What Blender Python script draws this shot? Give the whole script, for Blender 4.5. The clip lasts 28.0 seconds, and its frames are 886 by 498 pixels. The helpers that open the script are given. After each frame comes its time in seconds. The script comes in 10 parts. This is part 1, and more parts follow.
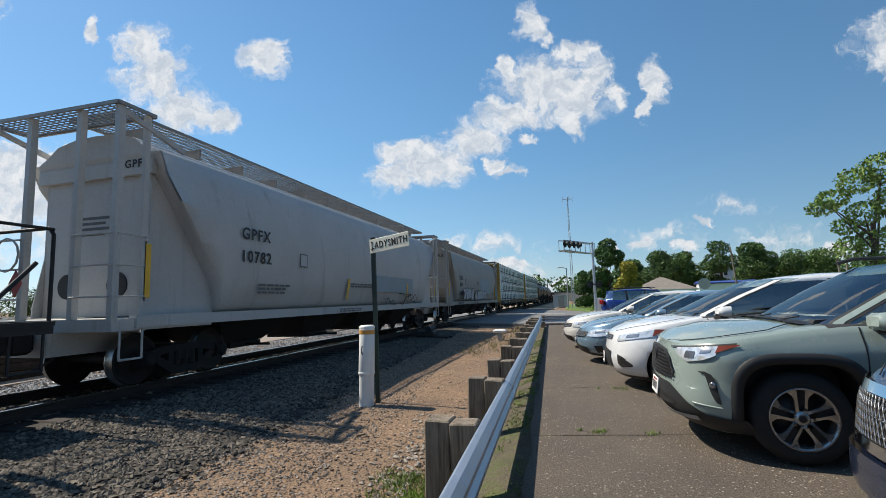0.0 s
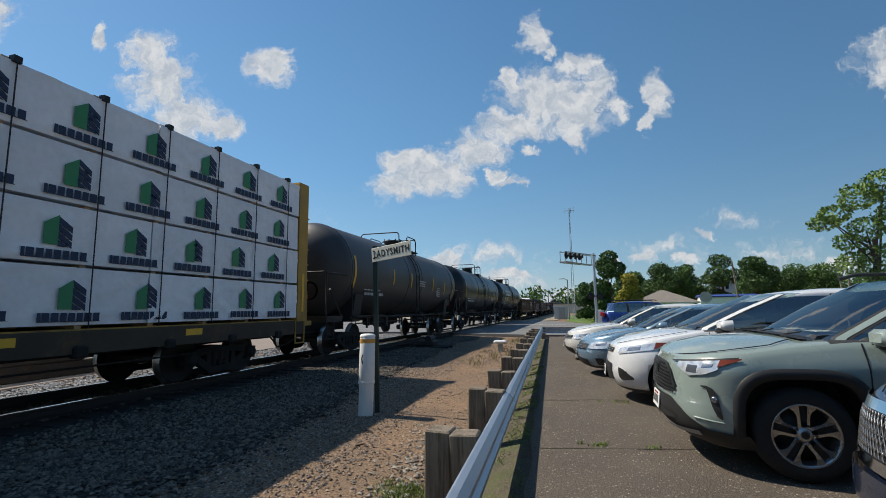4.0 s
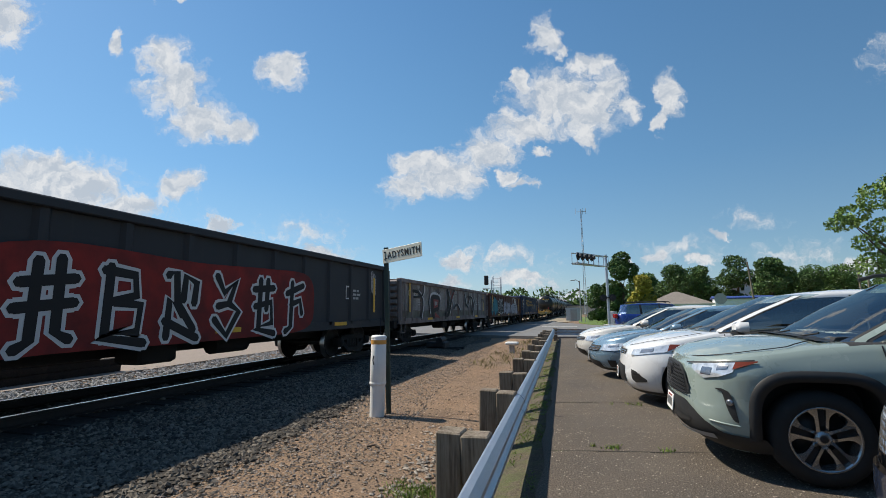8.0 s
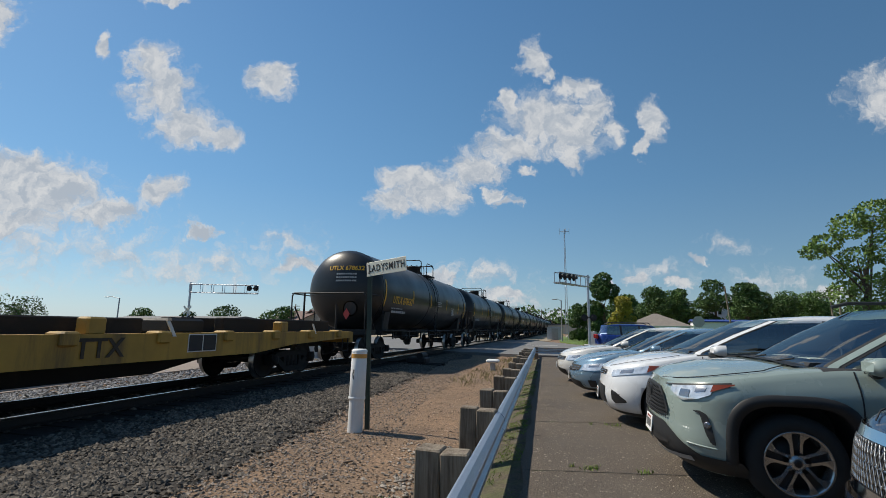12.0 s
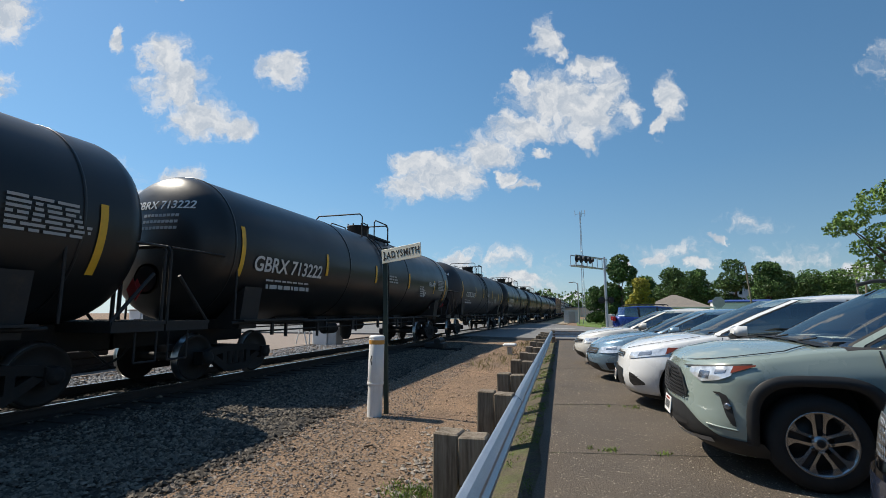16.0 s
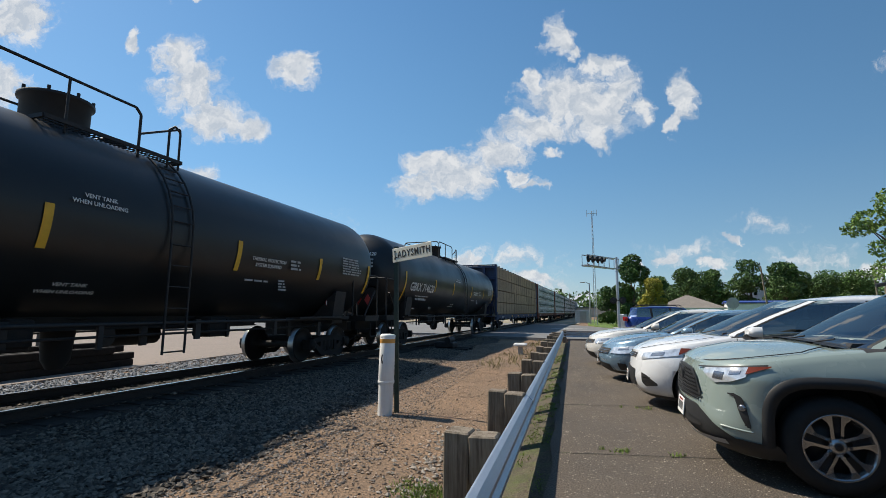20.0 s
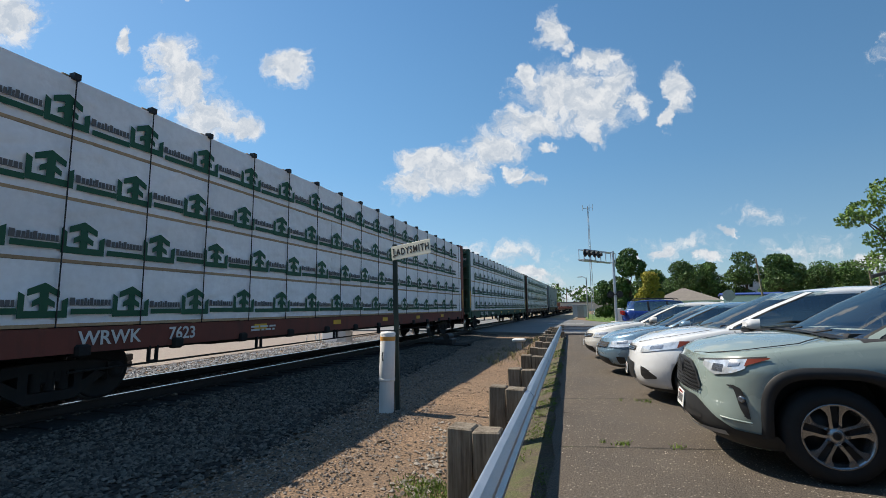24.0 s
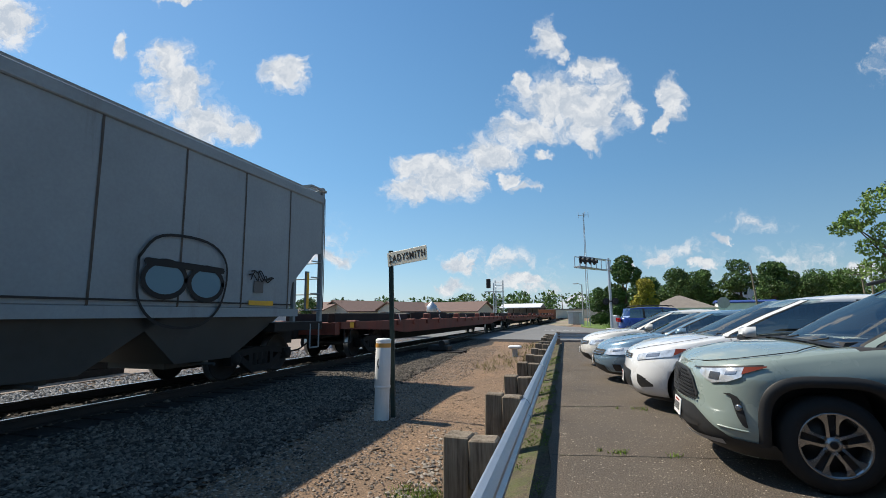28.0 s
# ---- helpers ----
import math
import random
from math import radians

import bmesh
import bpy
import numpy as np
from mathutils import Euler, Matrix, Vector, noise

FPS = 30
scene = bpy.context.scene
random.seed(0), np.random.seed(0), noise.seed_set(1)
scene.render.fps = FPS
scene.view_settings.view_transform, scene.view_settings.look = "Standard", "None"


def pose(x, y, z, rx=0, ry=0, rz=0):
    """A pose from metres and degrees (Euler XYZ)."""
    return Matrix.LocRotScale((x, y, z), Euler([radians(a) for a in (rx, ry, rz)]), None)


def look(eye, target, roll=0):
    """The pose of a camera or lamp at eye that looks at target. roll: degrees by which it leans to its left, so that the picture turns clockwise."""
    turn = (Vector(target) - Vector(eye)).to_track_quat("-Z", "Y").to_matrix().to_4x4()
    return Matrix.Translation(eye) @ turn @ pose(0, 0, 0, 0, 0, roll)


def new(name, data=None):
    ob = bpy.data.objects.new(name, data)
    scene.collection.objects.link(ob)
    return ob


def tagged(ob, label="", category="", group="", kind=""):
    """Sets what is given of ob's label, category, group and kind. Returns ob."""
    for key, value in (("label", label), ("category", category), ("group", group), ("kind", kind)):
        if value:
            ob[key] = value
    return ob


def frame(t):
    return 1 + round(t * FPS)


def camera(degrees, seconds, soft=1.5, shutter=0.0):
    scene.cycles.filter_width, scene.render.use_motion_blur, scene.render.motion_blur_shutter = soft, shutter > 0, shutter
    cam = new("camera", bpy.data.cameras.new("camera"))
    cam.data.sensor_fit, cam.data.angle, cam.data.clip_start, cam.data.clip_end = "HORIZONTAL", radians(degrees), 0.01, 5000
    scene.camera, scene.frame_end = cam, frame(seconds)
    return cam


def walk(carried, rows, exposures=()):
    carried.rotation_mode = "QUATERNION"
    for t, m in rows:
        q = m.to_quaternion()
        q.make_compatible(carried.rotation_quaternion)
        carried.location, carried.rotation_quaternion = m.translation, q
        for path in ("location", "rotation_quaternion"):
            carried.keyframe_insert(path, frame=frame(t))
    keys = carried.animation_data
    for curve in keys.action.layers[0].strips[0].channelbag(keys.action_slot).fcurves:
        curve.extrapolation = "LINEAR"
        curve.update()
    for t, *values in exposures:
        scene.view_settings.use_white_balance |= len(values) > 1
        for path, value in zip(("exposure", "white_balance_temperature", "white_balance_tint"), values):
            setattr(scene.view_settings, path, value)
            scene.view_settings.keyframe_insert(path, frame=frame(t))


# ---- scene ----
# ---- camera and its way ----
cam = camera(86.1, 28.0, soft=0.6, shutter=0.0)
PATH = [
    (0, (0.012, 0.031, 1.349), (-0.516, 1.948, 1.563), -1.6),
    (0.5, (0.027, 0.054, 1.346), (-0.463, 1.98, 1.565), -1.5),
    (1, (0.027, 0.036, 1.347), (-0.453, 1.965, 1.572), -1.5),
    (1.5, (0.016, 0.014, 1.356), (-0.47, 1.941, 1.586), -1.4),
    (2, (0.009, 0.021, 1.353), (-0.488, 1.944, 1.587), -1.4),
    (2.5, (0.005, 0.005, 1.35), (-0.508, 1.923, 1.589), -1.0),
    (3, (0.004, 0.006, 1.354), (-0.515, 1.922, 1.604), -0.9),
    (3.5, (0.003, 0.011, 1.351), (-0.52, 1.924, 1.609), -0.7),
    (5.5, (0.002, 0.016, 1.354), (-0.573, 1.917, 1.589), -1.5),
    (6, (0.004, 0.007, 1.353), (-0.586, 1.903, 1.591), -1.3),
    (6.5, (-0.003, 0.013, 1.348), (-0.594, 1.909, 1.587), -1.1),
    (7, (0.006, 0.013, 1.353), (-0.576, 1.91, 1.596), -1.2),
    (7.5, (0.001, 0.024, 1.347), (-0.573, 1.924, 1.597), -1.0),
    (8, (0.004, 0.02, 1.347), (-0.571, 1.918, 1.608), -0.7),
    (8.5, (-0.005, 0.011, 1.344), (-0.578, 1.907, 1.622), -0.4),
    (9, (-0.004, 0.025, 1.342), (-0.572, 1.919, 1.639), -0.0),
    (9.5, (-0.003, 0.016, 1.344), (-0.568, 1.91, 1.651), 0.2),
    (10, (-0.001, 0.006, 1.342), (-0.563, 1.901, 1.653), 0.3),
    (10.5, (-0.008, 0.025, 1.338), (-0.56, 1.923, 1.646), 0.7),
    (11, (-0.013, 0.025, 1.335), (-0.549, 1.927, 1.647), 0.9),
    (11.5, (-0.007, 0.025, 1.342), (-0.523, 1.93, 1.661), 0.9),
    (12, (-0.009, 0.011, 1.344), (-0.516, 1.918, 1.669), 0.9),
    (12.5, (-0.011, -0.006, 1.343), (-0.513, 1.902, 1.67), 0.9),
    (14.5, (-0.013, 0.002, 1.342), (-0.534, 1.914, 1.61), 0.4),
    (15, (-0.011, 0.017, 1.346), (-0.55, 1.925, 1.609), 0.2),
    (15.5, (0.0, 0.02, 1.347), (-0.559, 1.922, 1.609), -0.0),
    (16, (-0.002, 0.019, 1.347), (-0.572, 1.918, 1.611), -0.1),
    (16.5, (-0.002, 0.015, 1.348), (-0.581, 1.91, 1.616), -0.1),
    (17, (-0.002, 0.023, 1.343), (-0.589, 1.916, 1.614), -0.0),
    (17.5, (-0.005, 0.023, 1.345), (-0.595, 1.914, 1.615), 0.0),
    (18, (-0.005, 0.023, 1.342), (-0.597, 1.914, 1.612), 0.1),
    (18.5, (-0.021, -0.005, 1.348), (-0.62, 1.885, 1.612), 0.4),
    (19, (-0.017, 0.01, 1.341), (-0.621, 1.898, 1.605), 0.4),
    (19.5, (-0.014, 0.017, 1.34), (-0.624, 1.903, 1.605), 0.4),
    (20, (-0.005, 0.023, 1.341), (-0.618, 1.909, 1.603), 0.2),
    (20.5, (-0.006, 0.023, 1.343), (-0.615, 1.911, 1.602), -0.0),
    (21, (-0.006, 0.017, 1.342), (-0.61, 1.906, 1.601), -0.2),
    (21.5, (-0.003, 0.011, 1.345), (-0.604, 1.901, 1.601), -0.4),
    (23.5, (-0.021, 0.021, 1.344), (-0.621, 1.912, 1.593), -0.9),
    (24, (-0.03, -0.007, 1.346), (-0.63, 1.885, 1.594), -0.7),
    (24.5, (-0.044, -0.049, 1.337), (-0.654, 1.84, 1.58), -0.6),
    (25, (-0.01, -0.032, 1.344), (-0.641, 1.851, 1.583), -0.5),
    (25.5, (0.033, 0.031, 1.333), (-0.596, 1.914, 1.572), -0.5),
    (26, (0.018, 0.04, 1.344), (-0.581, 1.932, 1.592), -0.7),
    (26.5, (-0.018, 0.022, 1.35), (-0.597, 1.919, 1.609), -0.6),
    (27, (-0.033, 0.019, 1.349), (-0.608, 1.917, 1.612), -0.5),
    (27.5, (-0.04, 0.014, 1.347), (-0.616, 1.91, 1.614), -0.5),
    (28, (-0.043, 0.007, 1.351), (-0.625, 1.901, 1.625), -0.5),
]
walk(cam, [(t, look(eye, target, roll)) for t, eye, target, roll in PATH], exposures=[(0, 0.40), (2, 0.28), (3.2, 0.13), (6, 0.20), (8, 0.26), (9, 0.02), (10, 0.03), (11.4, 0.0), (13, 0.05), (17, 0.28), (21, 0.28), (24, 0.36), (25, 0.40), (28, 0.38)])
# ---- sky, sun ----
SUN_TO = Vector((-0.85, 0.12, 1.0)).normalized()
sun_data = bpy.data.lights.new("sun", "SUN")
sun_data.energy, sun_data.angle, sun_data.color = 5.0, radians(0.53), (1.0, 0.915, 0.775)
sun = new("sun", sun_data)
sun.matrix_world = look((0, 0, 60), Vector((0, 0, 60)) - SUN_TO)

# clouds: centre and half sizes on a plane one unit ahead of the fixed axis SKY_AHEAD (right, up), in 840ths
CLOUDS = [
    (215, 262, 84, 48), (262, 240, 66, 52), (300, 272, 34, 44), (150, 212, 56, 34), (85, 172, 48, 34), (5, 130, 76, 40), (-62, 104, 40, 28), (-40, 150, 40, 24), (180, 160, 20, 12), (262, 190, 22, 16), (330, 240, 20, 24),
    (190, 370, 24, 34), (214, 345, 16, 14), (272, 322, 40, 18), (150, 110, 16, 10), (408, 262, 22, 44), (392, 222, 15, 20), (120, 128, 24, 14), (150, 300, 16, 22),
    (-484, 338, 38, 38), (-458, 285, 58, 44), (-420, 228, 64, 40), (-360, 215, 36, 22), (-275, 318, 46, 30),
    (-560, 372, 16, 22), (-455, 450, 40, 16), (-790, 410, 80, 50), (-800, 290, 50, 36), (-790, 105, 120, 60),
    (-660, 108, 116, 50), (-700, 140, 90, 40), (-560, 72, 70, 28), (-455, 108, 44, 30), (-380, 44, 24, 12), (-720, 60, 120, 30),
    (38, -30, 26, 14), (150, -60, 50, 16), (10, -66, 36, 14), (240, -86, 34, 12), (330, -34, 20, 11), (382, -20, 24, 10),
    (460, -34, 26, 10), (500, 18, 18, 9), (590, -55, 30, 13), (668, -60, 30, 14), (740, -50, 44, 14), (-210, -10, 60, 16),
    (1050, 120, 160, 80), (900, 330, 120, 60), (-1150, 200, 160, 90), (-1500, 420, 260, 120), (600, 620, 120, 60), (-300, 760, 150, 70), (200, 900, 170, 80),
]
# thin veils of cloud low over the yard
VEILS = [(-690, 20, 190, 62), (-520, -2, 150, 44), (-380, -14, 120, 34), (-800, -20, 140, 60), (-240, 30, 60, 22), (120, -20, 70, 20), (420, -10, 60, 18), (640, -20, 80, 20), (560, 40, 40, 16)]
SKY_AHEAD = Vector((-0.2937, 0.9463, 0.1349))
SKY_RIGHT = Vector((0.9551, 0.2964, 0.0))
SKY_UP = SKY_RIGHT.cross(SKY_AHEAD)


def make_sky():
    world = bpy.data.worlds.new("sky")
    scene.world = world
    world.use_nodes = True
    nt = world.node_tree
    nt.nodes.clear()
    N, L = nt.nodes.new, nt.links.new
    out, mix = N("ShaderNodeOutputWorld"), N("ShaderNodeMixShader")
    blue, white = N("ShaderNodeBackground"), N("ShaderNodeBackground")
    sky = N("ShaderNodeTexSky")
    sky.sky_type, sky.sun_disc = "NISHITA", False
    sky.sun_elevation, sky.sun_rotation = math.asin(SUN_TO.z), math.atan2(SUN_TO.x, SUN_TO.y)
    sky.altitude, sky.air_density, sky.dust_density, sky.ozone_density = 350, 1.0, 0.6, 2.2
    hue = N("ShaderNodeHueSaturation")
    hue.inputs["Saturation"].default_value = 1.14
    L(sky.outputs[0], hue.inputs["Color"])
    tc = N("ShaderNodeTexCoord")
    blue.inputs[1].default_value = 0.095

    def math_node(op, a, b=None, clamp=False):
        n = N("ShaderNodeMath")
        n.operation, n.use_clamp = op, clamp
        for i, v in enumerate((a, b)):
            if v is None:
                continue
            if isinstance(v, (int, float)):
                n.inputs[i].default_value = v
            else:
                L(v, n.inputs[i])
        return n.outputs[0]

    def vec(op, a, b):
        n = N("ShaderNodeVectorMath")
        n.operation = op
        for i, v in enumerate((a, b)):
            if v is None:
                continue
            if isinstance(v, (tuple, Vector)):
                n.inputs[i].default_value = v
            else:
                L(v, n.inputs[i])
        return n.outputs["Value"] if op in ("DOT_PRODUCT", "LENGTH") else n.outputs[0]

    d = tc.outputs["Generated"]
    # summer haze evens the blue out between zenith and horizon
    height = N("ShaderNodeSeparateXYZ")
    L(d, height.inputs[0])
    veil = N("ShaderNodeValToRGB")
    veil.color_ramp.elements[0].position, veil.color_ramp.elements[0].color = 0.0, (3.0, 4.5, 5.6, 1)
    veil.color_ramp.elements[1].position, veil.color_ramp.elements[1].color = 0.62, (0.80, 2.25, 4.5, 1)
    for at, c in ((0.10, (2.0, 3.9, 5.55)), (0.28, (1.28, 3.15, 5.35))):
        veil.color_ramp.elements.new(at).color = (*c, 1)
    L(height.outputs[2], veil.inputs[0])
    # paler on the sun's side of the sky
    near_sun = math_node("ADD", 0.96, math_node("MULTIPLY", vec("DOT_PRODUCT", d, Vector((-0.99, 0.14, 0.0))), 0.60))
    glow = N("ShaderNodeVectorMath")
    glow.operation = "SCALE"
    L(veil.outputs[0], glow.inputs[0]), L(near_sun, glow.inputs["Scale"])
    both = N("ShaderNodeMix")
    both.data_type = "RGBA"
    both.inputs[0].default_value = 0.6
    L(hue.outputs[0], both.inputs[6]), L(glow.outputs[0], both.inputs[7])
    L(both.outputs[2], blue.inputs[0])
    ahead = math_node("MAXIMUM", vec("DOT_PRODUCT", d, SKY_AHEAD), 0.05)
    u = math_node("DIVIDE", vec("DOT_PRODUCT", d, SKY_RIGHT), ahead)
    v = math_node("DIVIDE", vec("DOT_PRODUCT", d, SKY_UP), ahead)
    comb = N("ShaderNodeCombineXYZ")
    L(u, comb.inputs[0]), L(v, comb.inputs[1])
    warp, fine = N("ShaderNodeTexNoise"), N("ShaderNodeTexNoise")
    warp.inputs["Scale"].default_value, warp.inputs["Detail"].default_value = 13, 8
    warp.inputs["Roughness"].default_value = 0.62
    L(comb.outputs[0], warp.inputs["Vector"])
    shift = vec("MULTIPLY", vec("SUBTRACT", warp.outputs["Color"], (0.5, 0.5, 0.5)), (0.14, 0.11, 0.0))
    place = vec("ADD", comb.outputs[0], shift)
    total = None
    for k, (cx, cy, rx, ry) in enumerate(CLOUDS + VEILS):
        off = vec("MULTIPLY", vec("SUBTRACT", place, (cx / 840, cy / 840, 0)), (840 / rx, 840 / ry, 0))
        blob = math_node("SUBTRACT", 1.2, vec("LENGTH", off, None))
        if k >= len(CLOUDS):
            blob = math_node("MULTIPLY", blob, 0.30)
        total = blob if total is None else math_node("MAXIMUM", total, blob)
    fine.inputs["Scale"].default_value, fine.inputs["Detail"].default_value = 22, 12
    fine.inputs["Roughness"].default_value = 0.68
    L(place, fine.inputs["Vector"])
    dens = math_node("ADD", total, math_node("MULTIPLY", math_node("SUBTRACT", fine.outputs["Fac"], 0.5), 1.8))
    ramp = N("ShaderNodeMapRange")
    ramp.interpolation_type = "SMOOTHSTEP"
    ramp.inputs["From Min"].default_value, ramp.inputs["From Max"].default_value = -0.08, 0.66
    ramp.inputs["To Max"].default_value = 0.95
    L(dens, ramp.inputs["Value"])
    # billows lit from the sun's side, grey on the other
    lee = N("ShaderNodeTexNoise")
    lee.inputs["Scale"].default_value, lee.inputs["Detail"].default_value, lee.inputs["Roughness"].default_value = 22, 6, 0.6
    L(vec("ADD", place, (-0.010, 0.018, 0.0)), lee.inputs["Vector"])
    shade = N("ShaderNodeMapRange")
    shade.inputs["From Min"].default_value, shade.inputs["From Max"].default_value = -0.10, 0.16
    L(math_node("ADD", math_node("SUBTRACT", lee.outputs["Fac"], fine.outputs["Fac"]), math_node("MULTIPLY", total, 0.06)), shade.inputs["Value"])
    col = N("ShaderNodeMix")
    col.data_type = "RGBA"
    col.inputs[6].default_value, col.inputs[7].default_value = (0.97, 0.985, 1.0, 1), (0.64, 0.71, 0.80, 1)
    L(shade.outputs[0], col.inputs[0])
    L(col.outputs[2], white.inputs[0])
    white.inputs[1].default_value = 0.66
    L(ramp.outputs[0], mix.inputs[0]), L(blue.outputs[0], mix.inputs[1]), L(white.outputs[0], mix.inputs[2])
    L(mix.outputs[0], out.inputs[0])


make_sky()
# ---- mesh and material tools ----
class Geo:
    """Faces gathered for one mesh."""

    def __init__(self):
        self.v, self.f, self.m, self.s = [], [], [], []

    def add(self, verts, faces, mi=0, smooth=False):
        n = len(self.v)
        self.v += [tuple(p) for p in verts]
        self.f += [tuple(n + i for i in f) for f in faces]
        self.m += [mi] * len(faces)
        self.s += [smooth] * len(faces)
        return self

    def box(self, x0, y0, z0, x1, y1, z1, mi=0):
        return self.add([(x0, y0, z0), (x1, y0, z0), (x1, y1, z0), (x0, y1, z0), (x0, y0, z1), (x1, y0, z1), (x1, y1, z1), (x0, y1, z1)],
                        [(0, 3, 2, 1), (4, 5, 6, 7), (0, 1, 5, 4), (1, 2, 6, 5), (2, 3, 7, 6), (3, 0, 4, 7)], mi)

    def cbox(self, x, y, z, w, d, h, mi=0):
        return self.box(x - w / 2, y - d / 2, z - h / 2, x + w / 2, y + d / 2, z + h / 2, mi)

    def bevel_box(self, x0, y0, z0, x1, y1, z1, b=0.02, mi=0):
        rings = []
        for z, i in ((z0, b), (z0 + b, 0), (z1 - b, 0), (z1, b)):
            rings.append([(x0 + i + b, y0 + i, z), (x1 - i - b, y0 + i, z), (x1 - i, y0 + i + b, z), (x1 - i, y1 - i - b, z),
                          (x1 - i - b, y1 - i, z), (x0 + i + b, y1 - i, z), (x0 + i, y1 - i - b, z), (x0 + i, y0 + i + b, z)])
        return self.loft(rings, mi)

    def prism(self, poly, axis, a, b, mi=0):
        """A flat outline pushed along an axis; the outline's two numbers are the other two axes in order x, y, z."""
        put = {"x": lambda p, t: (t, p[0], p[1]), "y": lambda p, t: (p[0], t, p[1]), "z": lambda p, t: (p[0], p[1], t)}[axis]
        n = len(poly)
        vs = [put(p, a) for p in poly] + [put(p, b) for p in poly]
        fs = [tuple(range(n)), tuple(range(2 * n - 1, n - 1, -1))] + [(i, (i + 1) % n, n + (i + 1) % n, n + i) for i in range(n)]
        return self.add(vs, fs, mi)

    def loft(self, rings, mi=0, caps=True, smooth=False, closed=True):
        n = len(rings[0])
        vs = [p for r in rings for p in r]
        fs = []
        for k in range(len(rings) - 1):
            for i in range(n if closed else n - 1):
                j = (i + 1) % n
                fs.append((k * n + i, k * n + j, (k + 1) * n + j, (k + 1) * n + i))
        self.add(vs, fs, mi, smooth)
        if caps and closed:
            self.add(rings[0], [tuple(range(n - 1, -1, -1))], mi)
            self.add(rings[-1], [tuple(range(n))], mi)
        return self

    def tube(self, p, q, r, n=8, r2=None, mi=0, smooth=True, caps=True):
        p, q = Vector(p), Vector(q)
        t = (q - p).normalized()
        a = t.orthogonal().normalized()
        b = t.cross(a)
        rings = [[tuple(c + (a * math.cos(2 * math.pi * i / n) + b * math.sin(2 * math.pi * i / n)) * rr) for i in range(n)] for c, rr in ((p, r), (q, r if r2 is None else r2))]
        return self.loft(rings, mi, caps, smooth)

    def pipe(self, pts, r, n=6, mi=0):
        for p, q in zip(pts, pts[1:]):
            self.tube(p, q, r, n, mi=mi)
        return self

    def lathe(self, prof, c, axis="x", n=20, mi=0, smooth=True, caps=True):
        """Turn a list of (along, radius) round an axis through c."""
        put = {"x": lambda a, u, w: (c[0] + a, c[1] + u, c[2] + w), "y": lambda a, u, w: (c[0] + w, c[1] + a, c[2] + u), "z": lambda a, u, w: (c[0] + u, c[1] + w, c[2] + a)}[axis]
        rings = [[put(a, r * math.cos(2 * math.pi * i / n), r * math.sin(2 * math.pi * i / n)) for i in range(n)] for a, r in prof]
        return self.loft(rings, mi, caps, smooth)

    def mesh(self, name, mats):
        me = bpy.data.meshes.new(name)
        me.from_pydata(self.v, [], self.f)
        for m in mats if isinstance(mats, (list, tuple)) else [mats]:
            me.materials.append(m)
        me.polygons.foreach_set("material_index", self.m)
        me.polygons.foreach_set("use_smooth", self.s)
        bm = bmesh.new()
        bm.from_mesh(me)
        bmesh.ops.recalc_face_normals(bm, faces=bm.faces)
        bm.to_mesh(me)
        bm.free()
        return me


def part(name, geo, mats, parent=None, label="", m=None):
    """One mesh object, from a Geo or a mesh, under a thing or part."""
    ob = new(name, geo.mesh(name, mats) if isinstance(geo, Geo) else geo)
    if m is not None:
        ob.matrix_basis = m
    if parent is not None:
        ob.parent = parent
    if label:
        ob["label"] = label
    return ob


def thing(name, label, category, m=None, group="", kind=""):
    ob = new(name)
    ob.empty_display_size = 0.2
    if m is not None:
        ob.matrix_basis = m
    return tagged(ob, label, category, group, kind)


def solid(name, geo, mats, label, category="", group="", kind="", m=None):
    ob = part(name, geo, mats, m=m)
    return tagged(ob, label, category, group, kind)


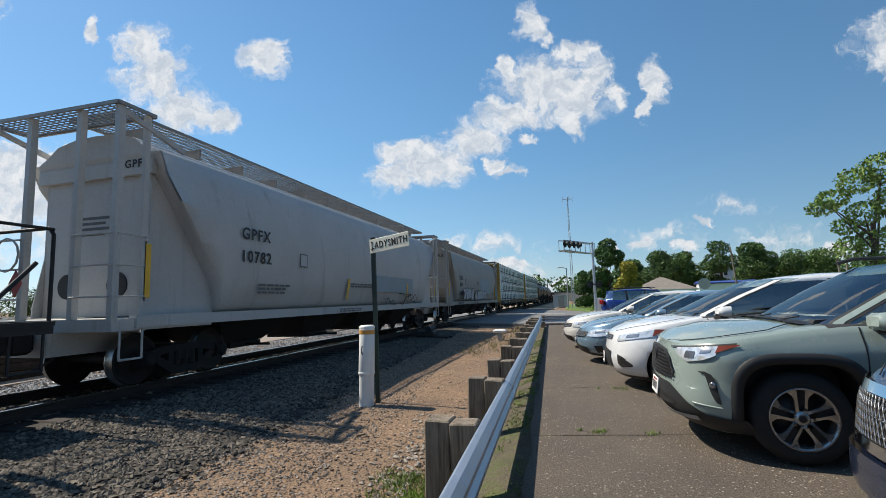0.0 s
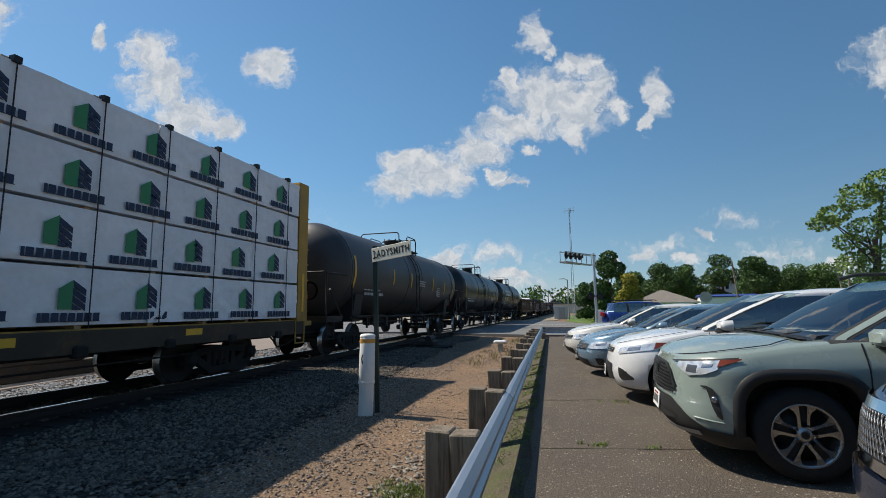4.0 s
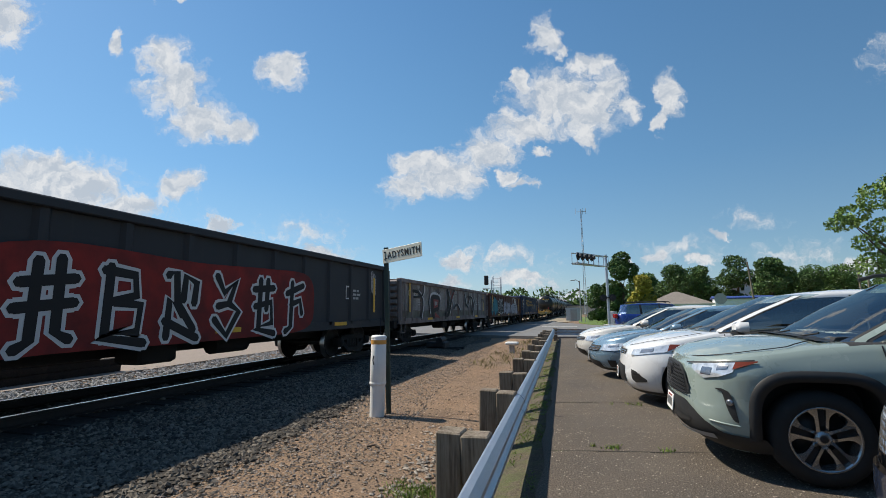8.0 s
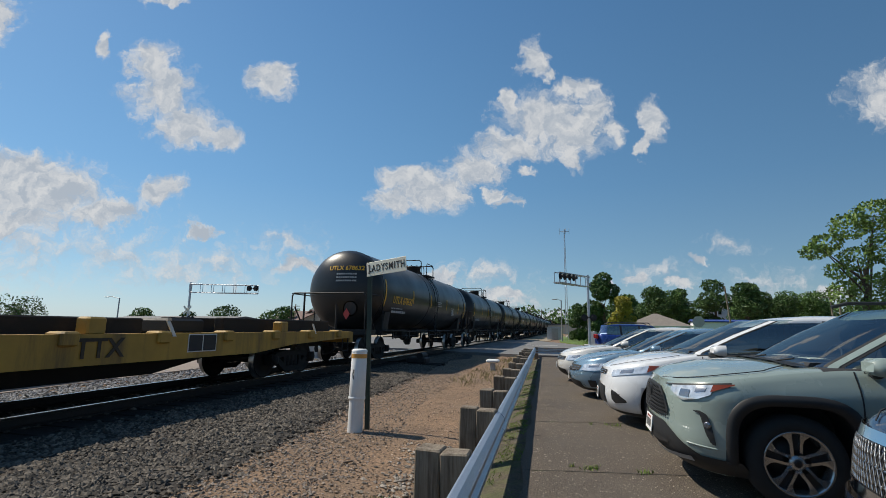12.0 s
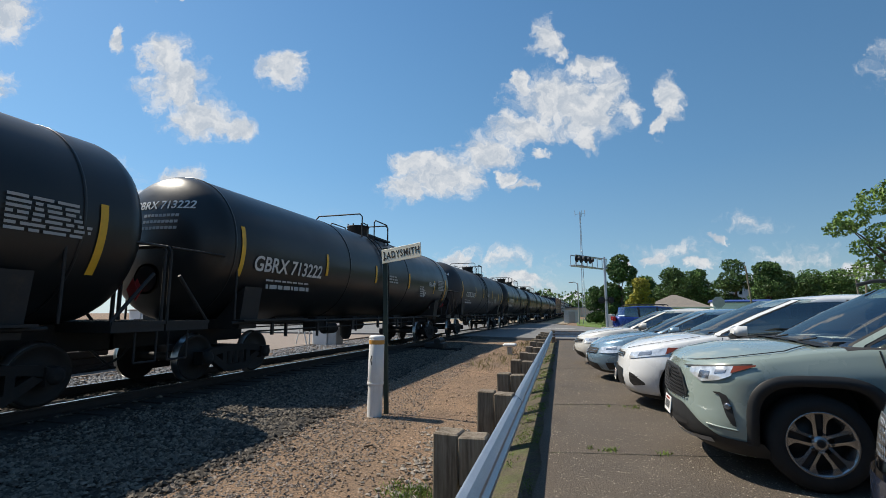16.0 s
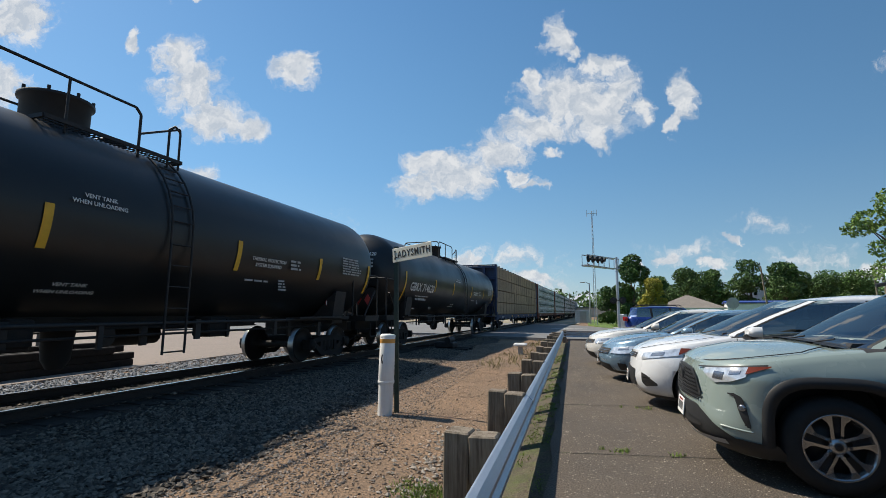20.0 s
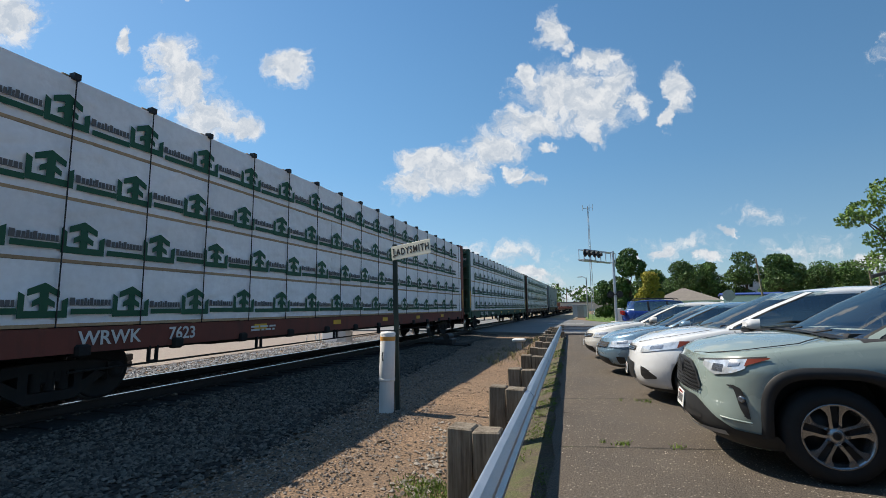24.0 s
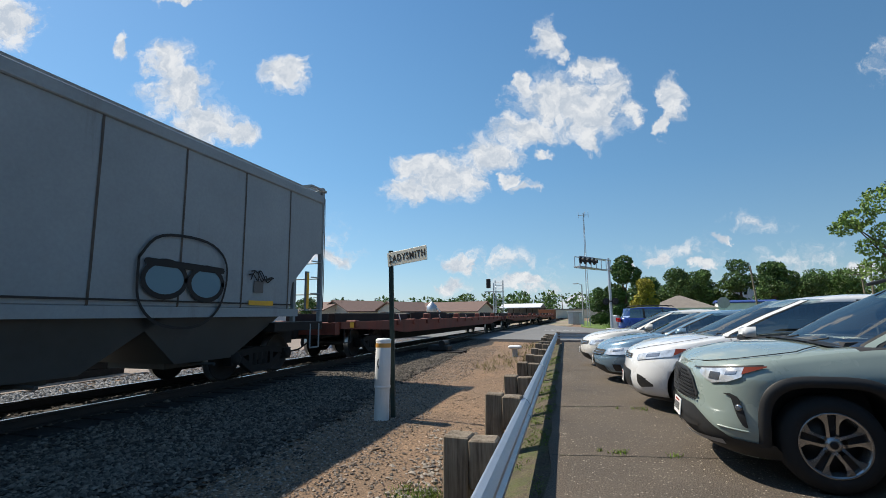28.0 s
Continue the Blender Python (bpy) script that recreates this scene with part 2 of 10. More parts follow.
def material(name, base, rough=0.6, metal=0.0, vary=0.25, scale=3.0, grain=0.0, grain_scale=60.0, bump=0.0, bump_scale=80.0, dirt=None, dirt_amt=0.35,
             dirt_scale=0.8, streak=0.0, island=0.0, coat=0.0, spec=0.5, rand=0.0):
    """A surface with variation at two scales, stains of a second colour, and fine relief."""
    mt = bpy.data.materials.new(name)
    mt.use_nodes = True
    nt = mt.node_tree
    N, L = nt.nodes.new, nt.links.new
    bs = nt.nodes["Principled BSDF"]
    tc = N("ShaderNodeTexCoord")
    vec = tc.outputs["Object"]
    big = N("ShaderNodeTexNoise")
    big.inputs["Scale"].default_value, big.inputs["Detail"].default_value, big.inputs["Roughness"].default_value = scale, 5, 0.6
    L(vec, big.inputs["Vector"])

    def mixer(a, b, fac, mode="MIX"):
        n = N("ShaderNodeMix")
        n.data_type, n.blend_type = "RGBA", mode
        for i, v in ((6, a), (7, b), (0, fac)):
            if hasattr(v, "is_output"):
                L(v, n.inputs[i])
            elif i == 0:
                n.inputs[0].default_value = v
            else:
                n.inputs[i].default_value = (*v, 1)
        return n.outputs[2]

    def ranged(s, a, b, c=0.0, d=1.0):
        n = N("ShaderNodeMapRange")
        for k, x in zip(("From Min", "From Max", "To Min", "To Max"), (a, b, c, d)):
            n.inputs[k].default_value = x
        L(s, n.inputs["Value"])
        return n.outputs[0]

    lo, hi = [tuple(min(1, c * k) for c in base) for k in (1 - vary, 1 + vary)]
    col = mixer(lo, hi, ranged(big.outputs["Fac"], 0.3, 0.7))
    if grain > 0:
        g = N("ShaderNodeTexNoise")
        g.inputs["Scale"].default_value, g.inputs["Detail"].default_value = grain_scale, 4
        L(vec, g.inputs["Vector"])
        v = ranged(g.outputs["Fac"], 0.25, 0.75, 1 - grain, 1 + grain)
        cmb = N("ShaderNodeCombineColor")
        for i in range(3):
            L(v, cmb.inputs[i])
        col = mixer(col, cmb.outputs[0], 1.0, "MULTIPLY")
    if island or rand:
        if island:
            geo = N("ShaderNodeNewGeometry")
            src = geo.outputs["Random Per Island"]
        else:
            src = N("ShaderNodeObjectInfo").outputs["Random"]
        k = island or rand
        v = ranged(src, 0, 1, 1 - k, 1 + k)
        cmb = N("ShaderNodeCombineColor")
        for i in range(3):
            L(v, cmb.inputs[i])
        col = mixer(col, cmb.outputs[0], 1.0, "MULTIPLY")
    if dirt:
        dn = N("ShaderNodeTexNoise")
        dn.inputs["Scale"].default_value, dn.inputs["Detail"].default_value, dn.inputs["Roughness"].default_value = dirt_scale, 8, 0.7
        mp = N("ShaderNodeMapping")
        mp.inputs["Scale"].default_value = (1, 1, 0.18) if streak else (1, 1, 1)
        if streak:
            mp.inputs["Scale"].default_value = (streak, streak, 0.25)
        L(vec, mp.inputs["Vector"]), L(mp.outputs[0], dn.inputs["Vector"])
        col = mixer(col, dirt, ranged(dn.outputs["Fac"], 0.66 - 0.35 * dirt_amt, 0.86 - 0.3 * dirt_amt, 0, min(1, 0.35 + dirt_amt)))
    L(col, bs.inputs["Base Color"])
    rn = ranged(big.outputs["Fac"], 0.3, 0.7, max(0.02, rough - 0.08), min(1, rough + 0.08))
    L(rn, bs.inputs["Roughness"])
    bs.inputs["Metallic"].default_value = metal
    bs.inputs["Specular IOR Level"].default_value = spec
    bs.inputs["Coat Weight"].default_value = coat
    bs.inputs["Coat Roughness"].default_value = 0.04
    if bump > 0:
        bn = N("ShaderNodeTexNoise")
        bn.inputs["Scale"].default_value, bn.inputs["Detail"].default_value = bump_scale, 5
        L(vec, bn.inputs["Vector"])
        bp = N("ShaderNodeBump")
        bp.inputs["Strength"].default_value, bp.inputs["Distance"].default_value = min(1, bump), 0.02
        L(bn.outputs["Fac"], bp.inputs["Height"])
        L(bp.outputs[0], bs.inputs["Normal"])
    return mt


def plain(name, base, rough=0.5, metal=0.0, glow=0.0):
    mt = bpy.data.materials.new(name)
    mt.use_nodes = True
    bs = mt.node_tree.nodes["Principled BSDF"]
    bs.inputs["Base Color"].default_value = (*base, 1)
    bs.inputs["Roughness"].default_value, bs.inputs["Metallic"].default_value = rough, metal
    if glow:
        bs.inputs["Emission Color"].default_value, bs.inputs["Emission Strength"].default_value = (*base, 1), glow
    return mt


TEXTS = {}


def text_mesh(words, size, mat, align="CENTER"):
    """Flat lettering in the x-z plane facing -y."""
    key = (words, round(size, 3), mat.name, align)
    if key not in TEXTS:
        cu = bpy.data.curves.new("lettering", "FONT")
        cu.body, cu.size, cu.align_x, cu.align_y, cu.extrude, cu.resolution_u, cu.offset = words, size, align, "CENTER", 0.002, 3, size * 0.018
        cu.space_character = 1.22 if mat == BLACK_MARK else 1.0
        ob = bpy.data.objects.new("lettering", cu)
        me = bpy.data.meshes.new_from_object(ob)
        bpy.data.objects.remove(ob)
        me.transform(Matrix.Rotation(radians(90), 4, "X"))
        me.materials.clear()
        me.materials.append(mat)
        TEXTS[key] = me
    return TEXTS[key]
# ---- materials ----
ASPHALT = material("asphalt", (0.100, 0.080, 0.061), 0.9, vary=0.2, scale=0.9, grain=1.0, grain_scale=75, bump=0.9, bump_scale=90, dirt=(0.139, 0.113, 0.087), dirt_amt=0.4, dirt_scale=0.6)
ROAD = material("road_asphalt", (0.15, 0.15, 0.15), 0.9, vary=0.15, scale=0.4, grain=0.2, grain_scale=60, dirt=(0.3, 0.27, 0.22), dirt_amt=0.2)
SAND = material("sandy_ground", (0.202, 0.128, 0.076), 0.95, vary=0.28, scale=1.1, grain=0.9, grain_scale=42, bump=0.8, bump_scale=45, dirt=(0.105, 0.078, 0.056), dirt_amt=0.5, dirt_scale=0.55)
EARTH = material("earth", (0.26, 0.21, 0.15), 0.95, vary=0.25, scale=0.2, grain=0.3, grain_scale=8, dirt=(0.10, 0.15, 0.04), dirt_amt=0.5, dirt_scale=0.06)
FARROAD = material("gravel_lot", (0.225, 0.18, 0.148), 0.95, vary=0.12, scale=0.15, grain=0.2, grain_scale=14)
BALLAST = material("ballast_stone", (0.102, 0.086, 0.068), 0.9, vary=0.3, scale=6, grain=0.35, grain_scale=40, island=0.8, dirt=(0.12, 0.085, 0.058), dirt_amt=0.3, dirt_scale=1.5)
GRIT = material("mixed_grit", (0.20, 0.165, 0.135), 0.9, vary=0.3, scale=5, island=0.75)
BALLAST_PALE = material("pale_ballast", (0.235, 0.235, 0.24), 0.9, vary=0.2, scale=5, grain=0.4, grain_scale=22, island=0.3, bump=0.8, bump_scale=25)
# near-black base colour stands in for the shade in gaps between stones
BALLAST_GAP_SHADE = material("ballast_bed", (0.026, 0.021, 0.017), 0.95, vary=0.3, scale=4, grain=0.5, grain_scale=20, bump=1.0, bump_scale=22)
TIE = material("creosoted_tie", (0.018, 0.014, 0.012), 0.9, vary=0.4, scale=5, grain=0.4, grain_scale=30, dirt=(0.08, 0.055, 0.04), dirt_amt=0.25, dirt_scale=3, rand=0.3)
RAIL_STEEL = material("rail_steel", (0.032, 0.024, 0.02), 0.75, vary=0.3, scale=6, metal=0.2)
RAIL_TOP = plain("polished_rail_head", (0.62, 0.6, 0.58), 0.22, 1.0)


def timber(name, pale, dark):
    """Grey weathered timber with long drying checks along z."""
    mt = bpy.data.materials.new(name)
    mt.use_nodes = True
    nt = mt.node_tree
    N, L = nt.nodes.new, nt.links.new
    bs, tc, info = nt.nodes["Principled BSDF"], N("ShaderNodeTexCoord"), N("ShaderNodeObjectInfo")
    shift = N("ShaderNodeVectorMath")
    shift.operation = "ADD"
    L(tc.outputs["Object"], shift.inputs[0]), L(info.outputs["Random"], shift.inputs[1])
    outs = []
    for scale, detail, stretch in ((9, 6, 0.12), (45, 5, 0.05), (3.5, 4, 0.6)):
        mp, nz = N("ShaderNodeMapping"), N("ShaderNodeTexNoise")
        mp.inputs["Scale"].default_value = (1, 1, stretch)
        nz.inputs["Scale"].default_value, nz.inputs["Detail"].default_value, nz.inputs["Roughness"].default_value = scale, detail, 0.65
        L(shift.outputs[0], mp.inputs[0]), L(mp.outputs[0], nz.inputs["Vector"])
        outs.append(nz.outputs["Fac"])
    ramp = N("ShaderNodeValToRGB")
    e = ramp.color_ramp.elements
    e[0].position, e[0].color = 0.30, (*[c * 0.35 for c in dark], 1)
    e[1].position, e[1].color = 0.72, (*pale, 1)
    e.new(0.42).color = (*dark, 1)
    e.new(0.55).color = (*[(a + b) / 2 for a, b in zip(pale, dark)], 1)
    mean = N("ShaderNodeMix")
    mean.data_type = "FLOAT"
    mean.inputs[0].default_value = 0.5
    L(outs[0], mean.inputs[2]), L(outs[1], mean.inputs[3])
    L(mean.outputs[0], ramp.inputs[0])
    tint = N("ShaderNodeMix")
    tint.data_type, tint.blend_type = "RGBA", "MULTIPLY"
    tint.inputs[0].default_value = 0.6
    L(ramp.outputs[0], tint.inputs[6]), L(outs[2], tint.inputs[7])
    L(tint.outputs[2], bs.inputs["Base Color"])
    bs.inputs["Roughness"].default_value = 0.92
    bp = N("ShaderNodeBump")
    bp.inputs["Strength"].default_value, bp.inputs["Distance"].default_value = 0.9, 0.01
    L(mean.outputs[0], bp.inputs["Height"]), L(bp.outputs[0], bs.inputs["Normal"])
    return mt


WOOD_POST = timber("weathered_timber", (0.46, 0.39, 0.30), (0.15, 0.115, 0.08))
GALV = material("galvanised_steel", (0.46, 0.49, 0.53), 0.42, metal=0.75, vary=0.1, scale=5, grain=0.12, grain_scale=90, dirt=(0.24, 0.23, 0.22), dirt_amt=0.15, dirt_scale=4)
GREY_STEEL = material("grey_painted_steel", (0.38, 0.38, 0.38), 0.55, metal=0.4, vary=0.12, scale=3)
BLACK_IRON = material("black_iron", (0.016, 0.016, 0.017), 0.65, vary=0.4, scale=5, dirt=(0.075, 0.05, 0.035), dirt_amt=0.3, dirt_scale=2)
UNDER = material("grimy_underframe", (0.013, 0.012, 0.0115), 0.85, vary=0.4, scale=4, dirt=(0.04, 0.03, 0.025), dirt_amt=0.35, dirt_scale=2)
WHEEL_STEEL = material("worn_wheel_steel", (0.018, 0.016, 0.015), 0.7, metal=0.2, vary=0.3, scale=6)
TREAD = plain("polished_tread", (0.5, 0.49, 0.48), 0.3, 1.0)
WALK_STEEL = material("galvanised_walkway", (0.30, 0.29, 0.275), 0.6, metal=0.4, vary=0.2, scale=3)
HOPPER_GREY = material("hopper_grey_paint", (0.45, 0.445, 0.43), 0.62, vary=0.08, scale=0.8, grain=0.06, grain_scale=20, dirt=(0.18, 0.16, 0.14), dirt_amt=0.3, dirt_scale=0.9, streak=2.5)
HOPPER_TAN = material("hopper_tan_grey_paint", (0.32, 0.298, 0.265), 0.65, vary=0.1, scale=0.8, grain=0.08, grain_scale=20, dirt=(0.15, 0.13, 0.11), dirt_amt=0.35, dirt_scale=0.9, streak=2.5)
SEAM_DIRT = material("rusty_seam", (0.085, 0.075, 0.065), 0.8, vary=0.5, scale=2.5)
HOPPER_BLUE = material("hopper_weathered_paint", (0.26, 0.31, 0.34), 0.6, vary=0.1, scale=0.7, grain=0.06, grain_scale=18, dirt=(0.14, 0.13, 0.115), dirt_amt=0.28, dirt_scale=0.8, streak=2.5)
# end and bay paint darkened for the shade there, with brown stains over it
HOPPER_SHADE = material("shaded_end_paint", (0.075, 0.078, 0.076), 0.75, vary=0.2, scale=1, dirt=(0.05, 0.04, 0.032), dirt_amt=0.3)
TANK_BLACK = material("tank_black_paint", (0.016, 0.0175, 0.019), 0.36, vary=0.25, scale=0.6, dirt=(0.06, 0.055, 0.05), dirt_amt=0.22, dirt_scale=0.7, spec=0.45)
TANK_GREY = material("tank_charcoal_paint", (0.045, 0.046, 0.05), 0.5, vary=0.2, scale=0.6, dirt=(0.09, 0.085, 0.08), dirt_amt=0.28, dirt_scale=0.7)
PINK_PLACARD = plain("placard_red", (0.42, 0.05, 0.05), 0.5)
YELLOW = material("reflective_yellow", (0.75, 0.43, 0.03), 0.5, vary=0.1, scale=6)
WHITE_MARK = plain("white_stencil", (0.68, 0.68, 0.66), 0.6)
BLACK_MARK = plain("black_stencil", (0.02, 0.02, 0.022), 0.6)
DULL_MARK = plain("faded_stencil", (0.30, 0.30, 0.29), 0.7)
BARS_GREY = plain("small_print_grey", (0.42, 0.42, 0.41), 0.7)
BARS_DARK = plain("small_print_dark", (0.12, 0.12, 0.12), 0.7)
CAR_YELLOW = material("railcar_yellow", (0.42, 0.25, 0.045), 0.65, vary=0.2, scale=1.2, dirt=(0.10, 0.065, 0.035), dirt_amt=0.5, dirt_scale=1.3, streak=2)
SILL_BROWN = material("grimy_brown_sill", (0.055, 0.042, 0.03), 0.8, vary=0.3, scale=1.2, dirt=(0.16, 0.10, 0.03), dirt_amt=0.35, dirt_scale=1.5)
CAR_RED = material("railcar_oxide_red", (0.17, 0.045, 0.03), 0.7, vary=0.2, scale=1.2, dirt=(0.07, 0.035, 0.025), dirt_amt=0.45, dirt_scale=1.3, streak=2)
CAR_GREEN = material("railcar_green", (0.022, 0.07, 0.04), 0.65, vary=0.2, scale=1.2, dirt=(0.07, 0.06, 0.045), dirt_amt=0.3, dirt_scale=1.3, streak=2)
CAR_BLUE = material("railcar_blue", (0.018, 0.035, 0.09), 0.6, vary=0.2, scale=1.2, dirt=(0.05, 0.045, 0.04), dirt_amt=0.3, dirt_scale=1.3, streak=2)
CAR_BROWN = material("railcar_brown", (0.10, 0.045, 0.032), 0.75, vary=0.2, scale=1.0, dirt=(0.05, 0.03, 0.025), dirt_amt=0.4, dirt_scale=1.0, streak=2)
CAR_SLATE = material("railcar_slate_black", (0.022, 0.026, 0.032), 0.65, vary=0.2, scale=1.0, dirt=(0.06, 0.05, 0.045), dirt_amt=0.25, dirt_scale=1.0, streak=2)
CAR_WORN = material("railcar_worn_grey_brown", (0.23, 0.20, 0.19), 0.8, vary=0.3, scale=1.0, dirt=(0.09, 0.06, 0.05), dirt_amt=0.6, dirt_scale=1.2, streak=2)
WRAP = material("lumber_wrap", (0.82, 0.84, 0.87), 0.45, vary=0.06, scale=2.0, grain=0.05, grain_scale=10, bump=1.0, bump_scale=3.2, rand=0.06)
LUMBER = material("sawn_lumber", (0.42, 0.30, 0.18), 0.85, vary=0.12, scale=3, grain=0.15, grain_scale=20, rand=0.13)
LOGO_GREEN = plain("logo_green", (0.006, 0.085, 0.042), 0.6)
LOGO_TEAL = plain("logo_bright_green", (0.04, 0.24, 0.10), 0.6)
LOGO_NAVY = plain("logo_navy", (0.012, 0.03, 0.075), 0.6)
def window_glass(name, tint, gloss=1.5):
    """Thin tinted pane: clear through, with a mirror sheen that grows at a slant."""
    mt = bpy.data.materials.new(name)
    mt.use_nodes = True
    nt = mt.node_tree
    nt.nodes.remove(nt.nodes["Principled BSDF"])
    N, L = nt.nodes.new, nt.links.new
    clear, shine, mix, fr = N("ShaderNodeBsdfTransparent"), N("ShaderNodeBsdfGlossy"), N("ShaderNodeMixShader"), N("ShaderNodeFresnel")
    clear.inputs[0].default_value = (*tint, 1)
    shine.inputs["Roughness"].default_value = 0.02
    fr.inputs["IOR"].default_value = gloss
    L(fr.outputs[0], mix.inputs[0]), L(clear.outputs[0], mix.inputs[1]), L(shine.outputs[0], mix.inputs[2])
    L(mix.outputs[0], nt.nodes["Material Output"].inputs[0])
    return mt


GLASS_DARK = window_glass("tinted_car_glass", (0.42, 0.53, 0.54), 3.2)
INTERIOR = material("dark_interior_fabric", (0.022, 0.022, 0.024), 0.85, vary=0.2, scale=6, grain=0.2, grain_scale=80)
PLASTIC = material("black_plastic_trim", (0.015, 0.016, 0.0175), 0.6, vary=0.1, scale=5, grain=0.1, grain_scale=120)
TYRE = material("tyre_rubber", (0.014, 0.0135, 0.013), 0.85, vary=0.15, scale=6, dirt=(0.035, 0.032, 0.03), dirt_amt=0.25, dirt_scale=5)
ALLOY = plain("machined_alloy", (0.42, 0.41, 0.40), 0.27, 0.9)
ALLOY_DARK = plain("dark_alloy_pocket", (0.016, 0.016, 0.017), 0.5, 0.2)
CHROME = plain("chrome", (0.75, 0.76, 0.78), 0.08, 1.0)
LENS = material("headlamp_lens", (0.62, 0.65, 0.68), 0.08, vary=0.35, scale=14, metal=0.4, coat=1.0)
AMBER = plain("amber_reflector", (0.17, 0.035, 0.014), 0.15)
LAMP_INNER = plain("headlamp_reflector", (0.30, 0.31, 0.33), 0.18, 0.85)
RED_LENS = plain("red_lens", (0.35, 0.012, 0.01), 0.2)
PLATE = plain("number_plate_white", (0.72, 0.72, 0.70), 0.45)
SIGN_WHITE = material("sign_white", (0.78, 0.75, 0.62), 0.55, vary=0.06, scale=8, dirt=(0.45, 0.38, 0.26), dirt_amt=0.2, dirt_scale=9)
PIPE_WHITE = material("marker_white_plastic", (0.72, 0.72, 0.70), 0.5, vary=0.06, scale=4, dirt=(0.42, 0.40, 0.36), dirt_amt=0.25, dirt_scale=4, streak=3)
ORANGE = plain("marker_orange_band", (0.62, 0.30, 0.06), 0.55)
GREEN_POLE = material("green_channel_post", (0.028, 0.045, 0.035), 0.7, vary=0.2, scale=6, dirt=(0.10, 0.06, 0.04), dirt_amt=0.25)
BARK = material("bark", (0.10, 0.075, 0.055), 0.95, vary=0.3, scale=3, bump=0.8, bump_scale=12)
LEAF = material("leaves", (0.078, 0.15, 0.028), 0.6, vary=0.35, scale=0.6, island=0.45)
LEAF_DARK = material("dark_leaves", (0.058, 0.115, 0.024), 0.65, vary=0.35, scale=0.5, island=0.45)
LEAF_LIGHT = material("light_leaves", (0.13, 0.21, 0.038), 0.6, vary=0.3, scale=0.6, island=0.4)
LEAF_GOLD = material("golden_leaves", (0.30, 0.27, 0.03), 0.6, vary=0.25, scale=0.6, island=0.35)
GRASS = material("grass_blades", (0.14, 0.21, 0.028), 0.7, vary=0.3, scale=3, island=0.4)
DRY_GRASS = material("dry_weeds", (0.22, 0.19, 0.08), 0.8, vary=0.3, scale=3, island=0.4)
MOSS = material("moss", (0.082, 0.066, 0.045), 0.95, vary=0.35, scale=5, grain=0.6, grain_scale=50, bump=1.0, bump_scale=40, dirt=(0.075, 0.11, 0.016), dirt_amt=0.5, dirt_scale=2.2)
PEBBLE = material("pebbles", (0.27, 0.20, 0.145), 0.9, vary=0.3, scale=6, island=0.65)
CHIP = material("pale_chips", (0.26, 0.225, 0.185), 0.9, vary=0.3, scale=6, island=0.6)
ROOF_BROWN = material("brown_shingles", (0.155, 0.10, 0.085), 0.85, vary=0.15, scale=1.5, grain=0.2, grain_scale=12)
ROOF_GREY = material("grey_shingles", (0.18, 0.175, 0.17), 0.85, vary=0.15, scale=1.5, grain=0.2, grain_scale=12)
ROOF_TAN = material("grey_brown_shingles", (0.20, 0.175, 0.15), 0.85, vary=0.15, scale=1.5, grain=0.2, grain_scale=12)
SIDING = material("cream_siding", (0.62, 0.58, 0.48), 0.7, vary=0.05, scale=1)
SIDING_WHITE = material("white_siding", (0.70, 0.70, 0.70), 0.7, vary=0.05, scale=1)
STEEL_WHITE = material("white_metal_cladding", (0.68, 0.70, 0.72), 0.5, vary=0.05, scale=1)
RUST_ORANGE = material("rusty_orange_paint", (0.30, 0.12, 0.06), 0.8, vary=0.2, scale=1)
STEEL_BLUE = plain("blue_panel", (0.03, 0.06, 0.25), 0.5)


def car_paint(name, base, metal=0.0, rough=0.28):
    return material(name, base, rough, metal=metal, vary=0.03, scale=2, coat=0.9, dirt=tuple(c * 0.8 + 0.02 for c in base), dirt_amt=0.12, dirt_scale=2)


PAINT_SAGE = car_paint("sage_green_car_paint", (0.238, 0.292, 0.268), 0.0)
PAINT_WHITE = car_paint("white_car_paint", (0.66, 0.67, 0.68))
PAINT_CREAM = car_paint("white_pearl_car_paint", (0.62, 0.61, 0.58))
PAINT_ICE = car_paint("ice_blue_car_paint", (0.17, 0.27, 0.36), 0.35)
PAINT_NAVY = car_paint("navy_car_paint", (0.012, 0.02, 0.045), 0.2)
PAINT_BLUE = car_paint("royal_blue_car_paint", (0.012, 0.035, 0.20), 0.2)
# ---- ground, lot, track ----
RAIL_X, GAUGE = -8.4, 1.435       # track centre
GROUND_Z, LOT_Z = -0.25, -0.04
GUARD = lambda y: -0.84 - 0.0485 * (y - 5.77)   # line of the guard rail
rnd = random.Random(7)


def sheet(name, xs, ys, height, mat, label, category="ground", kind="structure"):
    g = Geo()
    vs = [(x, y, height(x, y)) for y in ys for x in xs]
    n = len(xs)
    fs = [(j * n + i, j * n + i + 1, (j + 1) * n + i + 1, (j + 1) * n + i) for j in range(len(ys) - 1) for i in range(n - 1)]
    g.add(vs, fs, 0, True)
    return solid(name, g, mat, label, category, kind=kind)


def table(pts):
    """Smooth interpolation through (key, value) pairs."""
    ks, vs = [p[0] for p in pts], [p[1] for p in pts]
    return lambda t: float(np.interp(t, ks, vs))


def bumpy(x, y):
    near = max(0.0, 1 - abs(y - 8) / 40) * (1 if -6.0 < x < -1.2 else 0.3)
    return GROUND_Z + 0.035 * near * noise.noise(Vector((x * 0.7, y * 0.7, 0)))


def span(a, b, n):
    return [a + (b - a) * i / n for i in range(n + 1)]


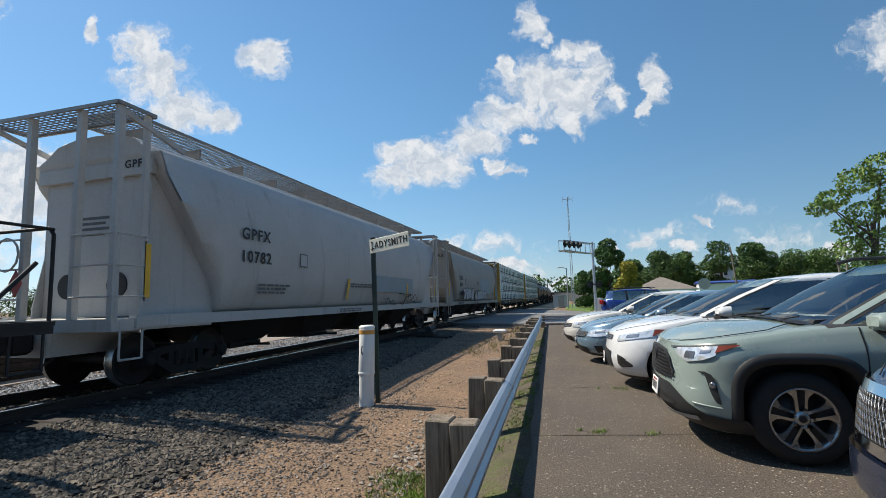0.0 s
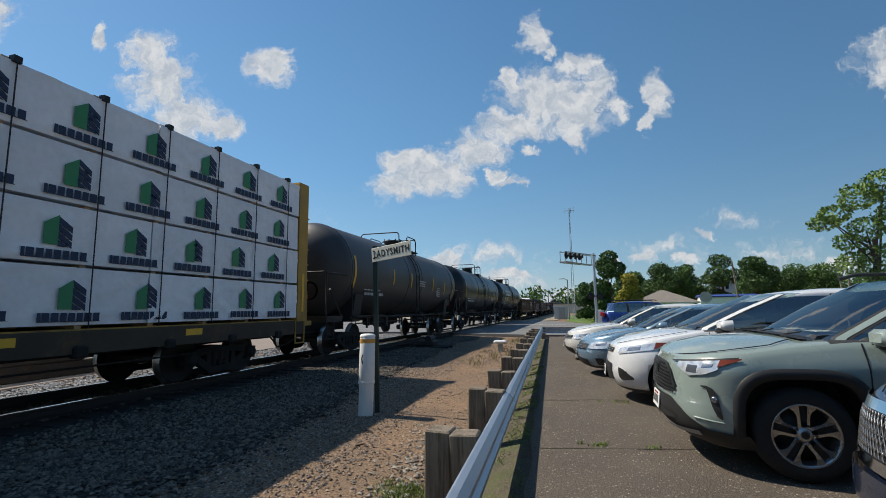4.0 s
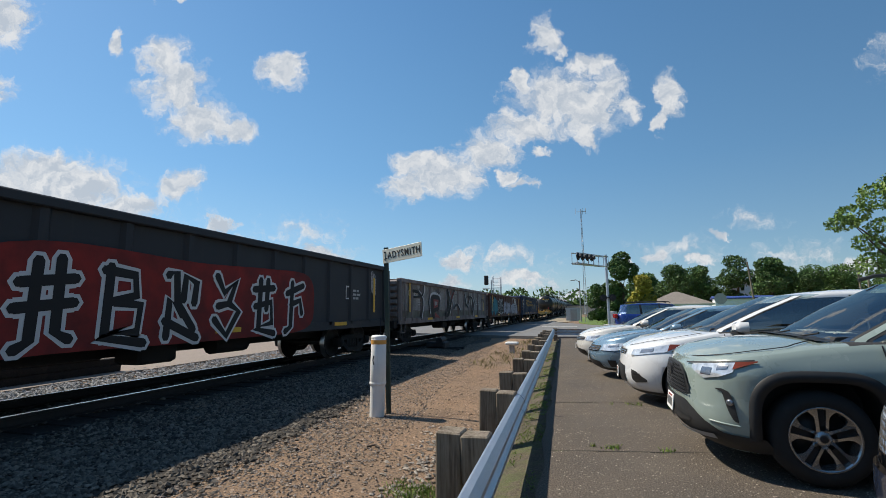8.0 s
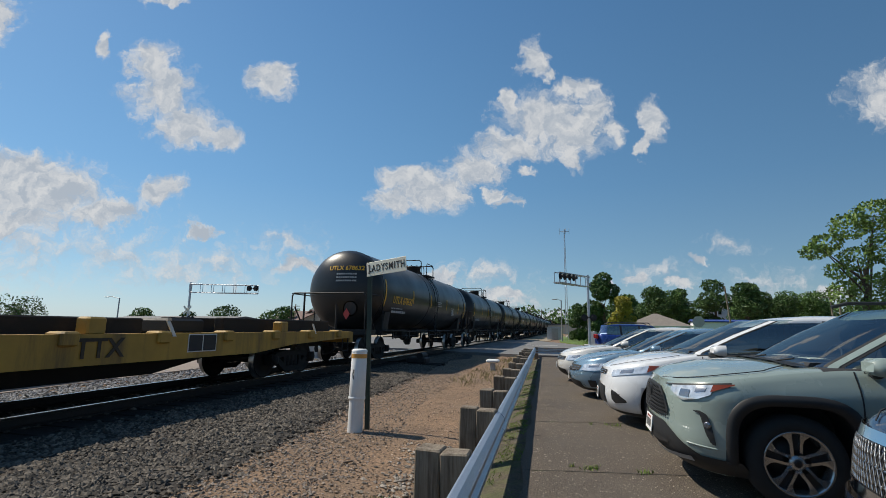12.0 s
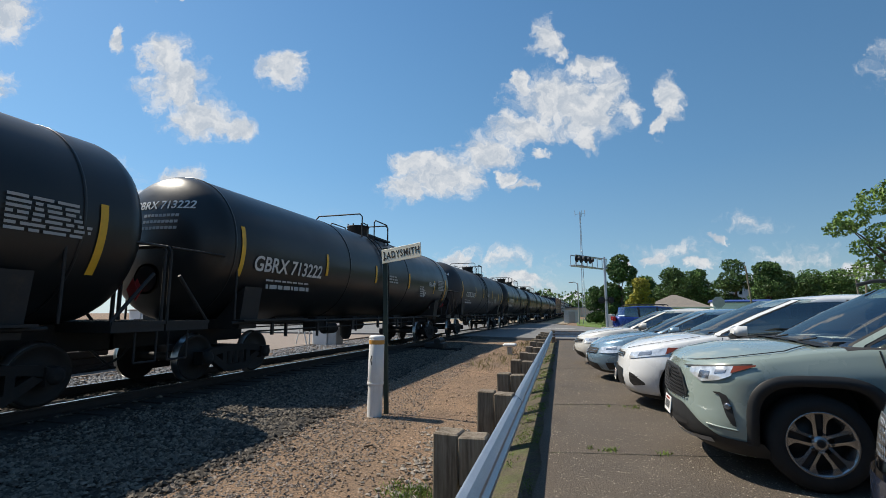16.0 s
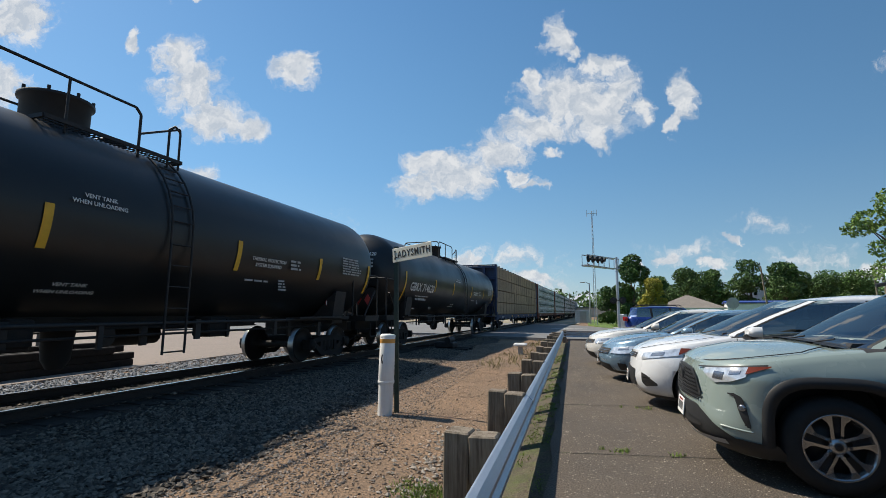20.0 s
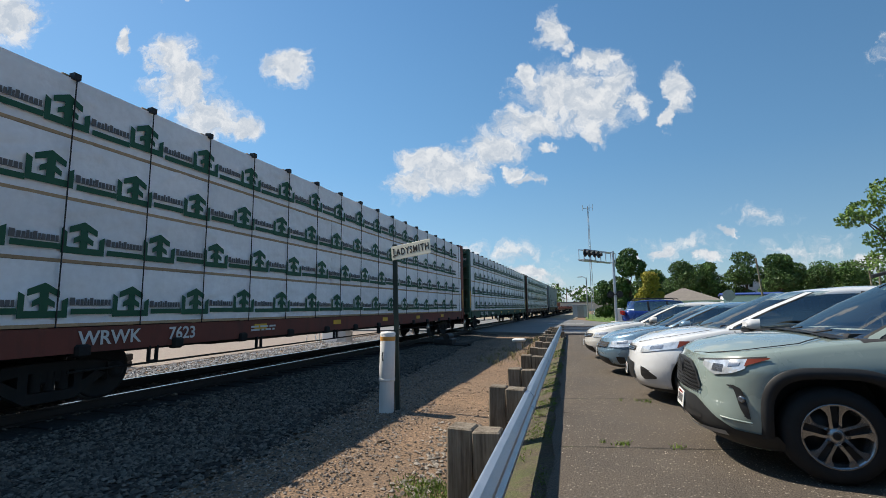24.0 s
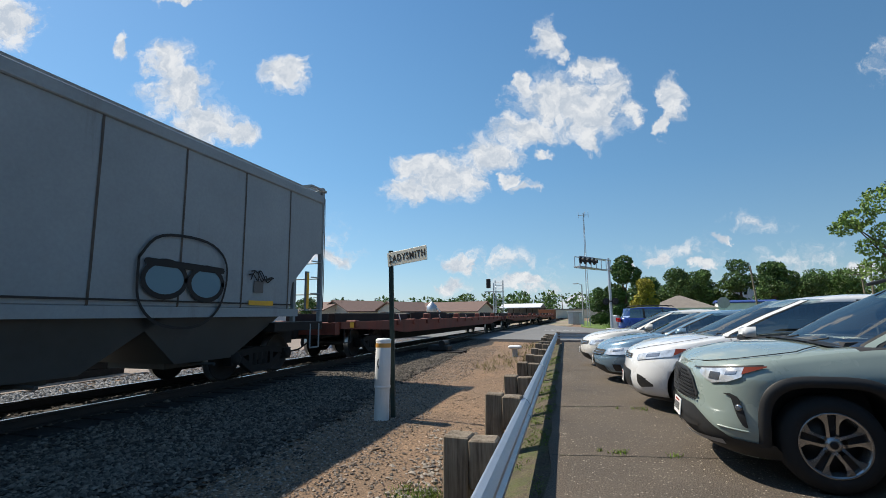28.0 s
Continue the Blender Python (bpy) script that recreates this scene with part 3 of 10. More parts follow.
sheet("ground", [-1500, -400, -120, -60, -30, -18] + span(-14, 0, 28) + [6, 20, 60, 200, 1500],
      [-1500, -300, -60, -12] + span(-6, 30, 60) + [45, 60, 90, 150, 300, 600, 1800], bumpy, SAND,
      "flat pinkish sandy gravel ground beside the railway track")

# parking lot slab with a broken edge, cut on the line of the guard rail
g = Geo()
edge = [(GUARD(y) + 0.30 + 0.035 * math.sin(y * 3.1) * math.cos(y * 1.3), y) for y in span(-8, 24.5, 120)]
g.prism([(26, -8)] + [(26, 24.5)] + edge[::-1], "z", GROUND_Z - 0.05, LOT_Z)
solid("parking_lot", g, ASPHALT, "worn brown-grey asphalt parking lot with pale stone chips", "pavement", kind="structure")
# cracks run across the lot
g = Geo()
for y0, amp, w in ((7.62, 0.06, 0.016), (5.05, 0.05, 0.008), (12.4, 0.08, 0.016), (17.6, 0.08, 0.02)):
    x0 = GUARD(y0) + 0.33
    pts = [(x, y0 + 0.22 * (x - x0) * 0.9 + amp * noise.noise(Vector((x * 2.2, y0, 3)))) for x in span(x0, x0 + 6, 60)]
    vs = [(x, y - w, LOT_Z + 0.004) for x, y in pts] + [(x, y + w * (0.6 + rnd.random()), LOT_Z + 0.004) for x, y in pts]
    g.add(vs, [(i, i + 1, 62 + i, 61 + i) for i in range(60)])
solid("pavement_crack", g, material("crack_filler", (0.045, 0.04, 0.032), 0.95, vary=0.3, scale=8, dirt=(0.10, 0.12, 0.03), dirt_amt=0.4, dirt_scale=6), "dark cracks across the asphalt with weeds in them", "crack", kind="stuff")

# mossy strip between guard rail and lot
g = Geo()
ys = span(2.0, 24, 90)
vs = [(GUARD(y) - 0.12 + 0.05 * noise.noise(Vector((0, y * 2, 0))), y, GROUND_Z + 0.05) for y in ys] + [(GUARD(y) + 0.36, y, LOT_Z - 0.025) for y in ys]
g.add(vs, [(i, i + 1, 92 + i, 91 + i) for i in range(90)], 0, True)
solid("moss_strip", g, MOSS, "mossy weedy soil strip along the edge of the asphalt", "soil", kind="structure")

# crossing road: level with the rails
g = Geo()
g.prism([(-90, 30.5), (-10.4, 30.5), (-6.4, 28.4), (-2.2, 27.0), (40, 30.5), (160, 30.5), (160, 58), (40, 52), (1.0, 46), (-5.0, 62), (-10, 62), (-90, 54)], "z", GROUND_Z - 0.02, -0.09)
solid("road", g, ROAD, "grey asphalt road over the level crossing", "road", kind="structure")
g = Geo()
for x0, x1, y in ((2.0, 6.0, 41.5), (-4.0, -1.0, 43.0), (9, 13, 41.8), (16, 20, 42)):
    g.box(x0, y, -0.089, x1, y + 0.35, -0.085)
solid("road_marking", g, plain("road_paint", (0.62, 0.62, 0.58), 0.7), "worn white paint lines on the road", "road marking", kind="structure")
# street and gravel lots beyond the track
g = Geo()
g.prism([(-12.3, -40), (-11.4, 5), (-12.2, 12), (-13.5, 30.4), (-60, 30.4), (-60, -40)], "z", GROUND_Z - 0.02, GROUND_Z + 0.07)
solid("gravel_lot", g, FARROAD, "pale pinkish gravel yard across the track", "ground", kind="structure")
g = Geo()
g.prism([(1.2, 47), (40, 53), (60, 100), (-2, 100), (-1.2, 60)], "z", GROUND_Z - 0.02, GROUND_Z + 0.1)
solid("grass_verge", g, material("lawn", (0.10, 0.16, 0.03), 0.95, vary=0.35, scale=0.6, grain=0.4, grain_scale=9), "green grass verge behind the crossing road", "grass", kind="structure")
g = Geo()
g.prism([(-46, 62), (-2.5, 63), (-1, 260), (-46, 260)], "z", GROUND_Z - 0.02, GROUND_Z + 0.06)
solid("dirt_verge", g, EARTH, "dry grassy earth beside the track", "ground", kind="structure")


# ---- railway track ----
g = Geo()
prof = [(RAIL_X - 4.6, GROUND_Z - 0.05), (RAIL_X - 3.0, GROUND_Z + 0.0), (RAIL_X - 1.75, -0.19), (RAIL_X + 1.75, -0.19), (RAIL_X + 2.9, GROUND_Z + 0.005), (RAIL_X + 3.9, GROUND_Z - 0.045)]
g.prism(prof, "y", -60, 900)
solid("ballast_bed", g, BALLAST_GAP_SHADE, "crushed stone bed under the track, dark as shaded gaps", "ballast", kind="structure")


def rail_geo(x, mi=0):
    g = Geo()
    h = 0.17
    pr = [(-0.07, -h), (0.07, -h), (0.07, -h + 0.014), (0.012, -h + 0.035), (0.010, -0.045), (0.036, -0.036), (0.036, -0.004), (-0.036, -0.004), (-0.036, -0.036), (-0.010, -0.045), (-0.012, -h + 0.035), (-0.07, -h + 0.014)]
    g.prism([(x + a, b) for a, b in pr], "y", -60, 900)
    g.box(x - 0.03, -60, -0.004, x + 0.03, 900, 0.0, 1)
    return g


for sx in (-1, 1):
    solid("rail", rail_geo(RAIL_X + sx * (GAUGE / 2 + 0.036)), [RAIL_STEEL, RAIL_TOP], "brown steel rail with a polished running head", "rail", "rails of the track", kind="structure")

ties = thing("track_ties", "dark creosoted timber ties under the rails", "railway ties", kind="structure")
tie_meshes = []
for k in range(4):
    r2 = random.Random(k)
    tie_meshes.append(Geo().bevel_box(-1.32 + r2.uniform(-0.06, 0.06), -0.11, -0.17, 1.36 + r2.uniform(-0.1, 0.16), 0.11, -0.005, 0.015).mesh("tie", TIE))
for i in range(110):
    part("tie", tie_meshes[i % 4], None, ties, m=pose(RAIL_X, -6 + i * 0.51, -0.168, 0, 0, rnd.uniform(-1.2, 1.2)))
g = Geo()
for i in range(330):
    g.cbox(RAIL_X, 50.1 + i * 0.51, -0.255, 2.6, 0.22, 0.17)
part("far_ties", g, TIE, ties)["kind"] = "stuff"


def stones(name, n, spread, size, mat, label, seed, flat=0.6):
    """Many loose angular stones as one mesh."""
    r = random.Random(seed)
    base = [(1, 0, 0), (-1, 0, 0), (0, 1, 0), (0, -1, 0), (0, 0, 1), (0, 0, -1)]
    faces = [(0, 2, 4), (2, 1, 4), (1, 3, 4), (3, 0, 4), (2, 0, 5), (1, 2, 5), (3, 1, 5), (0, 3, 5)]
    vs, fs = [], []
    for _ in range(n):
        x, y, z = spread(r)
        s = r.uniform(*size)
        a = r.uniform(0, 6.28)
        c, d = math.cos(a), math.sin(a)
        k = len(vs)
        tilt = r.uniform(-0.5, 0.5)
        for p in base:
            q = [(v + r.uniform(-0.35, 0.35)) * s for v in p]
            q[2] = q[2] * flat + tilt * q[0] * 0.5
            vs.append((x + q[0] * c - q[1] * d, y + q[0] * d + q[1] * c, z + q[2]))
        fs += [tuple(k + i for i in f) for f in faces]
    g = Geo()
    g.v, g.f, g.m, g.s = vs, fs, [0] * len(fs), [False] * len(fs)
    return solid(name, g, mat, label, "stones", kind="stuff")


def near_y(r, a, b, k=1.9):
    return a + (b - a) * r.random() ** k


EDGE = table([(-20, -3.6), (5, -3.6), (7.3, -3.85), (9.5, -4.3), (12.5, -4.5), (25, -5.8), (40, -6.4)])   # where the ballast ends


def apron(x, y):
    """Level of the ballast shoulder: it falls from the ties to the sand."""
    t = min(1, max(0, (x + 6.65) / (EDGE(y) + 6.65)))
    return -0.19 + (bumpy(x, y) + 0.02 + 0.19) * t + 0.03 * noise.noise(Vector((x * 1.3, y * 1.3, 5)))


# sheet below the loose stones, its colour carrying the shade between them
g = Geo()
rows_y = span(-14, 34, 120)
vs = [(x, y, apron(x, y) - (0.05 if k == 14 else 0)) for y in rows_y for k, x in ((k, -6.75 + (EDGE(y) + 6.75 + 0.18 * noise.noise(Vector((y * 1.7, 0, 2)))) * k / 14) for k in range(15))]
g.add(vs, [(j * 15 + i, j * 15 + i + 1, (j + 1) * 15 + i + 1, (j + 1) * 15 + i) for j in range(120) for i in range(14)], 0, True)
solid("ballast_shoulder", g, BALLAST_GAP_SHADE, "ballast shoulder sheet, dark as the shade between its stones", "ballast", kind="structure")


def shoulder(r):
    y = near_y(r, 1.2, 34, 2.1)
    q = r.random() ** 0.8
    if q > 0.8 and r.random() < 0.5 * (q - 0.8) / 0.2 + 0.2:
        q *= 0.75
    x = -6.9 + (EDGE(y) + 6.9) * (q + 0.05 * r.gauss(0, 1))
    return x, y, apron(x, y) + 0.006 if x < EDGE(y) else bumpy(x, y) + 0.006


stones("ballast_stones", 44000, shoulder, (0.014, 0.042), BALLAST, "loose grey angular ballast stones beside the rail", 3)
stones("ballast_stones", 5000, lambda r: (lambda x, y: (x, y, apron(x, y) + 0.006))(-6.9 + 3.5 * r.random(), r.uniform(-14, 1.4)), (0.016, 0.04), BALLAST, "loose grey angular ballast stones beside the rail", 31)
stones("ballast_between_rails", 3500, lambda r: (RAIL_X + r.uniform(-0.9, 0.9), near_y(r, 1.5, 30), -0.175), (0.02, 0.05), BALLAST, "grey ballast stones between the rails", 4)
stones("pale_ballast_stones", 14000, lambda r: (RAIL_X - 1.0 - 3.3 * r.random(), near_y(r, 3, 42), -0.195 - 0.02 * r.random()), (0.025, 0.055), BALLAST_PALE, "pale dusty ballast stones on the far side of the track", 5)


def scattered(r):
    y = near_y(r, 1.2, 26)
    x = -4.6 + 3.55 * (1 - r.random() ** 1.5)
    return x, y, bumpy(x, y) + 0.004


stones("ballast_chips", 16000, lambda r: (lambda y: (lambda x: (x, y, bumpy(x, y) + 0.006))(EDGE(y) - 0.2 + 1.5 * r.random() ** 1.5))(near_y(r, 1.2, 24)), (0.006, 0.022), GRIT, "grey and brown grit trodden into the sandy ground", 36)
stones("sand_pebbles", 17000, scattered, (0.005, 0.020), PEBBLE, "small pebbles strewn over the sandy ground", 6)
stones("post_gravel", 420, lambda r: (lambda y: (lambda x: (x, y, bumpy(x, y) + 0.008))(GUARD(y) - 0.7 - abs(r.gauss(0, 0.28))))(3.2 + 3.4 * r.random()), (0.012, 0.034), CHIP, "pale stones heaped along the guard rail posts", 37)
stones("lot_chips", 20000, lambda r: (lambda y: (GUARD(y) + 0.4 + 4.2 * r.random(), y, LOT_Z + 0.001))(near_y(r, 1.8, 13, 1.5)), (0.003, 0.010), CHIP, "pale stone chips in the worn asphalt", 8, 0.3)


# ---- painted graffiti and marks on the cars ----
GREY_LILAC = material("lilac_grey_spray", (0.40, 0.41, 0.48), 0.7, vary=0.2, scale=1.5, dirt=(0.28, 0.26, 0.28), dirt_amt=0.4, dirt_scale=1.5)
NAVY_SPRAY = plain("navy_spray", (0.015, 0.025, 0.09), 0.7)
TURQUOISE = plain("turquoise_spray", (0.03, 0.22, 0.28), 0.7)
RED_SPRAY = material("red_spray", (0.20, 0.018, 0.014), 0.8, vary=0.5, scale=1.6)
SILVER_SPRAY = material("silver_spray", (0.42, 0.42, 0.43), 0.6, vary=0.15, scale=2)
BLACK_SPRAY = plain("black_spray", (0.008, 0.008, 0.009), 0.7)
WHITE_SPRAY = plain("white_spray", (0.62, 0.62, 0.62), 0.7)
CHALK = plain("white_chalk", (0.40, 0.39, 0.39), 0.9)
ICE_SPRAY = plain("pale_blue_spray", (0.14, 0.26, 0.33), 0.7)
PINK_SPRAY = plain("dull_red_spray", (0.25, 0.05, 0.045), 0.7)
STROKES = {
    "#": [[(0.1, 0.72), (0.95, 0.8)], [(0.05, 0.4), (0.95, 0.48)], [(0.35, 1.0), (0.3, 0.0), (0.1, -0.1)], [(0.7, 1.05), (0.68, 0.1), (0.9, 0.0)]],
    "B": [[(0.15, 0.0), (0.2, 1.0)], [(0.1, 0.95), (0.7, 0.9), (0.75, 0.6), (0.3, 0.5)], [(0.3, 0.5), (0.85, 0.45), (0.8, 0.05), (0.05, 0.0), (0.95, -0.12)]],
    "N": [[(0.1, -0.05), (0.15, 0.55), (0.5, 0.3)], [(0.1, 0.95), (0.3, 1.0), (0.35, 0.5), (0.8, 0.05)], [(0.5, 0.55), (0.55, 0.95), (0.85, 0.85), (0.8, 0.5)], [(0.05, 0.2), (0.9, -0.1)]],
    "Z": [[(0.1, 1.0), (0.35, 0.7), (0.75, 0.95), (0.5, 0.5), (0.15, 0.45)], [(0.5, 0.5), (0.85, 0.35), (0.45, -0.1), (0.05, 0.2)]],
    "E": [[(0.3, 1.0), (0.25, 0.0)], [(0.05, 0.8), (0.85, 0.85)], [(0.1, 0.45), (0.75, 0.55), (0.8, 0.1), (0.1, 0.0), (0.9, -0.12)], [(0.6, 1.0), (0.55, 0.4)]],
    "F": [[(0.35, 1.0), (0.3, 0.0), (0.05, -0.1)], [(0.1, 0.75), (0.9, 0.95)], [(0.3, 0.5), (0.75, 0.6), (0.85, 0.3)]],
}


def ribbon(g, pts, w, x, mi=0):
    """A painted stroke of width w through points (y, z) at the depth x."""
    n = len(pts)
    vs = []
    for i, (y, z) in enumerate(pts):
        a, b = pts[max(0, i - 1)], pts[min(n - 1, i + 1)]
        d = Vector((b[0] - a[0], b[1] - a[1]))
        d = d.normalized() if d.length > 1e-6 else Vector((1, 0))
        vs += [(x, y - d.y * w / 2, z + d.x * w / 2), (x, y + d.y * w / 2, z - d.x * w / 2)]
    g.add(vs, [(2 * i, 2 * i + 1, 2 * i + 3, 2 * i + 2) for i in range(n - 1)], mi)
    for y, z in (pts[0], pts[-1]):
        g.add([(x + 0.00015, y + w / 2 * math.cos(k * 1.0472), z + w / 2 * math.sin(k * 1.0472)) for k in range(6)], [tuple(range(6))], mi)
    return g


def smooth_line(pts, n=5, closed=False):
    out = []
    m = len(pts)
    idx = range(m if closed else m - 1)
    get = (lambda i: pts[i % m]) if closed else (lambda i: pts[min(max(i, 0), m - 1)])
    for i in idx:
        p0, p1, p2, p3 = get(i - 1), get(i), get(i + 1), get(i + 2)
        for k in range(n):
            t = k / n
            out.append(tuple(0.5 * (2 * b + (c - a) * t + (2 * a - 5 * b + 4 * c - d) * t * t + (3 * b - a - 3 * c + d) * t ** 3) for a, b, c, d in zip(p0, p1, p2, p3)))
    out.append(tuple(get(0)) if closed else tuple(pts[-1]))
    return out


def sprayed(car, name, groups, x, label):
    """One painted piece in layers: (material, list of closed shapes, list of (stroke, width))."""
    for k, (mat, shapes, lines) in enumerate(groups):
        g = Geo()
        for sh in shapes:
            g.add([(x + 0.004 * k + 0.0003 * len(g.f), y, z) for y, z in sh], [tuple(range(len(sh)))])
        for i, (pts, w) in enumerate(lines):
            ribbon(g, pts, w, x + 0.004 * k + 0.0003 * i)
        part(name, g, mat, car, label if k == 0 else "")


def throw_up(car, y0, z0, n, w, h, fill, line, x, seed, label="bubble letter graffiti", lw=0.06, back=None):
    """A row of bubble letters: filled rounded shapes with thick outlines and inner strokes."""
    r = random.Random(seed)
    shapes, lines = [], []
    for i in range(n):
        cy, cz = y0 + w * (i + 0.5), z0 + h * 0.5
        pts = []
        for k in range(10):
            a = 2 * math.pi * k / 10
            q = r.uniform(0.75, 1.18)
            sq = 1 / max(abs(math.cos(a)), abs(math.sin(a))) * 0.86
            pts.append((cy + w * 0.56 * q * sq * math.cos(a), cz + h * 0.5 * min(1.1, q * sq) * math.sin(a)))
        cl = smooth_line(pts, 4, True)
        shapes.append(cl[:-1])
        lines.append((cl, lw))
        a, b = r.uniform(-0.2, 0.2) * w, r.uniform(0.1, 0.3) * h
        lines.append((smooth_line([(cy + a - 0.2 * w, cz + b), (cy + a, cz + b * 0.3), (cy + a + 0.15 * w, cz + b + 0.1 * h), (cy + a + 0.2 * w, cz - 0.1 * h)], 4), lw * 0.8))
        lines.append((smooth_line([(cy + r.uniform(-0.3, 0.3) * w, cz - 0.45 * h), (cy + r.uniform(-0.2, 0.2) * w, cz - 0.2 * h), (cy + r.uniform(-0.2, 0.2) * w, cz + 0.0 * h)], 4), lw * 0.8))
    groups = []
    if back:
        groups.append((back, [[(y + (y - (y0 + w * n / 2)) * 0.04, z + (z - (z0 + h / 2)) * 0.25) for y, z in s] for s in shapes], []))
    sprayed(car, "graffiti", groups + [(fill, shapes, []), (line, [], lines)], x, label)


def scribble(car, y, z, w, h, x, mat, seed, lw=0.02, n=3):
    r = random.Random(seed)
    lines = []
    for _ in range(n):
        pts = [(y + w * k / 6 + r.uniform(-0.1, 0.1) * w, z + r.uniform(-0.5, 0.5) * h) for k in range(7)]
        lines.append((smooth_line(pts, 4), lw))
    sprayed(car, "scrawled_tag", [(mat, [], lines)], x, "")


def blob(cy, cz, w, h, r, n=9):
    pts = [(cy + w / 2 * r.uniform(0.8, 1.15) * math.cos(2 * math.pi * k / n), cz + h / 2 * r.uniform(0.8, 1.15) * math.sin(2 * math.pi * k / n)) for k in range(n)]
    return smooth_line(pts, 4, True)[:-1]


def words_on(car, words, size, x, y, z, mat, stretch=1.0):
    ob = lettering(car, words, size, x, y, z, mat)
    ob.matrix_basis = ob.matrix_basis @ Matrix.Diagonal((stretch, 1, 1, 1))
    return ob


def art_first_hopper(car, half):
    scribble(car, 3.2, 1.45, 2.0, 0.5, 1.60, BLACK_SPRAY, 4, 0.03, 3)
    scribble(car, 1.6, 1.35, 1.1, 0.3, 1.60, BLACK_SPRAY, 5, 0.022, 2)
    patch(car, "fresh_paint", 1.566, 0.6, 1.7, 4.8, 2.3, HOPPER_BLUE)
    for y in (-1.5, 3.9):
        sprayed(car, "yellow_slash", [(YELLOW, [[(y, 1.45), (y + 0.12, 1.45), (y + 0.34, 2.1), (y + 0.2, 2.1)]], [])], 1.58, "")


def art_second_hopper(car, half):
    throw_up(car, -5.3, 1.27, 4, 0.78, 0.85, SILVER_SPRAY, BLACK_SPRAY, 1.60, 3, "silver bubble letters outlined in black", 0.04)
    throw_up(car, -1.7, 1.27, 5, 0.85, 0.72, SILVER_SPRAY, BLACK_SPRAY, 1.60, 4, "silver bubble letters outlined in black", 0.03)
    scribble(car, -5.9, 1.6, 0.9, 0.6, 1.60, BLACK_SPRAY, 8, 0.05, 4)
    scribble(car, 5.4, 1.7, 1.0, 0.6, 1.60, BLACK_SPRAY, 9, 0.025, 3)
    scribble(car, 7.0, 1.9, 1.0, 0.8, 1.60, TURQUOISE, 10, 0.05, 4)
    scribble(car, -1.0, 2.45, 0.7, 0.5, 1.60, BLACK_SPRAY, 11, 0.03, 2)
    scribble(car, -6.7, 1.13, 1.4, 0.25, 1.60, BLACK_SPRAY, 12, 0.025, 3)
    patch(car, "fresh_paint", 1.566, 0.4, 1.75, 4.6, 2.9, HOPPER_BLUE)


def art_last_hopper(car, half):
    X = 1.58
    for y in (-5.0, 0.5):
        star = [[(y + 0.25 * math.cos(q), 1.72 + 0.25 * math.sin(q)), (y - 0.25 * math.cos(q), 1.72 - 0.25 * math.sin(q))] for q in (0.2, 1.2, 2.2)]
        sprayed(car, "graffiti", [(BLACK_SPRAY, [], [(st, 0.06) for st in star])], X, "black sprayed star")
    swash = smooth_line([(-4.3, 2.25), (-4.2, 1.85), (-3.7, 1.72), (-3.0, 1.95), (-2.7, 2.3)], 6)
    tail = smooth_line([(-0.9, 1.9), (-0.5, 1.55), (0.0, 1.5), (0.35, 1.75), (0.3, 1.95)], 6)
    dee = smooth_line([(-2.9, 1.5), (-2.75, 2.25), (-2.3, 2.1), (-2.15, 1.75), (-2.5, 1.5), (-3.0, 1.5)], 6)
    ee = smooth_line([(-1.25, 2.25), (-1.75, 2.2), (-1.8, 1.95), (-1.45, 1.88), (-1.85, 1.75), (-1.7, 1.48), (-1.15, 1.55)], 6)
    ex1, ex2 = smooth_line([(-1.0, 2.35), (-0.6, 1.9), (-0.25, 1.45)], 6), smooth_line([(-0.15, 2.35), (-0.6, 1.85), (-1.1, 1.42)], 6)
    strokes = (swash, dee, ee, ex1, ex2, tail)
    sprayed(car, "graffiti", [(BLACK_SPRAY, [], [([(y + 0.05, z - 0.05) for y, z in st], 0.44) for st in strokes]), (WHITE_SPRAY, [], [(st, 0.25) for st in strokes])], X, "white script letters shadowed with black")
    before = set(car.children)
    # two large blue ovals with heavy black rims
    cy = 6.1
    ring = lambda a, b, w, h: [(a + w / 2 * math.cos(2 * math.pi * k / 24), b + h / 2 * math.sin(2 * math.pi * k / 24)) for k in range(25)]
    sprayed(car, "graffiti", [(ICE_SPRAY, [ring(cy - 0.48, 1.98, 0.85, 0.6)[:-1], ring(cy + 0.42, 1.95, 0.8, 0.6)[:-1]], []),
                              (BLACK_SPRAY, [], [(ring(cy - 0.48, 1.98, 0.85, 0.6), 0.09), (ring(cy + 0.42, 1.95, 0.8, 0.6), 0.09), ([(cy - 0.85, 2.25), (cy + 0.8, 2.22)], 0.12), (smooth_line([(cy - 1.0, 2.3), (cy - 0.6, 2.7), (cy + 0.4, 2.72), (cy + 0.9, 2.35), (cy + 0.8, 1.6), (cy + 0.3, 1.2), (cy - 0.5, 1.22), (cy - 0.95, 1.6), (cy - 1.0, 2.3)], 5), 0.05)])], X, "blue ovals outlined in black")
    scribble(car, 7.7, 2.2, 0.7, 0.25, X, BLACK_SPRAY, 3, 0.03, 3)
    patch(car, "yellow_patch", 1.565, -4.1, 1.58, -3.1, 1.70, YELLOW)
    patch(car, "yellow_patch", 1.565, 7.7, 1.58, 8.5, 1.68, YELLOW)
    patch(car, "stencil_plate", 1.56, 7.85, 1.85, 8.15, 2.1, BARS_DARK)
    for ob in set(car.children) - before:
        ob.matrix_basis = pose(0, -2.4, 0) @ ob.matrix_basis


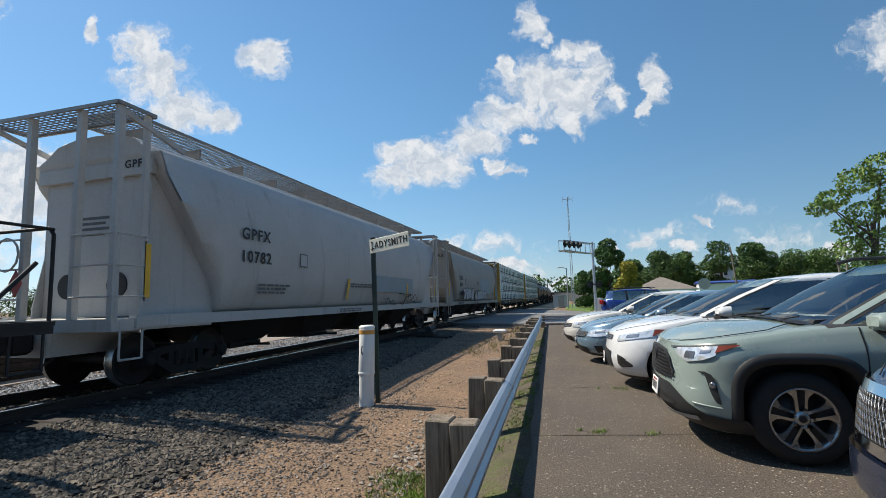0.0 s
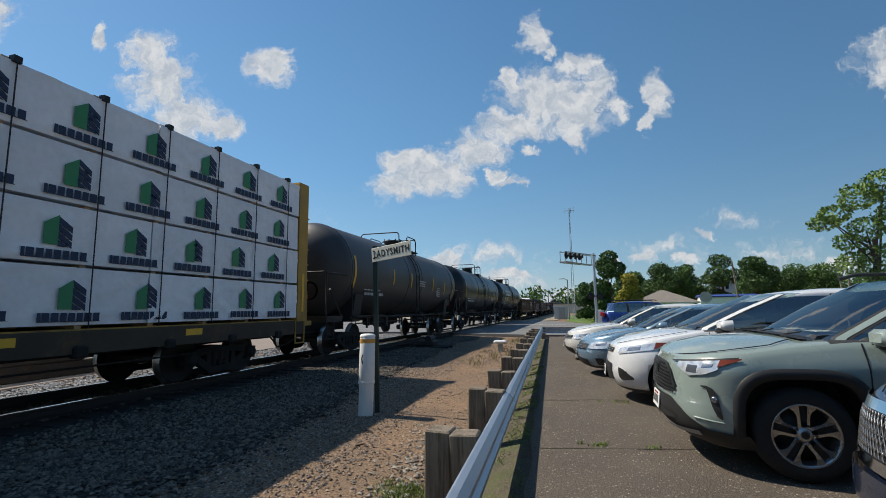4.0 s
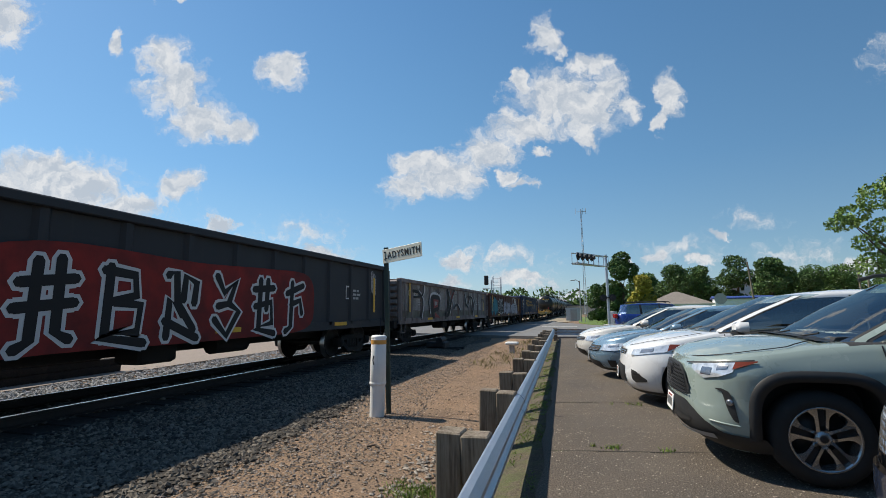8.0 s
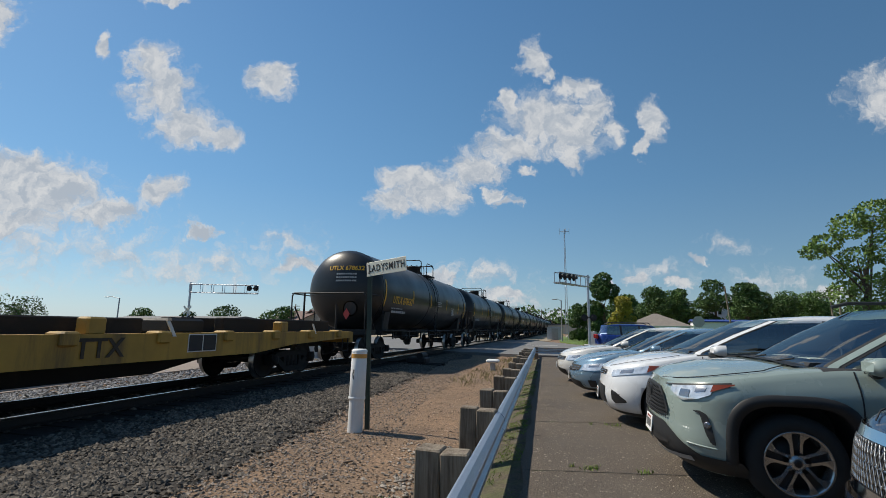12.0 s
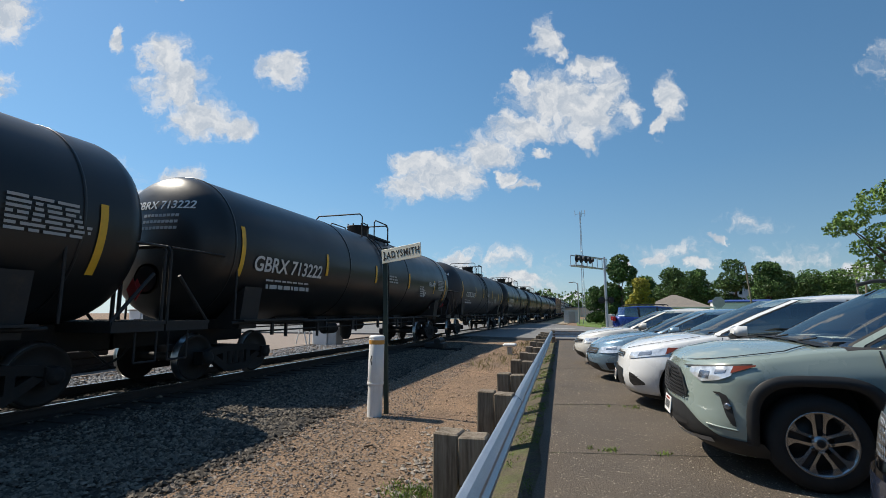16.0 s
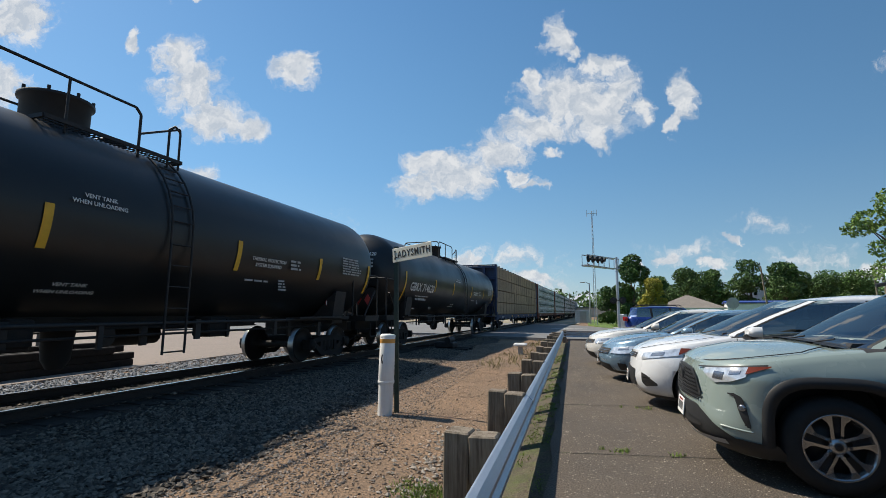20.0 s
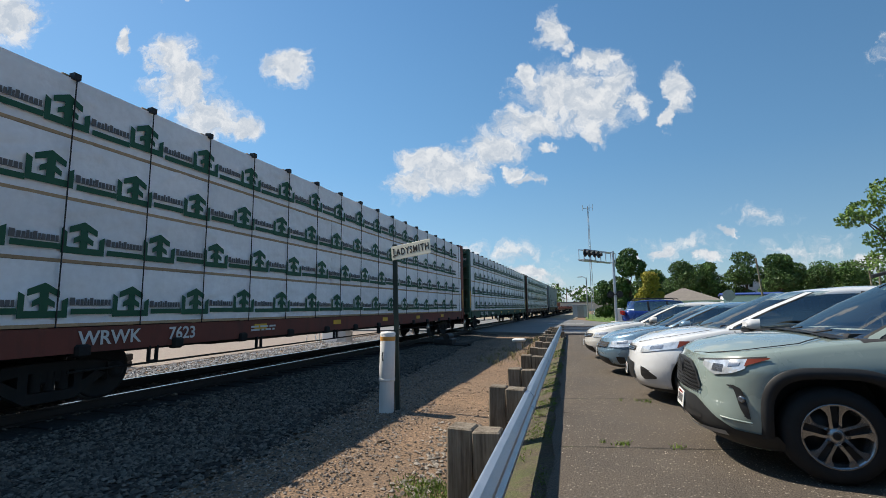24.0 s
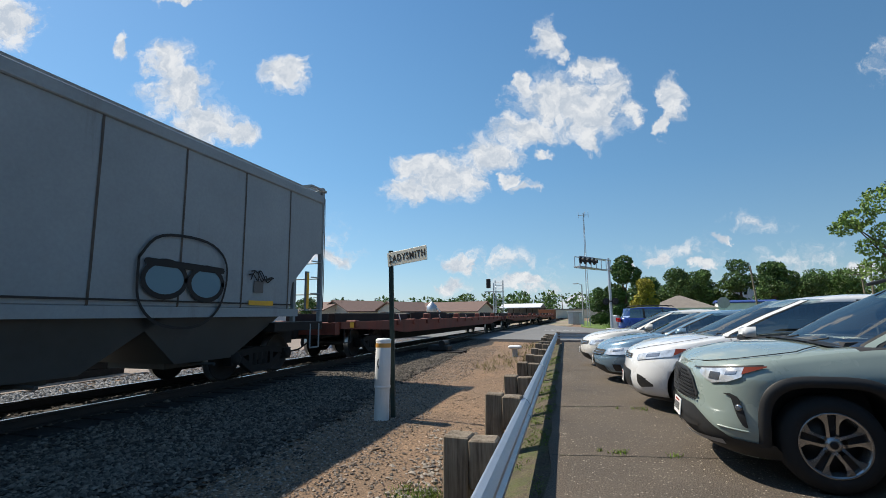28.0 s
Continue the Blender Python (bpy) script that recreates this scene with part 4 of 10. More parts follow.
def art_named_tank(car, half, R, zc):
    """Large white maker's mark as plain blocks, and tags."""
    for k in range(6):
        g = Geo()
        w, h = 0.54, 0.52
        g.box(-w / 2, -0.006, -h / 2, w / 2, 0.0, h / 2)
        me = g.mesh("maker_mark", WHITE_MARK)
        on_tank(car, me, -4.75 + 0.62 * k, 2.98, zc, R, "maker_mark")
        ins = Geo().box(-w / 2 + 0.17, -0.010, -0.12, w / 2 - 0.15, -0.006, 0.12).mesh("maker_mark_gap", TANK_BLACK)
        on_tank(car, ins, -4.75 + 0.62 * k, 2.98, zc, R, "maker_mark_gap")
    for k, (y, z, w, h, mt) in enumerate(((-1.3, 1.75, 0.8, 0.25, CHALK), (-0.6, 2.0, 0.4, 0.9, CHALK), (0.6, 1.7, 0.9, 0.4, CHALK), (0.4, 2.3, 1.4, 0.5, PINK_SPRAY), (4.2, 2.0, 1.2, 0.5, CHALK), (3.6, 1.9, 1.0, 0.5, ICE_SPRAY), (-half + 1.2, 2.15, 0.9, 0.7, ICE_SPRAY))):
        scribble(car, y, z, w, h, R * math.cos(math.asin((z - zc) / R)) + 0.05, mt, 40 + k, 0.03, 3)


def art_tags(car, half, R, zc):
    for k, (y, z, w, h) in enumerate(((0.6, 2.1, 1.6, 0.5), (2.6, 2.0, 0.7, 0.3))):
        scribble(car, y, z, w, h, R * math.cos(math.asin((z - zc) / R)) + 0.04, CHALK, 60 + k, 0.018, 3)


X_SIDE = 1.505


def art_brown(car, half):
    for ch, y in zip("YOUNgKEV", (-7.6, -6.3, -5.0, -3.7, -2.7, -0.1, 0.75, 1.75)):
        words_on(car, ch, 0.8, X_SIDE, y, 1.92, CHALK, 0.7)
    # the railway's mark as a plain ribbon shape
    g = Geo()
    ribbon(g, smooth_line([(0.75, 2.3), (0.25, 2.3), (0.1, 2.0), (0.3, 1.72), (0.7, 1.72), (0.85, 2.0), (0.9, 2.28), (1.25, 1.74), (1.35, 2.3)], 5), 0.14, X_SIDE)
    part("railway_mark", g, WHITE_MARK, car, "white ribbon mark", m=pose(0, half - 4.6, 0) @ Matrix.Diagonal((1, 1.6, 1, 1)))
    small_print(car, X_SIDE, half - 3.7, 1.45, 1.5, 0.18, 1, WHITE_MARK, 7)
    scribble(car, half - 2.6, 2.0, 0.5, 0.4, X_SIDE, CHALK, 15, 0.04, 2)


def art_slate(car, half):
    y = -3.42
    edge = smooth_line([(y - 1.2, 0.9), (y - 1.0, 1.8), (y + 0.3, 2.35), (y + 3, 2.3), (y + 5, 2.35), (y + 6.6, 2.3), (y + 6.9, 1.6), (y + 6.5, 0.95), (y + 4, 0.85), (y + 1, 0.85)], 5, True)[:-1]
    sprayed(car, "graffiti", [(RED_SPRAY, [edge], [])], X_SIDE, "red sprayed background")
    white, black = [], []
    for k, ch in enumerate("#BNZEF"):
        for st in STROKES[ch]:
            pts = [(y + 1.125 * k + p * 0.82, 1.03 + q * 1.05) for p, q in st]
            white.append((pts, 0.27))
            black.append((pts, 0.15))
    sprayed(car, "graffiti", [(WHITE_SPRAY, [], white), (BLACK_SPRAY, [], black)], X_SIDE + 0.005, "black letters with white outlines")
    scribble(car, -half + 2.0, 1.6, 0.8, 0.5, X_SIDE, DULL_MARK, 16, 0.05, 3)
    scribble(car, half - 1.9, 2.2, 0.35, 1.0, X_SIDE, CHALK, 17, 0.03, 4)


def art_worn(car, half):
    """Bare chalky panels between the ribs, with large faded letters in black, white and red across them."""
    X = X_SIDE
    chalky = material("chalky_grey_spray", (0.27, 0.265, 0.25), 0.85, vary=0.35, scale=1.6, grain=0.3, grain_scale=14, dirt=(0.12, 0.10, 0.085), dirt_amt=0.5, dirt_scale=2.2, streak=2.5)
    mossy = material("stained_lower_panel", (0.17, 0.165, 0.13), 0.85, vary=0.4, scale=1.8, dirt=(0.08, 0.065, 0.05), dirt_amt=0.5, dirt_scale=2.0)
    ys = [-half + 0.95 + (2 * half - 1.9) * k / 13 for k in range(14)]
    upper = [[(a + 0.08, 1.42), (b - 0.08, 1.42), (b - 0.08, 2.47), (a + 0.08, 2.47)] for a, b in zip(ys, ys[1:])]
    lower = [[(a + 0.08, 1.02), (b - 0.08, 1.02), (b - 0.08, 1.38), (a + 0.08, 1.38)] for a, b in zip(ys, ys[1:])]
    for mt, shapes in ((chalky, upper), (mossy, lower)):
        for sh in shapes:
            part("bare_panel", Geo().add([(1.447, a, b) for a, b in sh], [(0, 1, 2, 3)]), mt, car, "chalky worn grey panel")
    y = -half + 3.0
    arcs = [(smooth_line([(y + q, 1.05), (y + q + 0.25, 1.75), (y + q - 0.25, 2.15), (y + q - 1.0, 2.2)], 6), 0.13) for q in (0.0, 9.6)]
    arcs += [(smooth_line([(y + 0.35, 2.45), (y + 0.3, 2.15), (y - 0.1, 2.0), (y - 0.9, 1.95)], 6), 0.10), (smooth_line([(y + 4.0, 2.4), (y + 4.35, 2.1), (y + 4.25, 1.7), (y + 3.9, 1.35), (y + 3.7, 1.05)], 6), 0.24), (smooth_line([(y + 5.4, 2.45), (y + 4.9, 2.0), (y + 4.4, 1.3), (y + 3.9, 1.1)], 6), 0.16), (smooth_line([(y + 6.6, 1.35), (y + 5.9, 1.7), (y + 5.2, 1.5)], 6), 0.14), (smooth_line([(y + 7.6, 2.3), (y + 8.2, 1.6), (y + 9.0, 2.2), (y + 9.4, 1.3), (y + 10.2, 2.0)], 6), 0.14)]
    pale = [([(a + 0.14, b + 0.02) for a, b in ln], 0.08) for ln, w in arcs]
    lens = smooth_line([(y + 1.35, 1.3), (y + 1.3, 1.85), (y + 1.6, 2.1), (y + 2.5, 2.08), (y + 2.75, 1.9), (y + 2.6, 1.5), (y + 2.2, 1.35)], 5, True)[:-1]
    rim = smooth_line([(y + 1.3, 1.3), (y + 1.22, 1.9), (y + 1.6, 2.18), (y + 2.6, 2.14), (y + 2.85, 1.95)], 6)
    red = [(y + 1.75, 1.48), (y + 1.72, 1.92), (y + 2.5, 1.9), (y + 2.42, 1.58)]
    sprayed(car, "graffiti", [(WHITE_SPRAY, [], pale + [(rim, 0.10)]), (BLACK_SPRAY, [lens, [(y + 1.4, 1.02), (y + 1.4, 1.28), (y + 1.85, 1.26), (y + 1.95, 1.02)]], arcs), (PINK_SPRAY, [red, [(y + 1.9, 1.08), (y + 1.95, 1.3), (y + 2.5, 1.15), (y + 2.7, 1.04)]], [(smooth_line([(y + 4.6, 2.4), (y + 4.75, 2.0), (y + 5.2, 2.35)], 5), 0.07)]), (DULL_MARK, [[(y + 1.9, 1.6), (y + 1.88, 1.82), (y + 2.3, 1.8), (y + 2.26, 1.66)]], [])], X, "large faded black, white and red letters")
    scribble(car, half - 2.3, 2.05, 0.9, 0.3, X + 0.02, BLACK_SPRAY, 20, 0.03, 3)
    for k in range(5):
        scribble(car, -half + 2.2 + 2.9 * k, 2.25, 0.7, 0.25, X + 0.016, BLACK_SPRAY, 120 + k, 0.02, 2)


def art_turquoise(car, half):
    throw_up(car, -8.0, 1.0, 2, 1.5, 1.45, TURQUOISE, BLACK_SPRAY, X_SIDE, 22, "turquoise bubble letters", 0.05)
    throw_up(car, -4.6, 0.98, 3, 0.78, 1.35, BLACK_SPRAY, WHITE_SPRAY, X_SIDE, 23, "black letters with white outlines", 0.05)
    throw_up(car, -2.0, 1.0, 5, 0.72, 1.15, GREY_LILAC, BLACK_SPRAY, X_SIDE, 24, "lilac grey bubble letters", 0.03)
    throw_up(car, 2.0, 0.92, 4, 1.0, 1.12, GREY_LILAC, NAVY_SPRAY, X_SIDE, 25, "lilac grey bubble letters outlined in navy", 0.035)
    g = Geo()
    ribbon(g, smooth_line([(0.75, 2.3), (0.25, 2.3), (0.1, 2.0), (0.3, 1.72), (0.7, 1.72), (0.85, 2.0), (0.9, 2.28), (1.25, 1.74), (1.35, 2.3)], 5), 0.14, X_SIDE - 0.004)
    part("railway_mark", g, WHITE_MARK, car, "white ribbon mark", m=pose(0, 3.0, 0.1) @ Matrix.Diagonal((1, 1.5, 1.05, 1)))
    scribble(car, 1.75, 2.0, 0.5, 0.3, X_SIDE + 0.012, PINK_SPRAY, 27, 0.03, 3)
    scribble(car, -5.6, 1.2, 1.4, 0.3, X_SIDE + 0.012, BLACK_SPRAY, 26, 0.03, 3)


def art_blue(car, half):
    g, y = [], -half + 4.6
    for k in range(4):
        g.append([(y + 0.1 * k, 2.5 - 0.16 * k), (y + 1.0, 2.5 - 0.16 * k), (y + 1.0, 2.42 - 0.16 * k), (y + 0.1 * k + 0.05, 2.42 - 0.16 * k)])
    r1 = smooth_line([(y + 1.6, 2.45), (y + 1.1, 2.4), (y + 1.0, 2.0), (y + 1.35, 1.9), (y + 1.6, 2.1)], 5)
    r2 = smooth_line([(y + 2.4, 2.45), (y + 1.9, 2.4), (y + 1.8, 2.0), (y + 2.1, 1.9), (y + 2.4, 1.98)], 5)
    sprayed(car, "maker_emblem", [(CAR_YELLOW, g, [(r1, 0.2), (r2, 0.2)])], X_SIDE, "yellow winged emblem")
    bars = []
    for row, n in ((2.35, 7), (1.98, 10)):
        for k in range(n):
            a = y + 3.0 + 0.46 * k
            bars.append([(a, row - 0.12), (a, row + 0.12), (a + 0.3, row + 0.12), (a + 0.3, row - 0.12)])
    sprayed(car, "maker_name", [(CAR_YELLOW, bars, [])], X_SIDE, "yellow name bars")
    for k, ch in enumerate("LAGS"):
        words_on(car, ch, 0.8, X_SIDE, half - 6.4 + 1.1 * k, 1.75, DULL_MARK, 0.6)
    patch(car, "yellow_patch", 1.51, -half + 6.0, 1.0, -half + 6.8, 1.14, YELLOW)
# ---- the train ----
SPEED = 20.4                     # metres a second towards -y
TRAIN = []                       # (thing, place of its middle at the start, half length)
WHEELS = []                      # (wheelset, thing, place along the thing)


def wheel_geo():
    """Two wheels on their axle, one turned surface."""
    r, q = 0.457, GAUGE / 2 + 0.03
    side = [(q + 0.08, 0.02, 0), (q + 0.08, 0.08, 0), (q + 0.075, 0.13, 0), (q + 0.03, 0.17, 0), (q + 0.02, r - 0.10, 0), (q + 0.064, r - 0.06, 0), (q + 0.064, r - 0.007, 1), (q - 0.03, r, 1), (q - 0.045, r + 0.025, 1), (q - 0.07, r + 0.025, 0),
            (q - 0.07, r - 0.07, 0), (q - 0.03, r - 0.12, 0), (q - 0.04, 0.16, 0), (q - 0.10, 0.12, 0), (q - 0.12, 0.085, 0)]
    line = side + [(-x, rr, 1 if m else 0) for x, rr, m in side[::-1]]
    g = Geo()
    for k, (a, b) in enumerate(zip(line, line[1:])):
        mi = a[2] if k < len(side) else b[2]
        g.lathe([a[:2], b[:2]], (0, 0, 0), "x", 28, mi, True, False)
    return g


def sideframe_geo():
    """Cast side frame, seen along x, with its two window openings."""
    g = Geo()
    bar = lambda pts, a=-0.07, b=0.07: g.prism(pts, "x", a, b)
    bar([(-1.02, 0.50), (-0.72, 0.62), (-0.30, 0.66), (0.30, 0.66), (0.72, 0.62), (1.02, 0.50), (1.02, 0.38), (0.7, 0.47), (0.3, 0.53), (-0.3, 0.53), (-0.7, 0.47), (-1.02, 0.38)])
    bar([(-0.32, 0.12), (0.32, 0.12), (0.36, 0.26), (-0.36, 0.26)])
    for s in (-1, 1):
        bar([(s * 0.32, 0.12), (s * 0.78, 0.42), (s * 0.62, 0.48), (s * 0.24, 0.24)])
        bar([(s * 0.30, 0.24), (s * 0.42, 0.24), (s * 0.42, 0.55), (s * 0.30, 0.55)])
        bar([(s * 0.76, 0.32), (s * 1.02, 0.32), (s * 1.04, 0.58), (s * 0.76, 0.58)], -0.10, 0.12)
        g.lathe([(0.10, 0.13), (0.16, 0.12), (0.18, 0.06)], (0, s * 0.889, 0.457), "x", 12)
    for k in range(3):
        g.lathe([(0, 0.075), (0.26, 0.075)], (0.0, -0.18 + 0.18 * k, 0.27), "z", 8)
    return g


WHEEL_MESH = wheel_geo().mesh("wheelset", [WHEEL_STEEL, TREAD])
weld = bmesh.new()
weld.from_mesh(WHEEL_MESH)
bmesh.ops.remove_doubles(weld, verts=weld.verts, dist=0.0005)
bmesh.ops.recalc_face_normals(weld, faces=weld.faces)
weld.to_mesh(WHEEL_MESH)
weld.free()
FRAME_MESH = sideframe_geo().mesh("side_frame", UNDER)
BOLSTER_MESH = Geo().bevel_box(-1.05, -0.22, 0.36, 1.05, 0.22, 0.66, 0.03).box(-0.9, -1.1, 0.42, -0.75, -0.95, 0.5).tube((-0.8, -0.62, 0.42), (0.8, -0.62, 0.42), 0.05).tube((-0.8, 0.62, 0.42), (0.8, 0.62, 0.42), 0.05).mesh("bolster", UNDER)


def truck(car, y):
    """A two-axle truck at y along the car."""
    tk = part("truck", BOLSTER_MESH, None, car, m=pose(0, y, 0))
    for s in (-1, 1):
        part("side_frame", FRAME_MESH, None, tk, m=pose(s * 1.0, 0, 0, 0, 0, 0 if s > 0 else 180))
        w = part("wheelset", WHEEL_MESH, None, tk, "dark steel wheels with bright treads", m=pose(0, s * 0.889, 0.457))
        WHEELS.append((w, car, y + s * 0.889))


def couplers(car, half, mat):
    for s in (-1, 1):
        g = Geo()
        a, b = sorted((s * half, s * (half - 1.1)))
        g.box(-0.12, a + (0.15 if s < 0 else 0), 0.74, 0.12, b - (0.15 if s > 0 else 0), 0.98)
        g.bevel_box(-0.17, s * (half - 0.16) - 0.16, 0.68, 0.17, s * (half - 0.16) + 0.16, 1.02, 0.04)
        part("coupler", g, UNDER, car)
        h = Geo().pipe([(0.3, s * (half - 0.7), 0.78), (0.34, s * (half - 0.45), 0.55), (0.25, s * (half - 0.2), 0.40), (0.12, s * half, 0.36)], 0.022)
        part("brake_hose", h, BLACK_IRON, car)


def ladder(car, x, y0, y1, z0, z1, mat, n=6, outward=0.07, label="", along="y"):
    """Ladder: rungs between two stiles, on a side (along y) or on an end (along x)."""
    g = Geo()
    if along == "y":
        for y in (y0, y1):
            g.cbox(x + outward, y, (z0 + z1) / 2, 0.05, 0.03, z1 - z0)
        for i in range(n):
            z = z0 + 0.12 + (z1 - z0 - 0.2) * i / max(1, n - 1)
            g.tube((x + outward, y0, z), (x + outward, y1, z), 0.014, 5)
            g.tube((x + outward, y0, z), (x, y0, z), 0.012, 4)
            g.tube((x + outward, y1, z), (x, y1, z), 0.012, 4)
    else:
        for xx in (y0, y1):
            g.cbox(xx, x, (z0 + z1) / 2, 0.03, 0.05, z1 - z0)
        for i in range(n):
            z = z0 + 0.12 + (z1 - z0 - 0.2) * i / max(1, n - 1)
            g.tube((y0, x, z), (y1, x, z), 0.014, 5)
    return part("ladder", g, mat, car, label)


def stirrup(car, x, y, mat):
    part("step_stirrup", Geo().pipe([(x, y - 0.2, 1.15), (x, y - 0.2, 0.55), (x, y + 0.2, 0.55), (x, y + 0.2, 1.15)], 0.02, 5), mat, car)


def lettering(car, words, size, x, y, z, mat, align="CENTER"):
    """Words on the side that faces +x, read from there."""
    return part("lettering", text_mesh(words, size, mat, align), None, car, m=pose(x, y, z, 0, 0, 90))


def small_print(car, x, y, z, w, h, rows, mat, seed=0):
    """Lines of print too small to read, as bars, on the +x side."""
    r = random.Random(seed)
    g = Geo()
    for i in range(rows):
        zz = z + h / 2 - h * (i + 0.5) / rows
        at = y - w / 2
        end = y + w / 2 - r.random() * w * 0.3
        while at < end:
            ln = r.uniform(0.08, 0.3)
            g.box(x, at, zz - h / rows * 0.28, x + 0.004, min(end, at + ln), zz + h / rows * 0.28)
            at += ln + 0.05
    return part("small_print", g, mat, car)


def patch(car, name, x, y0, z0, y1, z1, mat, label=""):
    return part(name, Geo().box(x, y0, z0, x + 0.005, y1, z1), mat, car, label)


def set_out(car, middle, half):
    TRAIN.append((car, middle, half))
    car.matrix_basis = pose(RAIL_X, middle, 0)


def add_running(car, half, inset=2.6):
    truck(car, -half + inset)
    truck(car, half - inset)
    couplers(car, half, UNDER)


def hopper_ring(y, zb, half_w, top, walls):
    """Cross-section of a covered hopper, its underside raised to zb."""
    if walls == "curved":
        pr = [(0.75, 1.22), (1.30, 1.22), (1.46, 1.45), (1.54, 2.0), (1.56, 2.6), (1.50, 3.2), (1.36, 3.8), (1.16, 4.22), (0.9, 4.42), (0.45, 4.52), (0, 4.54)]
    else:
        pr = [(0.75, 1.46), (1.46, 1.46), (1.53, 1.54), (1.54, 2.0), (1.54, 2.6), (1.54, 3.2), (1.54, 3.85), (1.53, 4.52), (1.46, 4.62), (0.8, 4.74), (0, 4.78)]
    pr = [(x, max(z, zb)) for x, z in pr]
    return [(x, y, z) for x, z in pr] + [(-x, y, z) for x, z in pr[-2::-1]]


def hopper(middle, half, paint, end_paint, mark, number, walls="curved", extra=None, label="", yellow=True, inset=1.97, at=1.27, ports=False):
    car = thing("hopper_car", label, "railway car", group="cars of the train")
    # inset, at: roof end and outer posts, from the coupling
    a, b = -half + inset, half - inset
    lift = 0.0 if walls == "curved" else 0.16
    for nm in ("body",):
        ys = [(a, 4.1), (a + 0.16, 3.71), (a + 0.49, 3.29), (a + 1.0, 2.56), (a + 1.5, 1.86), (a + 1.62, 1.45), (a + 1.64, 1.22)] if walls == "curved" else [(a, 2.98), (a + 0.3, 2.94), (a + 0.7, 2.6), (a + 1.25, 2.12), (a + 1.29, 1.75), (a + 1.31, 1.46)]
        mids = [(a + 2.2 + (b - a - 4.4) * i / 8, 1.22) for i in range(9)]
        rings = [hopper_ring(y, zb, 1.55, 4.54, walls) for y, zb in ys + mids + [(-y, zb) for y, zb in ys[::-1]]]
        g = Geo().loft(rings, 0, True, walls == "curved")
        part("body", g, paint, car)
    # weld seams
    g = Geo()
    for i in range(9 if walls == "curved" else 11):
        y = a + 2.4 + (b - a - 4.8) * i / 8 if walls == "curved" else 0.42 + 1.56 * (i - 5)
        if y < a + 1.2:
            continue
        rg = hopper_ring(y, 1.24, 1.55, 4.54, walls)[1:10]
        w = 0.012 if walls == "curved" else 0.022
        pts = [[(p[0] + 0.006, p[1] + d, p[2]) for p in rg] for d in (-w, w)]
        g.add(pts[0] + pts[1], [(k, k + 1, 10 + k, 9 + k) for k in range(8)], 0, True)
    part("side_seam", g, paint if walls == "curved" else SEAM_DIRT, car)
    # side sill, slope sheets, bays
    for s in (-1, 1):
        z0, z1, out = (1.04, 1.24, 0.35) if walls == "curved" else (1.34, 1.52, -1.0)
        part("side_sill", Geo().box(s * 1.46 - 0.07, a - out, z0, s * 1.46 + 0.09, b + out, z1), paint, car)
    n = 4
    wt, lt, zt, wb = (1.3, 1.6, 1.2, 0.6) if walls == "curved" else (1.44, 2.0, 1.44, 1.1)
    for k in range(n):
        y = a + 3.4 + (b - a - 6.8) * k / (n - 1)
        g = Geo().loft([[(-wt, y - lt, zt), (wt, y - lt, zt), (wt, y + lt, zt), (-wt, y + lt, zt)], [(-wb, y - 0.7, 0.5), (wb, y - 0.7, 0.5), (wb, y + 0.7, 0.5), (-wb, y + 0.7, 0.5)]])
        g.box(-0.7, y - 0.55, 0.38, 0.7, y + 0.55, 0.5)
        g.tube((-1.2, y, 0.44), (1.35, y, 0.44), 0.03)
        part("outlet_bay", g, UNDER if walls == "curved" else HOPPER_SHADE, car)
    for s in (-1, 1):
        e = -half if s < 0 else half
        d = 1 if s < 0 else -1
        ye = e + d * inset
        g = Geo()
        hi, lo = 4.0 + lift, 2.05
        if walls == "curved":
            g.prism([(ye + d * 0.12, 1.22 if ports else lo), (ye + d * 0.12, hi), (ye + d * 2.2, hi), (ye + d * 2.2, 1.22), (ye + d * 1.0, 1.22)], "x", -1.22, 1.22)
            wall = part("end_sheet", g, end_paint, car)
            for sx in (-1.24, 1.24):
                part("side_plate", Geo().prism([(ye + d * 0.12, lo + 0.3), (ye + d * 0.12, 3.7), (ye + d * 2.3, 3.7), (ye + d * 2.3, 1.22), (ye - d * 0.05, 1.22), (ye - d * 0.05, 1.4)], "x", sx - 0.012, sx + 0.012), paint, wall)
        else:
            g.prism([(ye + d * 0.06, 3.0), (ye + d * 0.06, hi), (ye + d * 1.6, hi), (ye + d * 2.6, 1.3), (ye + d * 2.0, 1.3)], "x", -1.40, 1.40)
            wall = part("end_sheet", g, end_paint, car)
        for sx in (-0.62, 0.55):
            if ports:
                part("round_port", Geo().lathe([(-0.02, 0.23), (0.02, 0.23)], (sx, ye + d * 0.12, 1.78), "y", 20), BLACK_IRON, wall, "dark round opening")
        part("brake_reservoir", Geo().lathe([(-0.5, 0.02), (-0.46, 0.17), (0.46, 0.17), (0.5, 0.02)], (-0.3, ye + d * 0.3, 1.45), "x", 14), UNDER, car)
        part("brake_wheel", Geo().pipe([(-0.75 + 0.28 * math.cos(k * 0.5236), e + d * (at - 0.12), 2.3 + 0.28 * math.sin(k * 0.5236)) for k in range(13)], 0.018), end_paint, car)
        g = Geo()
        g.box(-1.5, min(e + d * (at - 0.05), e + d * 2.6), 1.0, 1.5, max(e + d * (at - 0.05), e + d * 2.6), 1.2)
        g.box(-0.4, min(e + d * 0.35, e + d * 2.0), 0.62, 0.4, max(e + d * 0.35, e + d * 2.0), 1.0)
        part("end_platform", g, paint if walls == "curved" else UNDER, car)
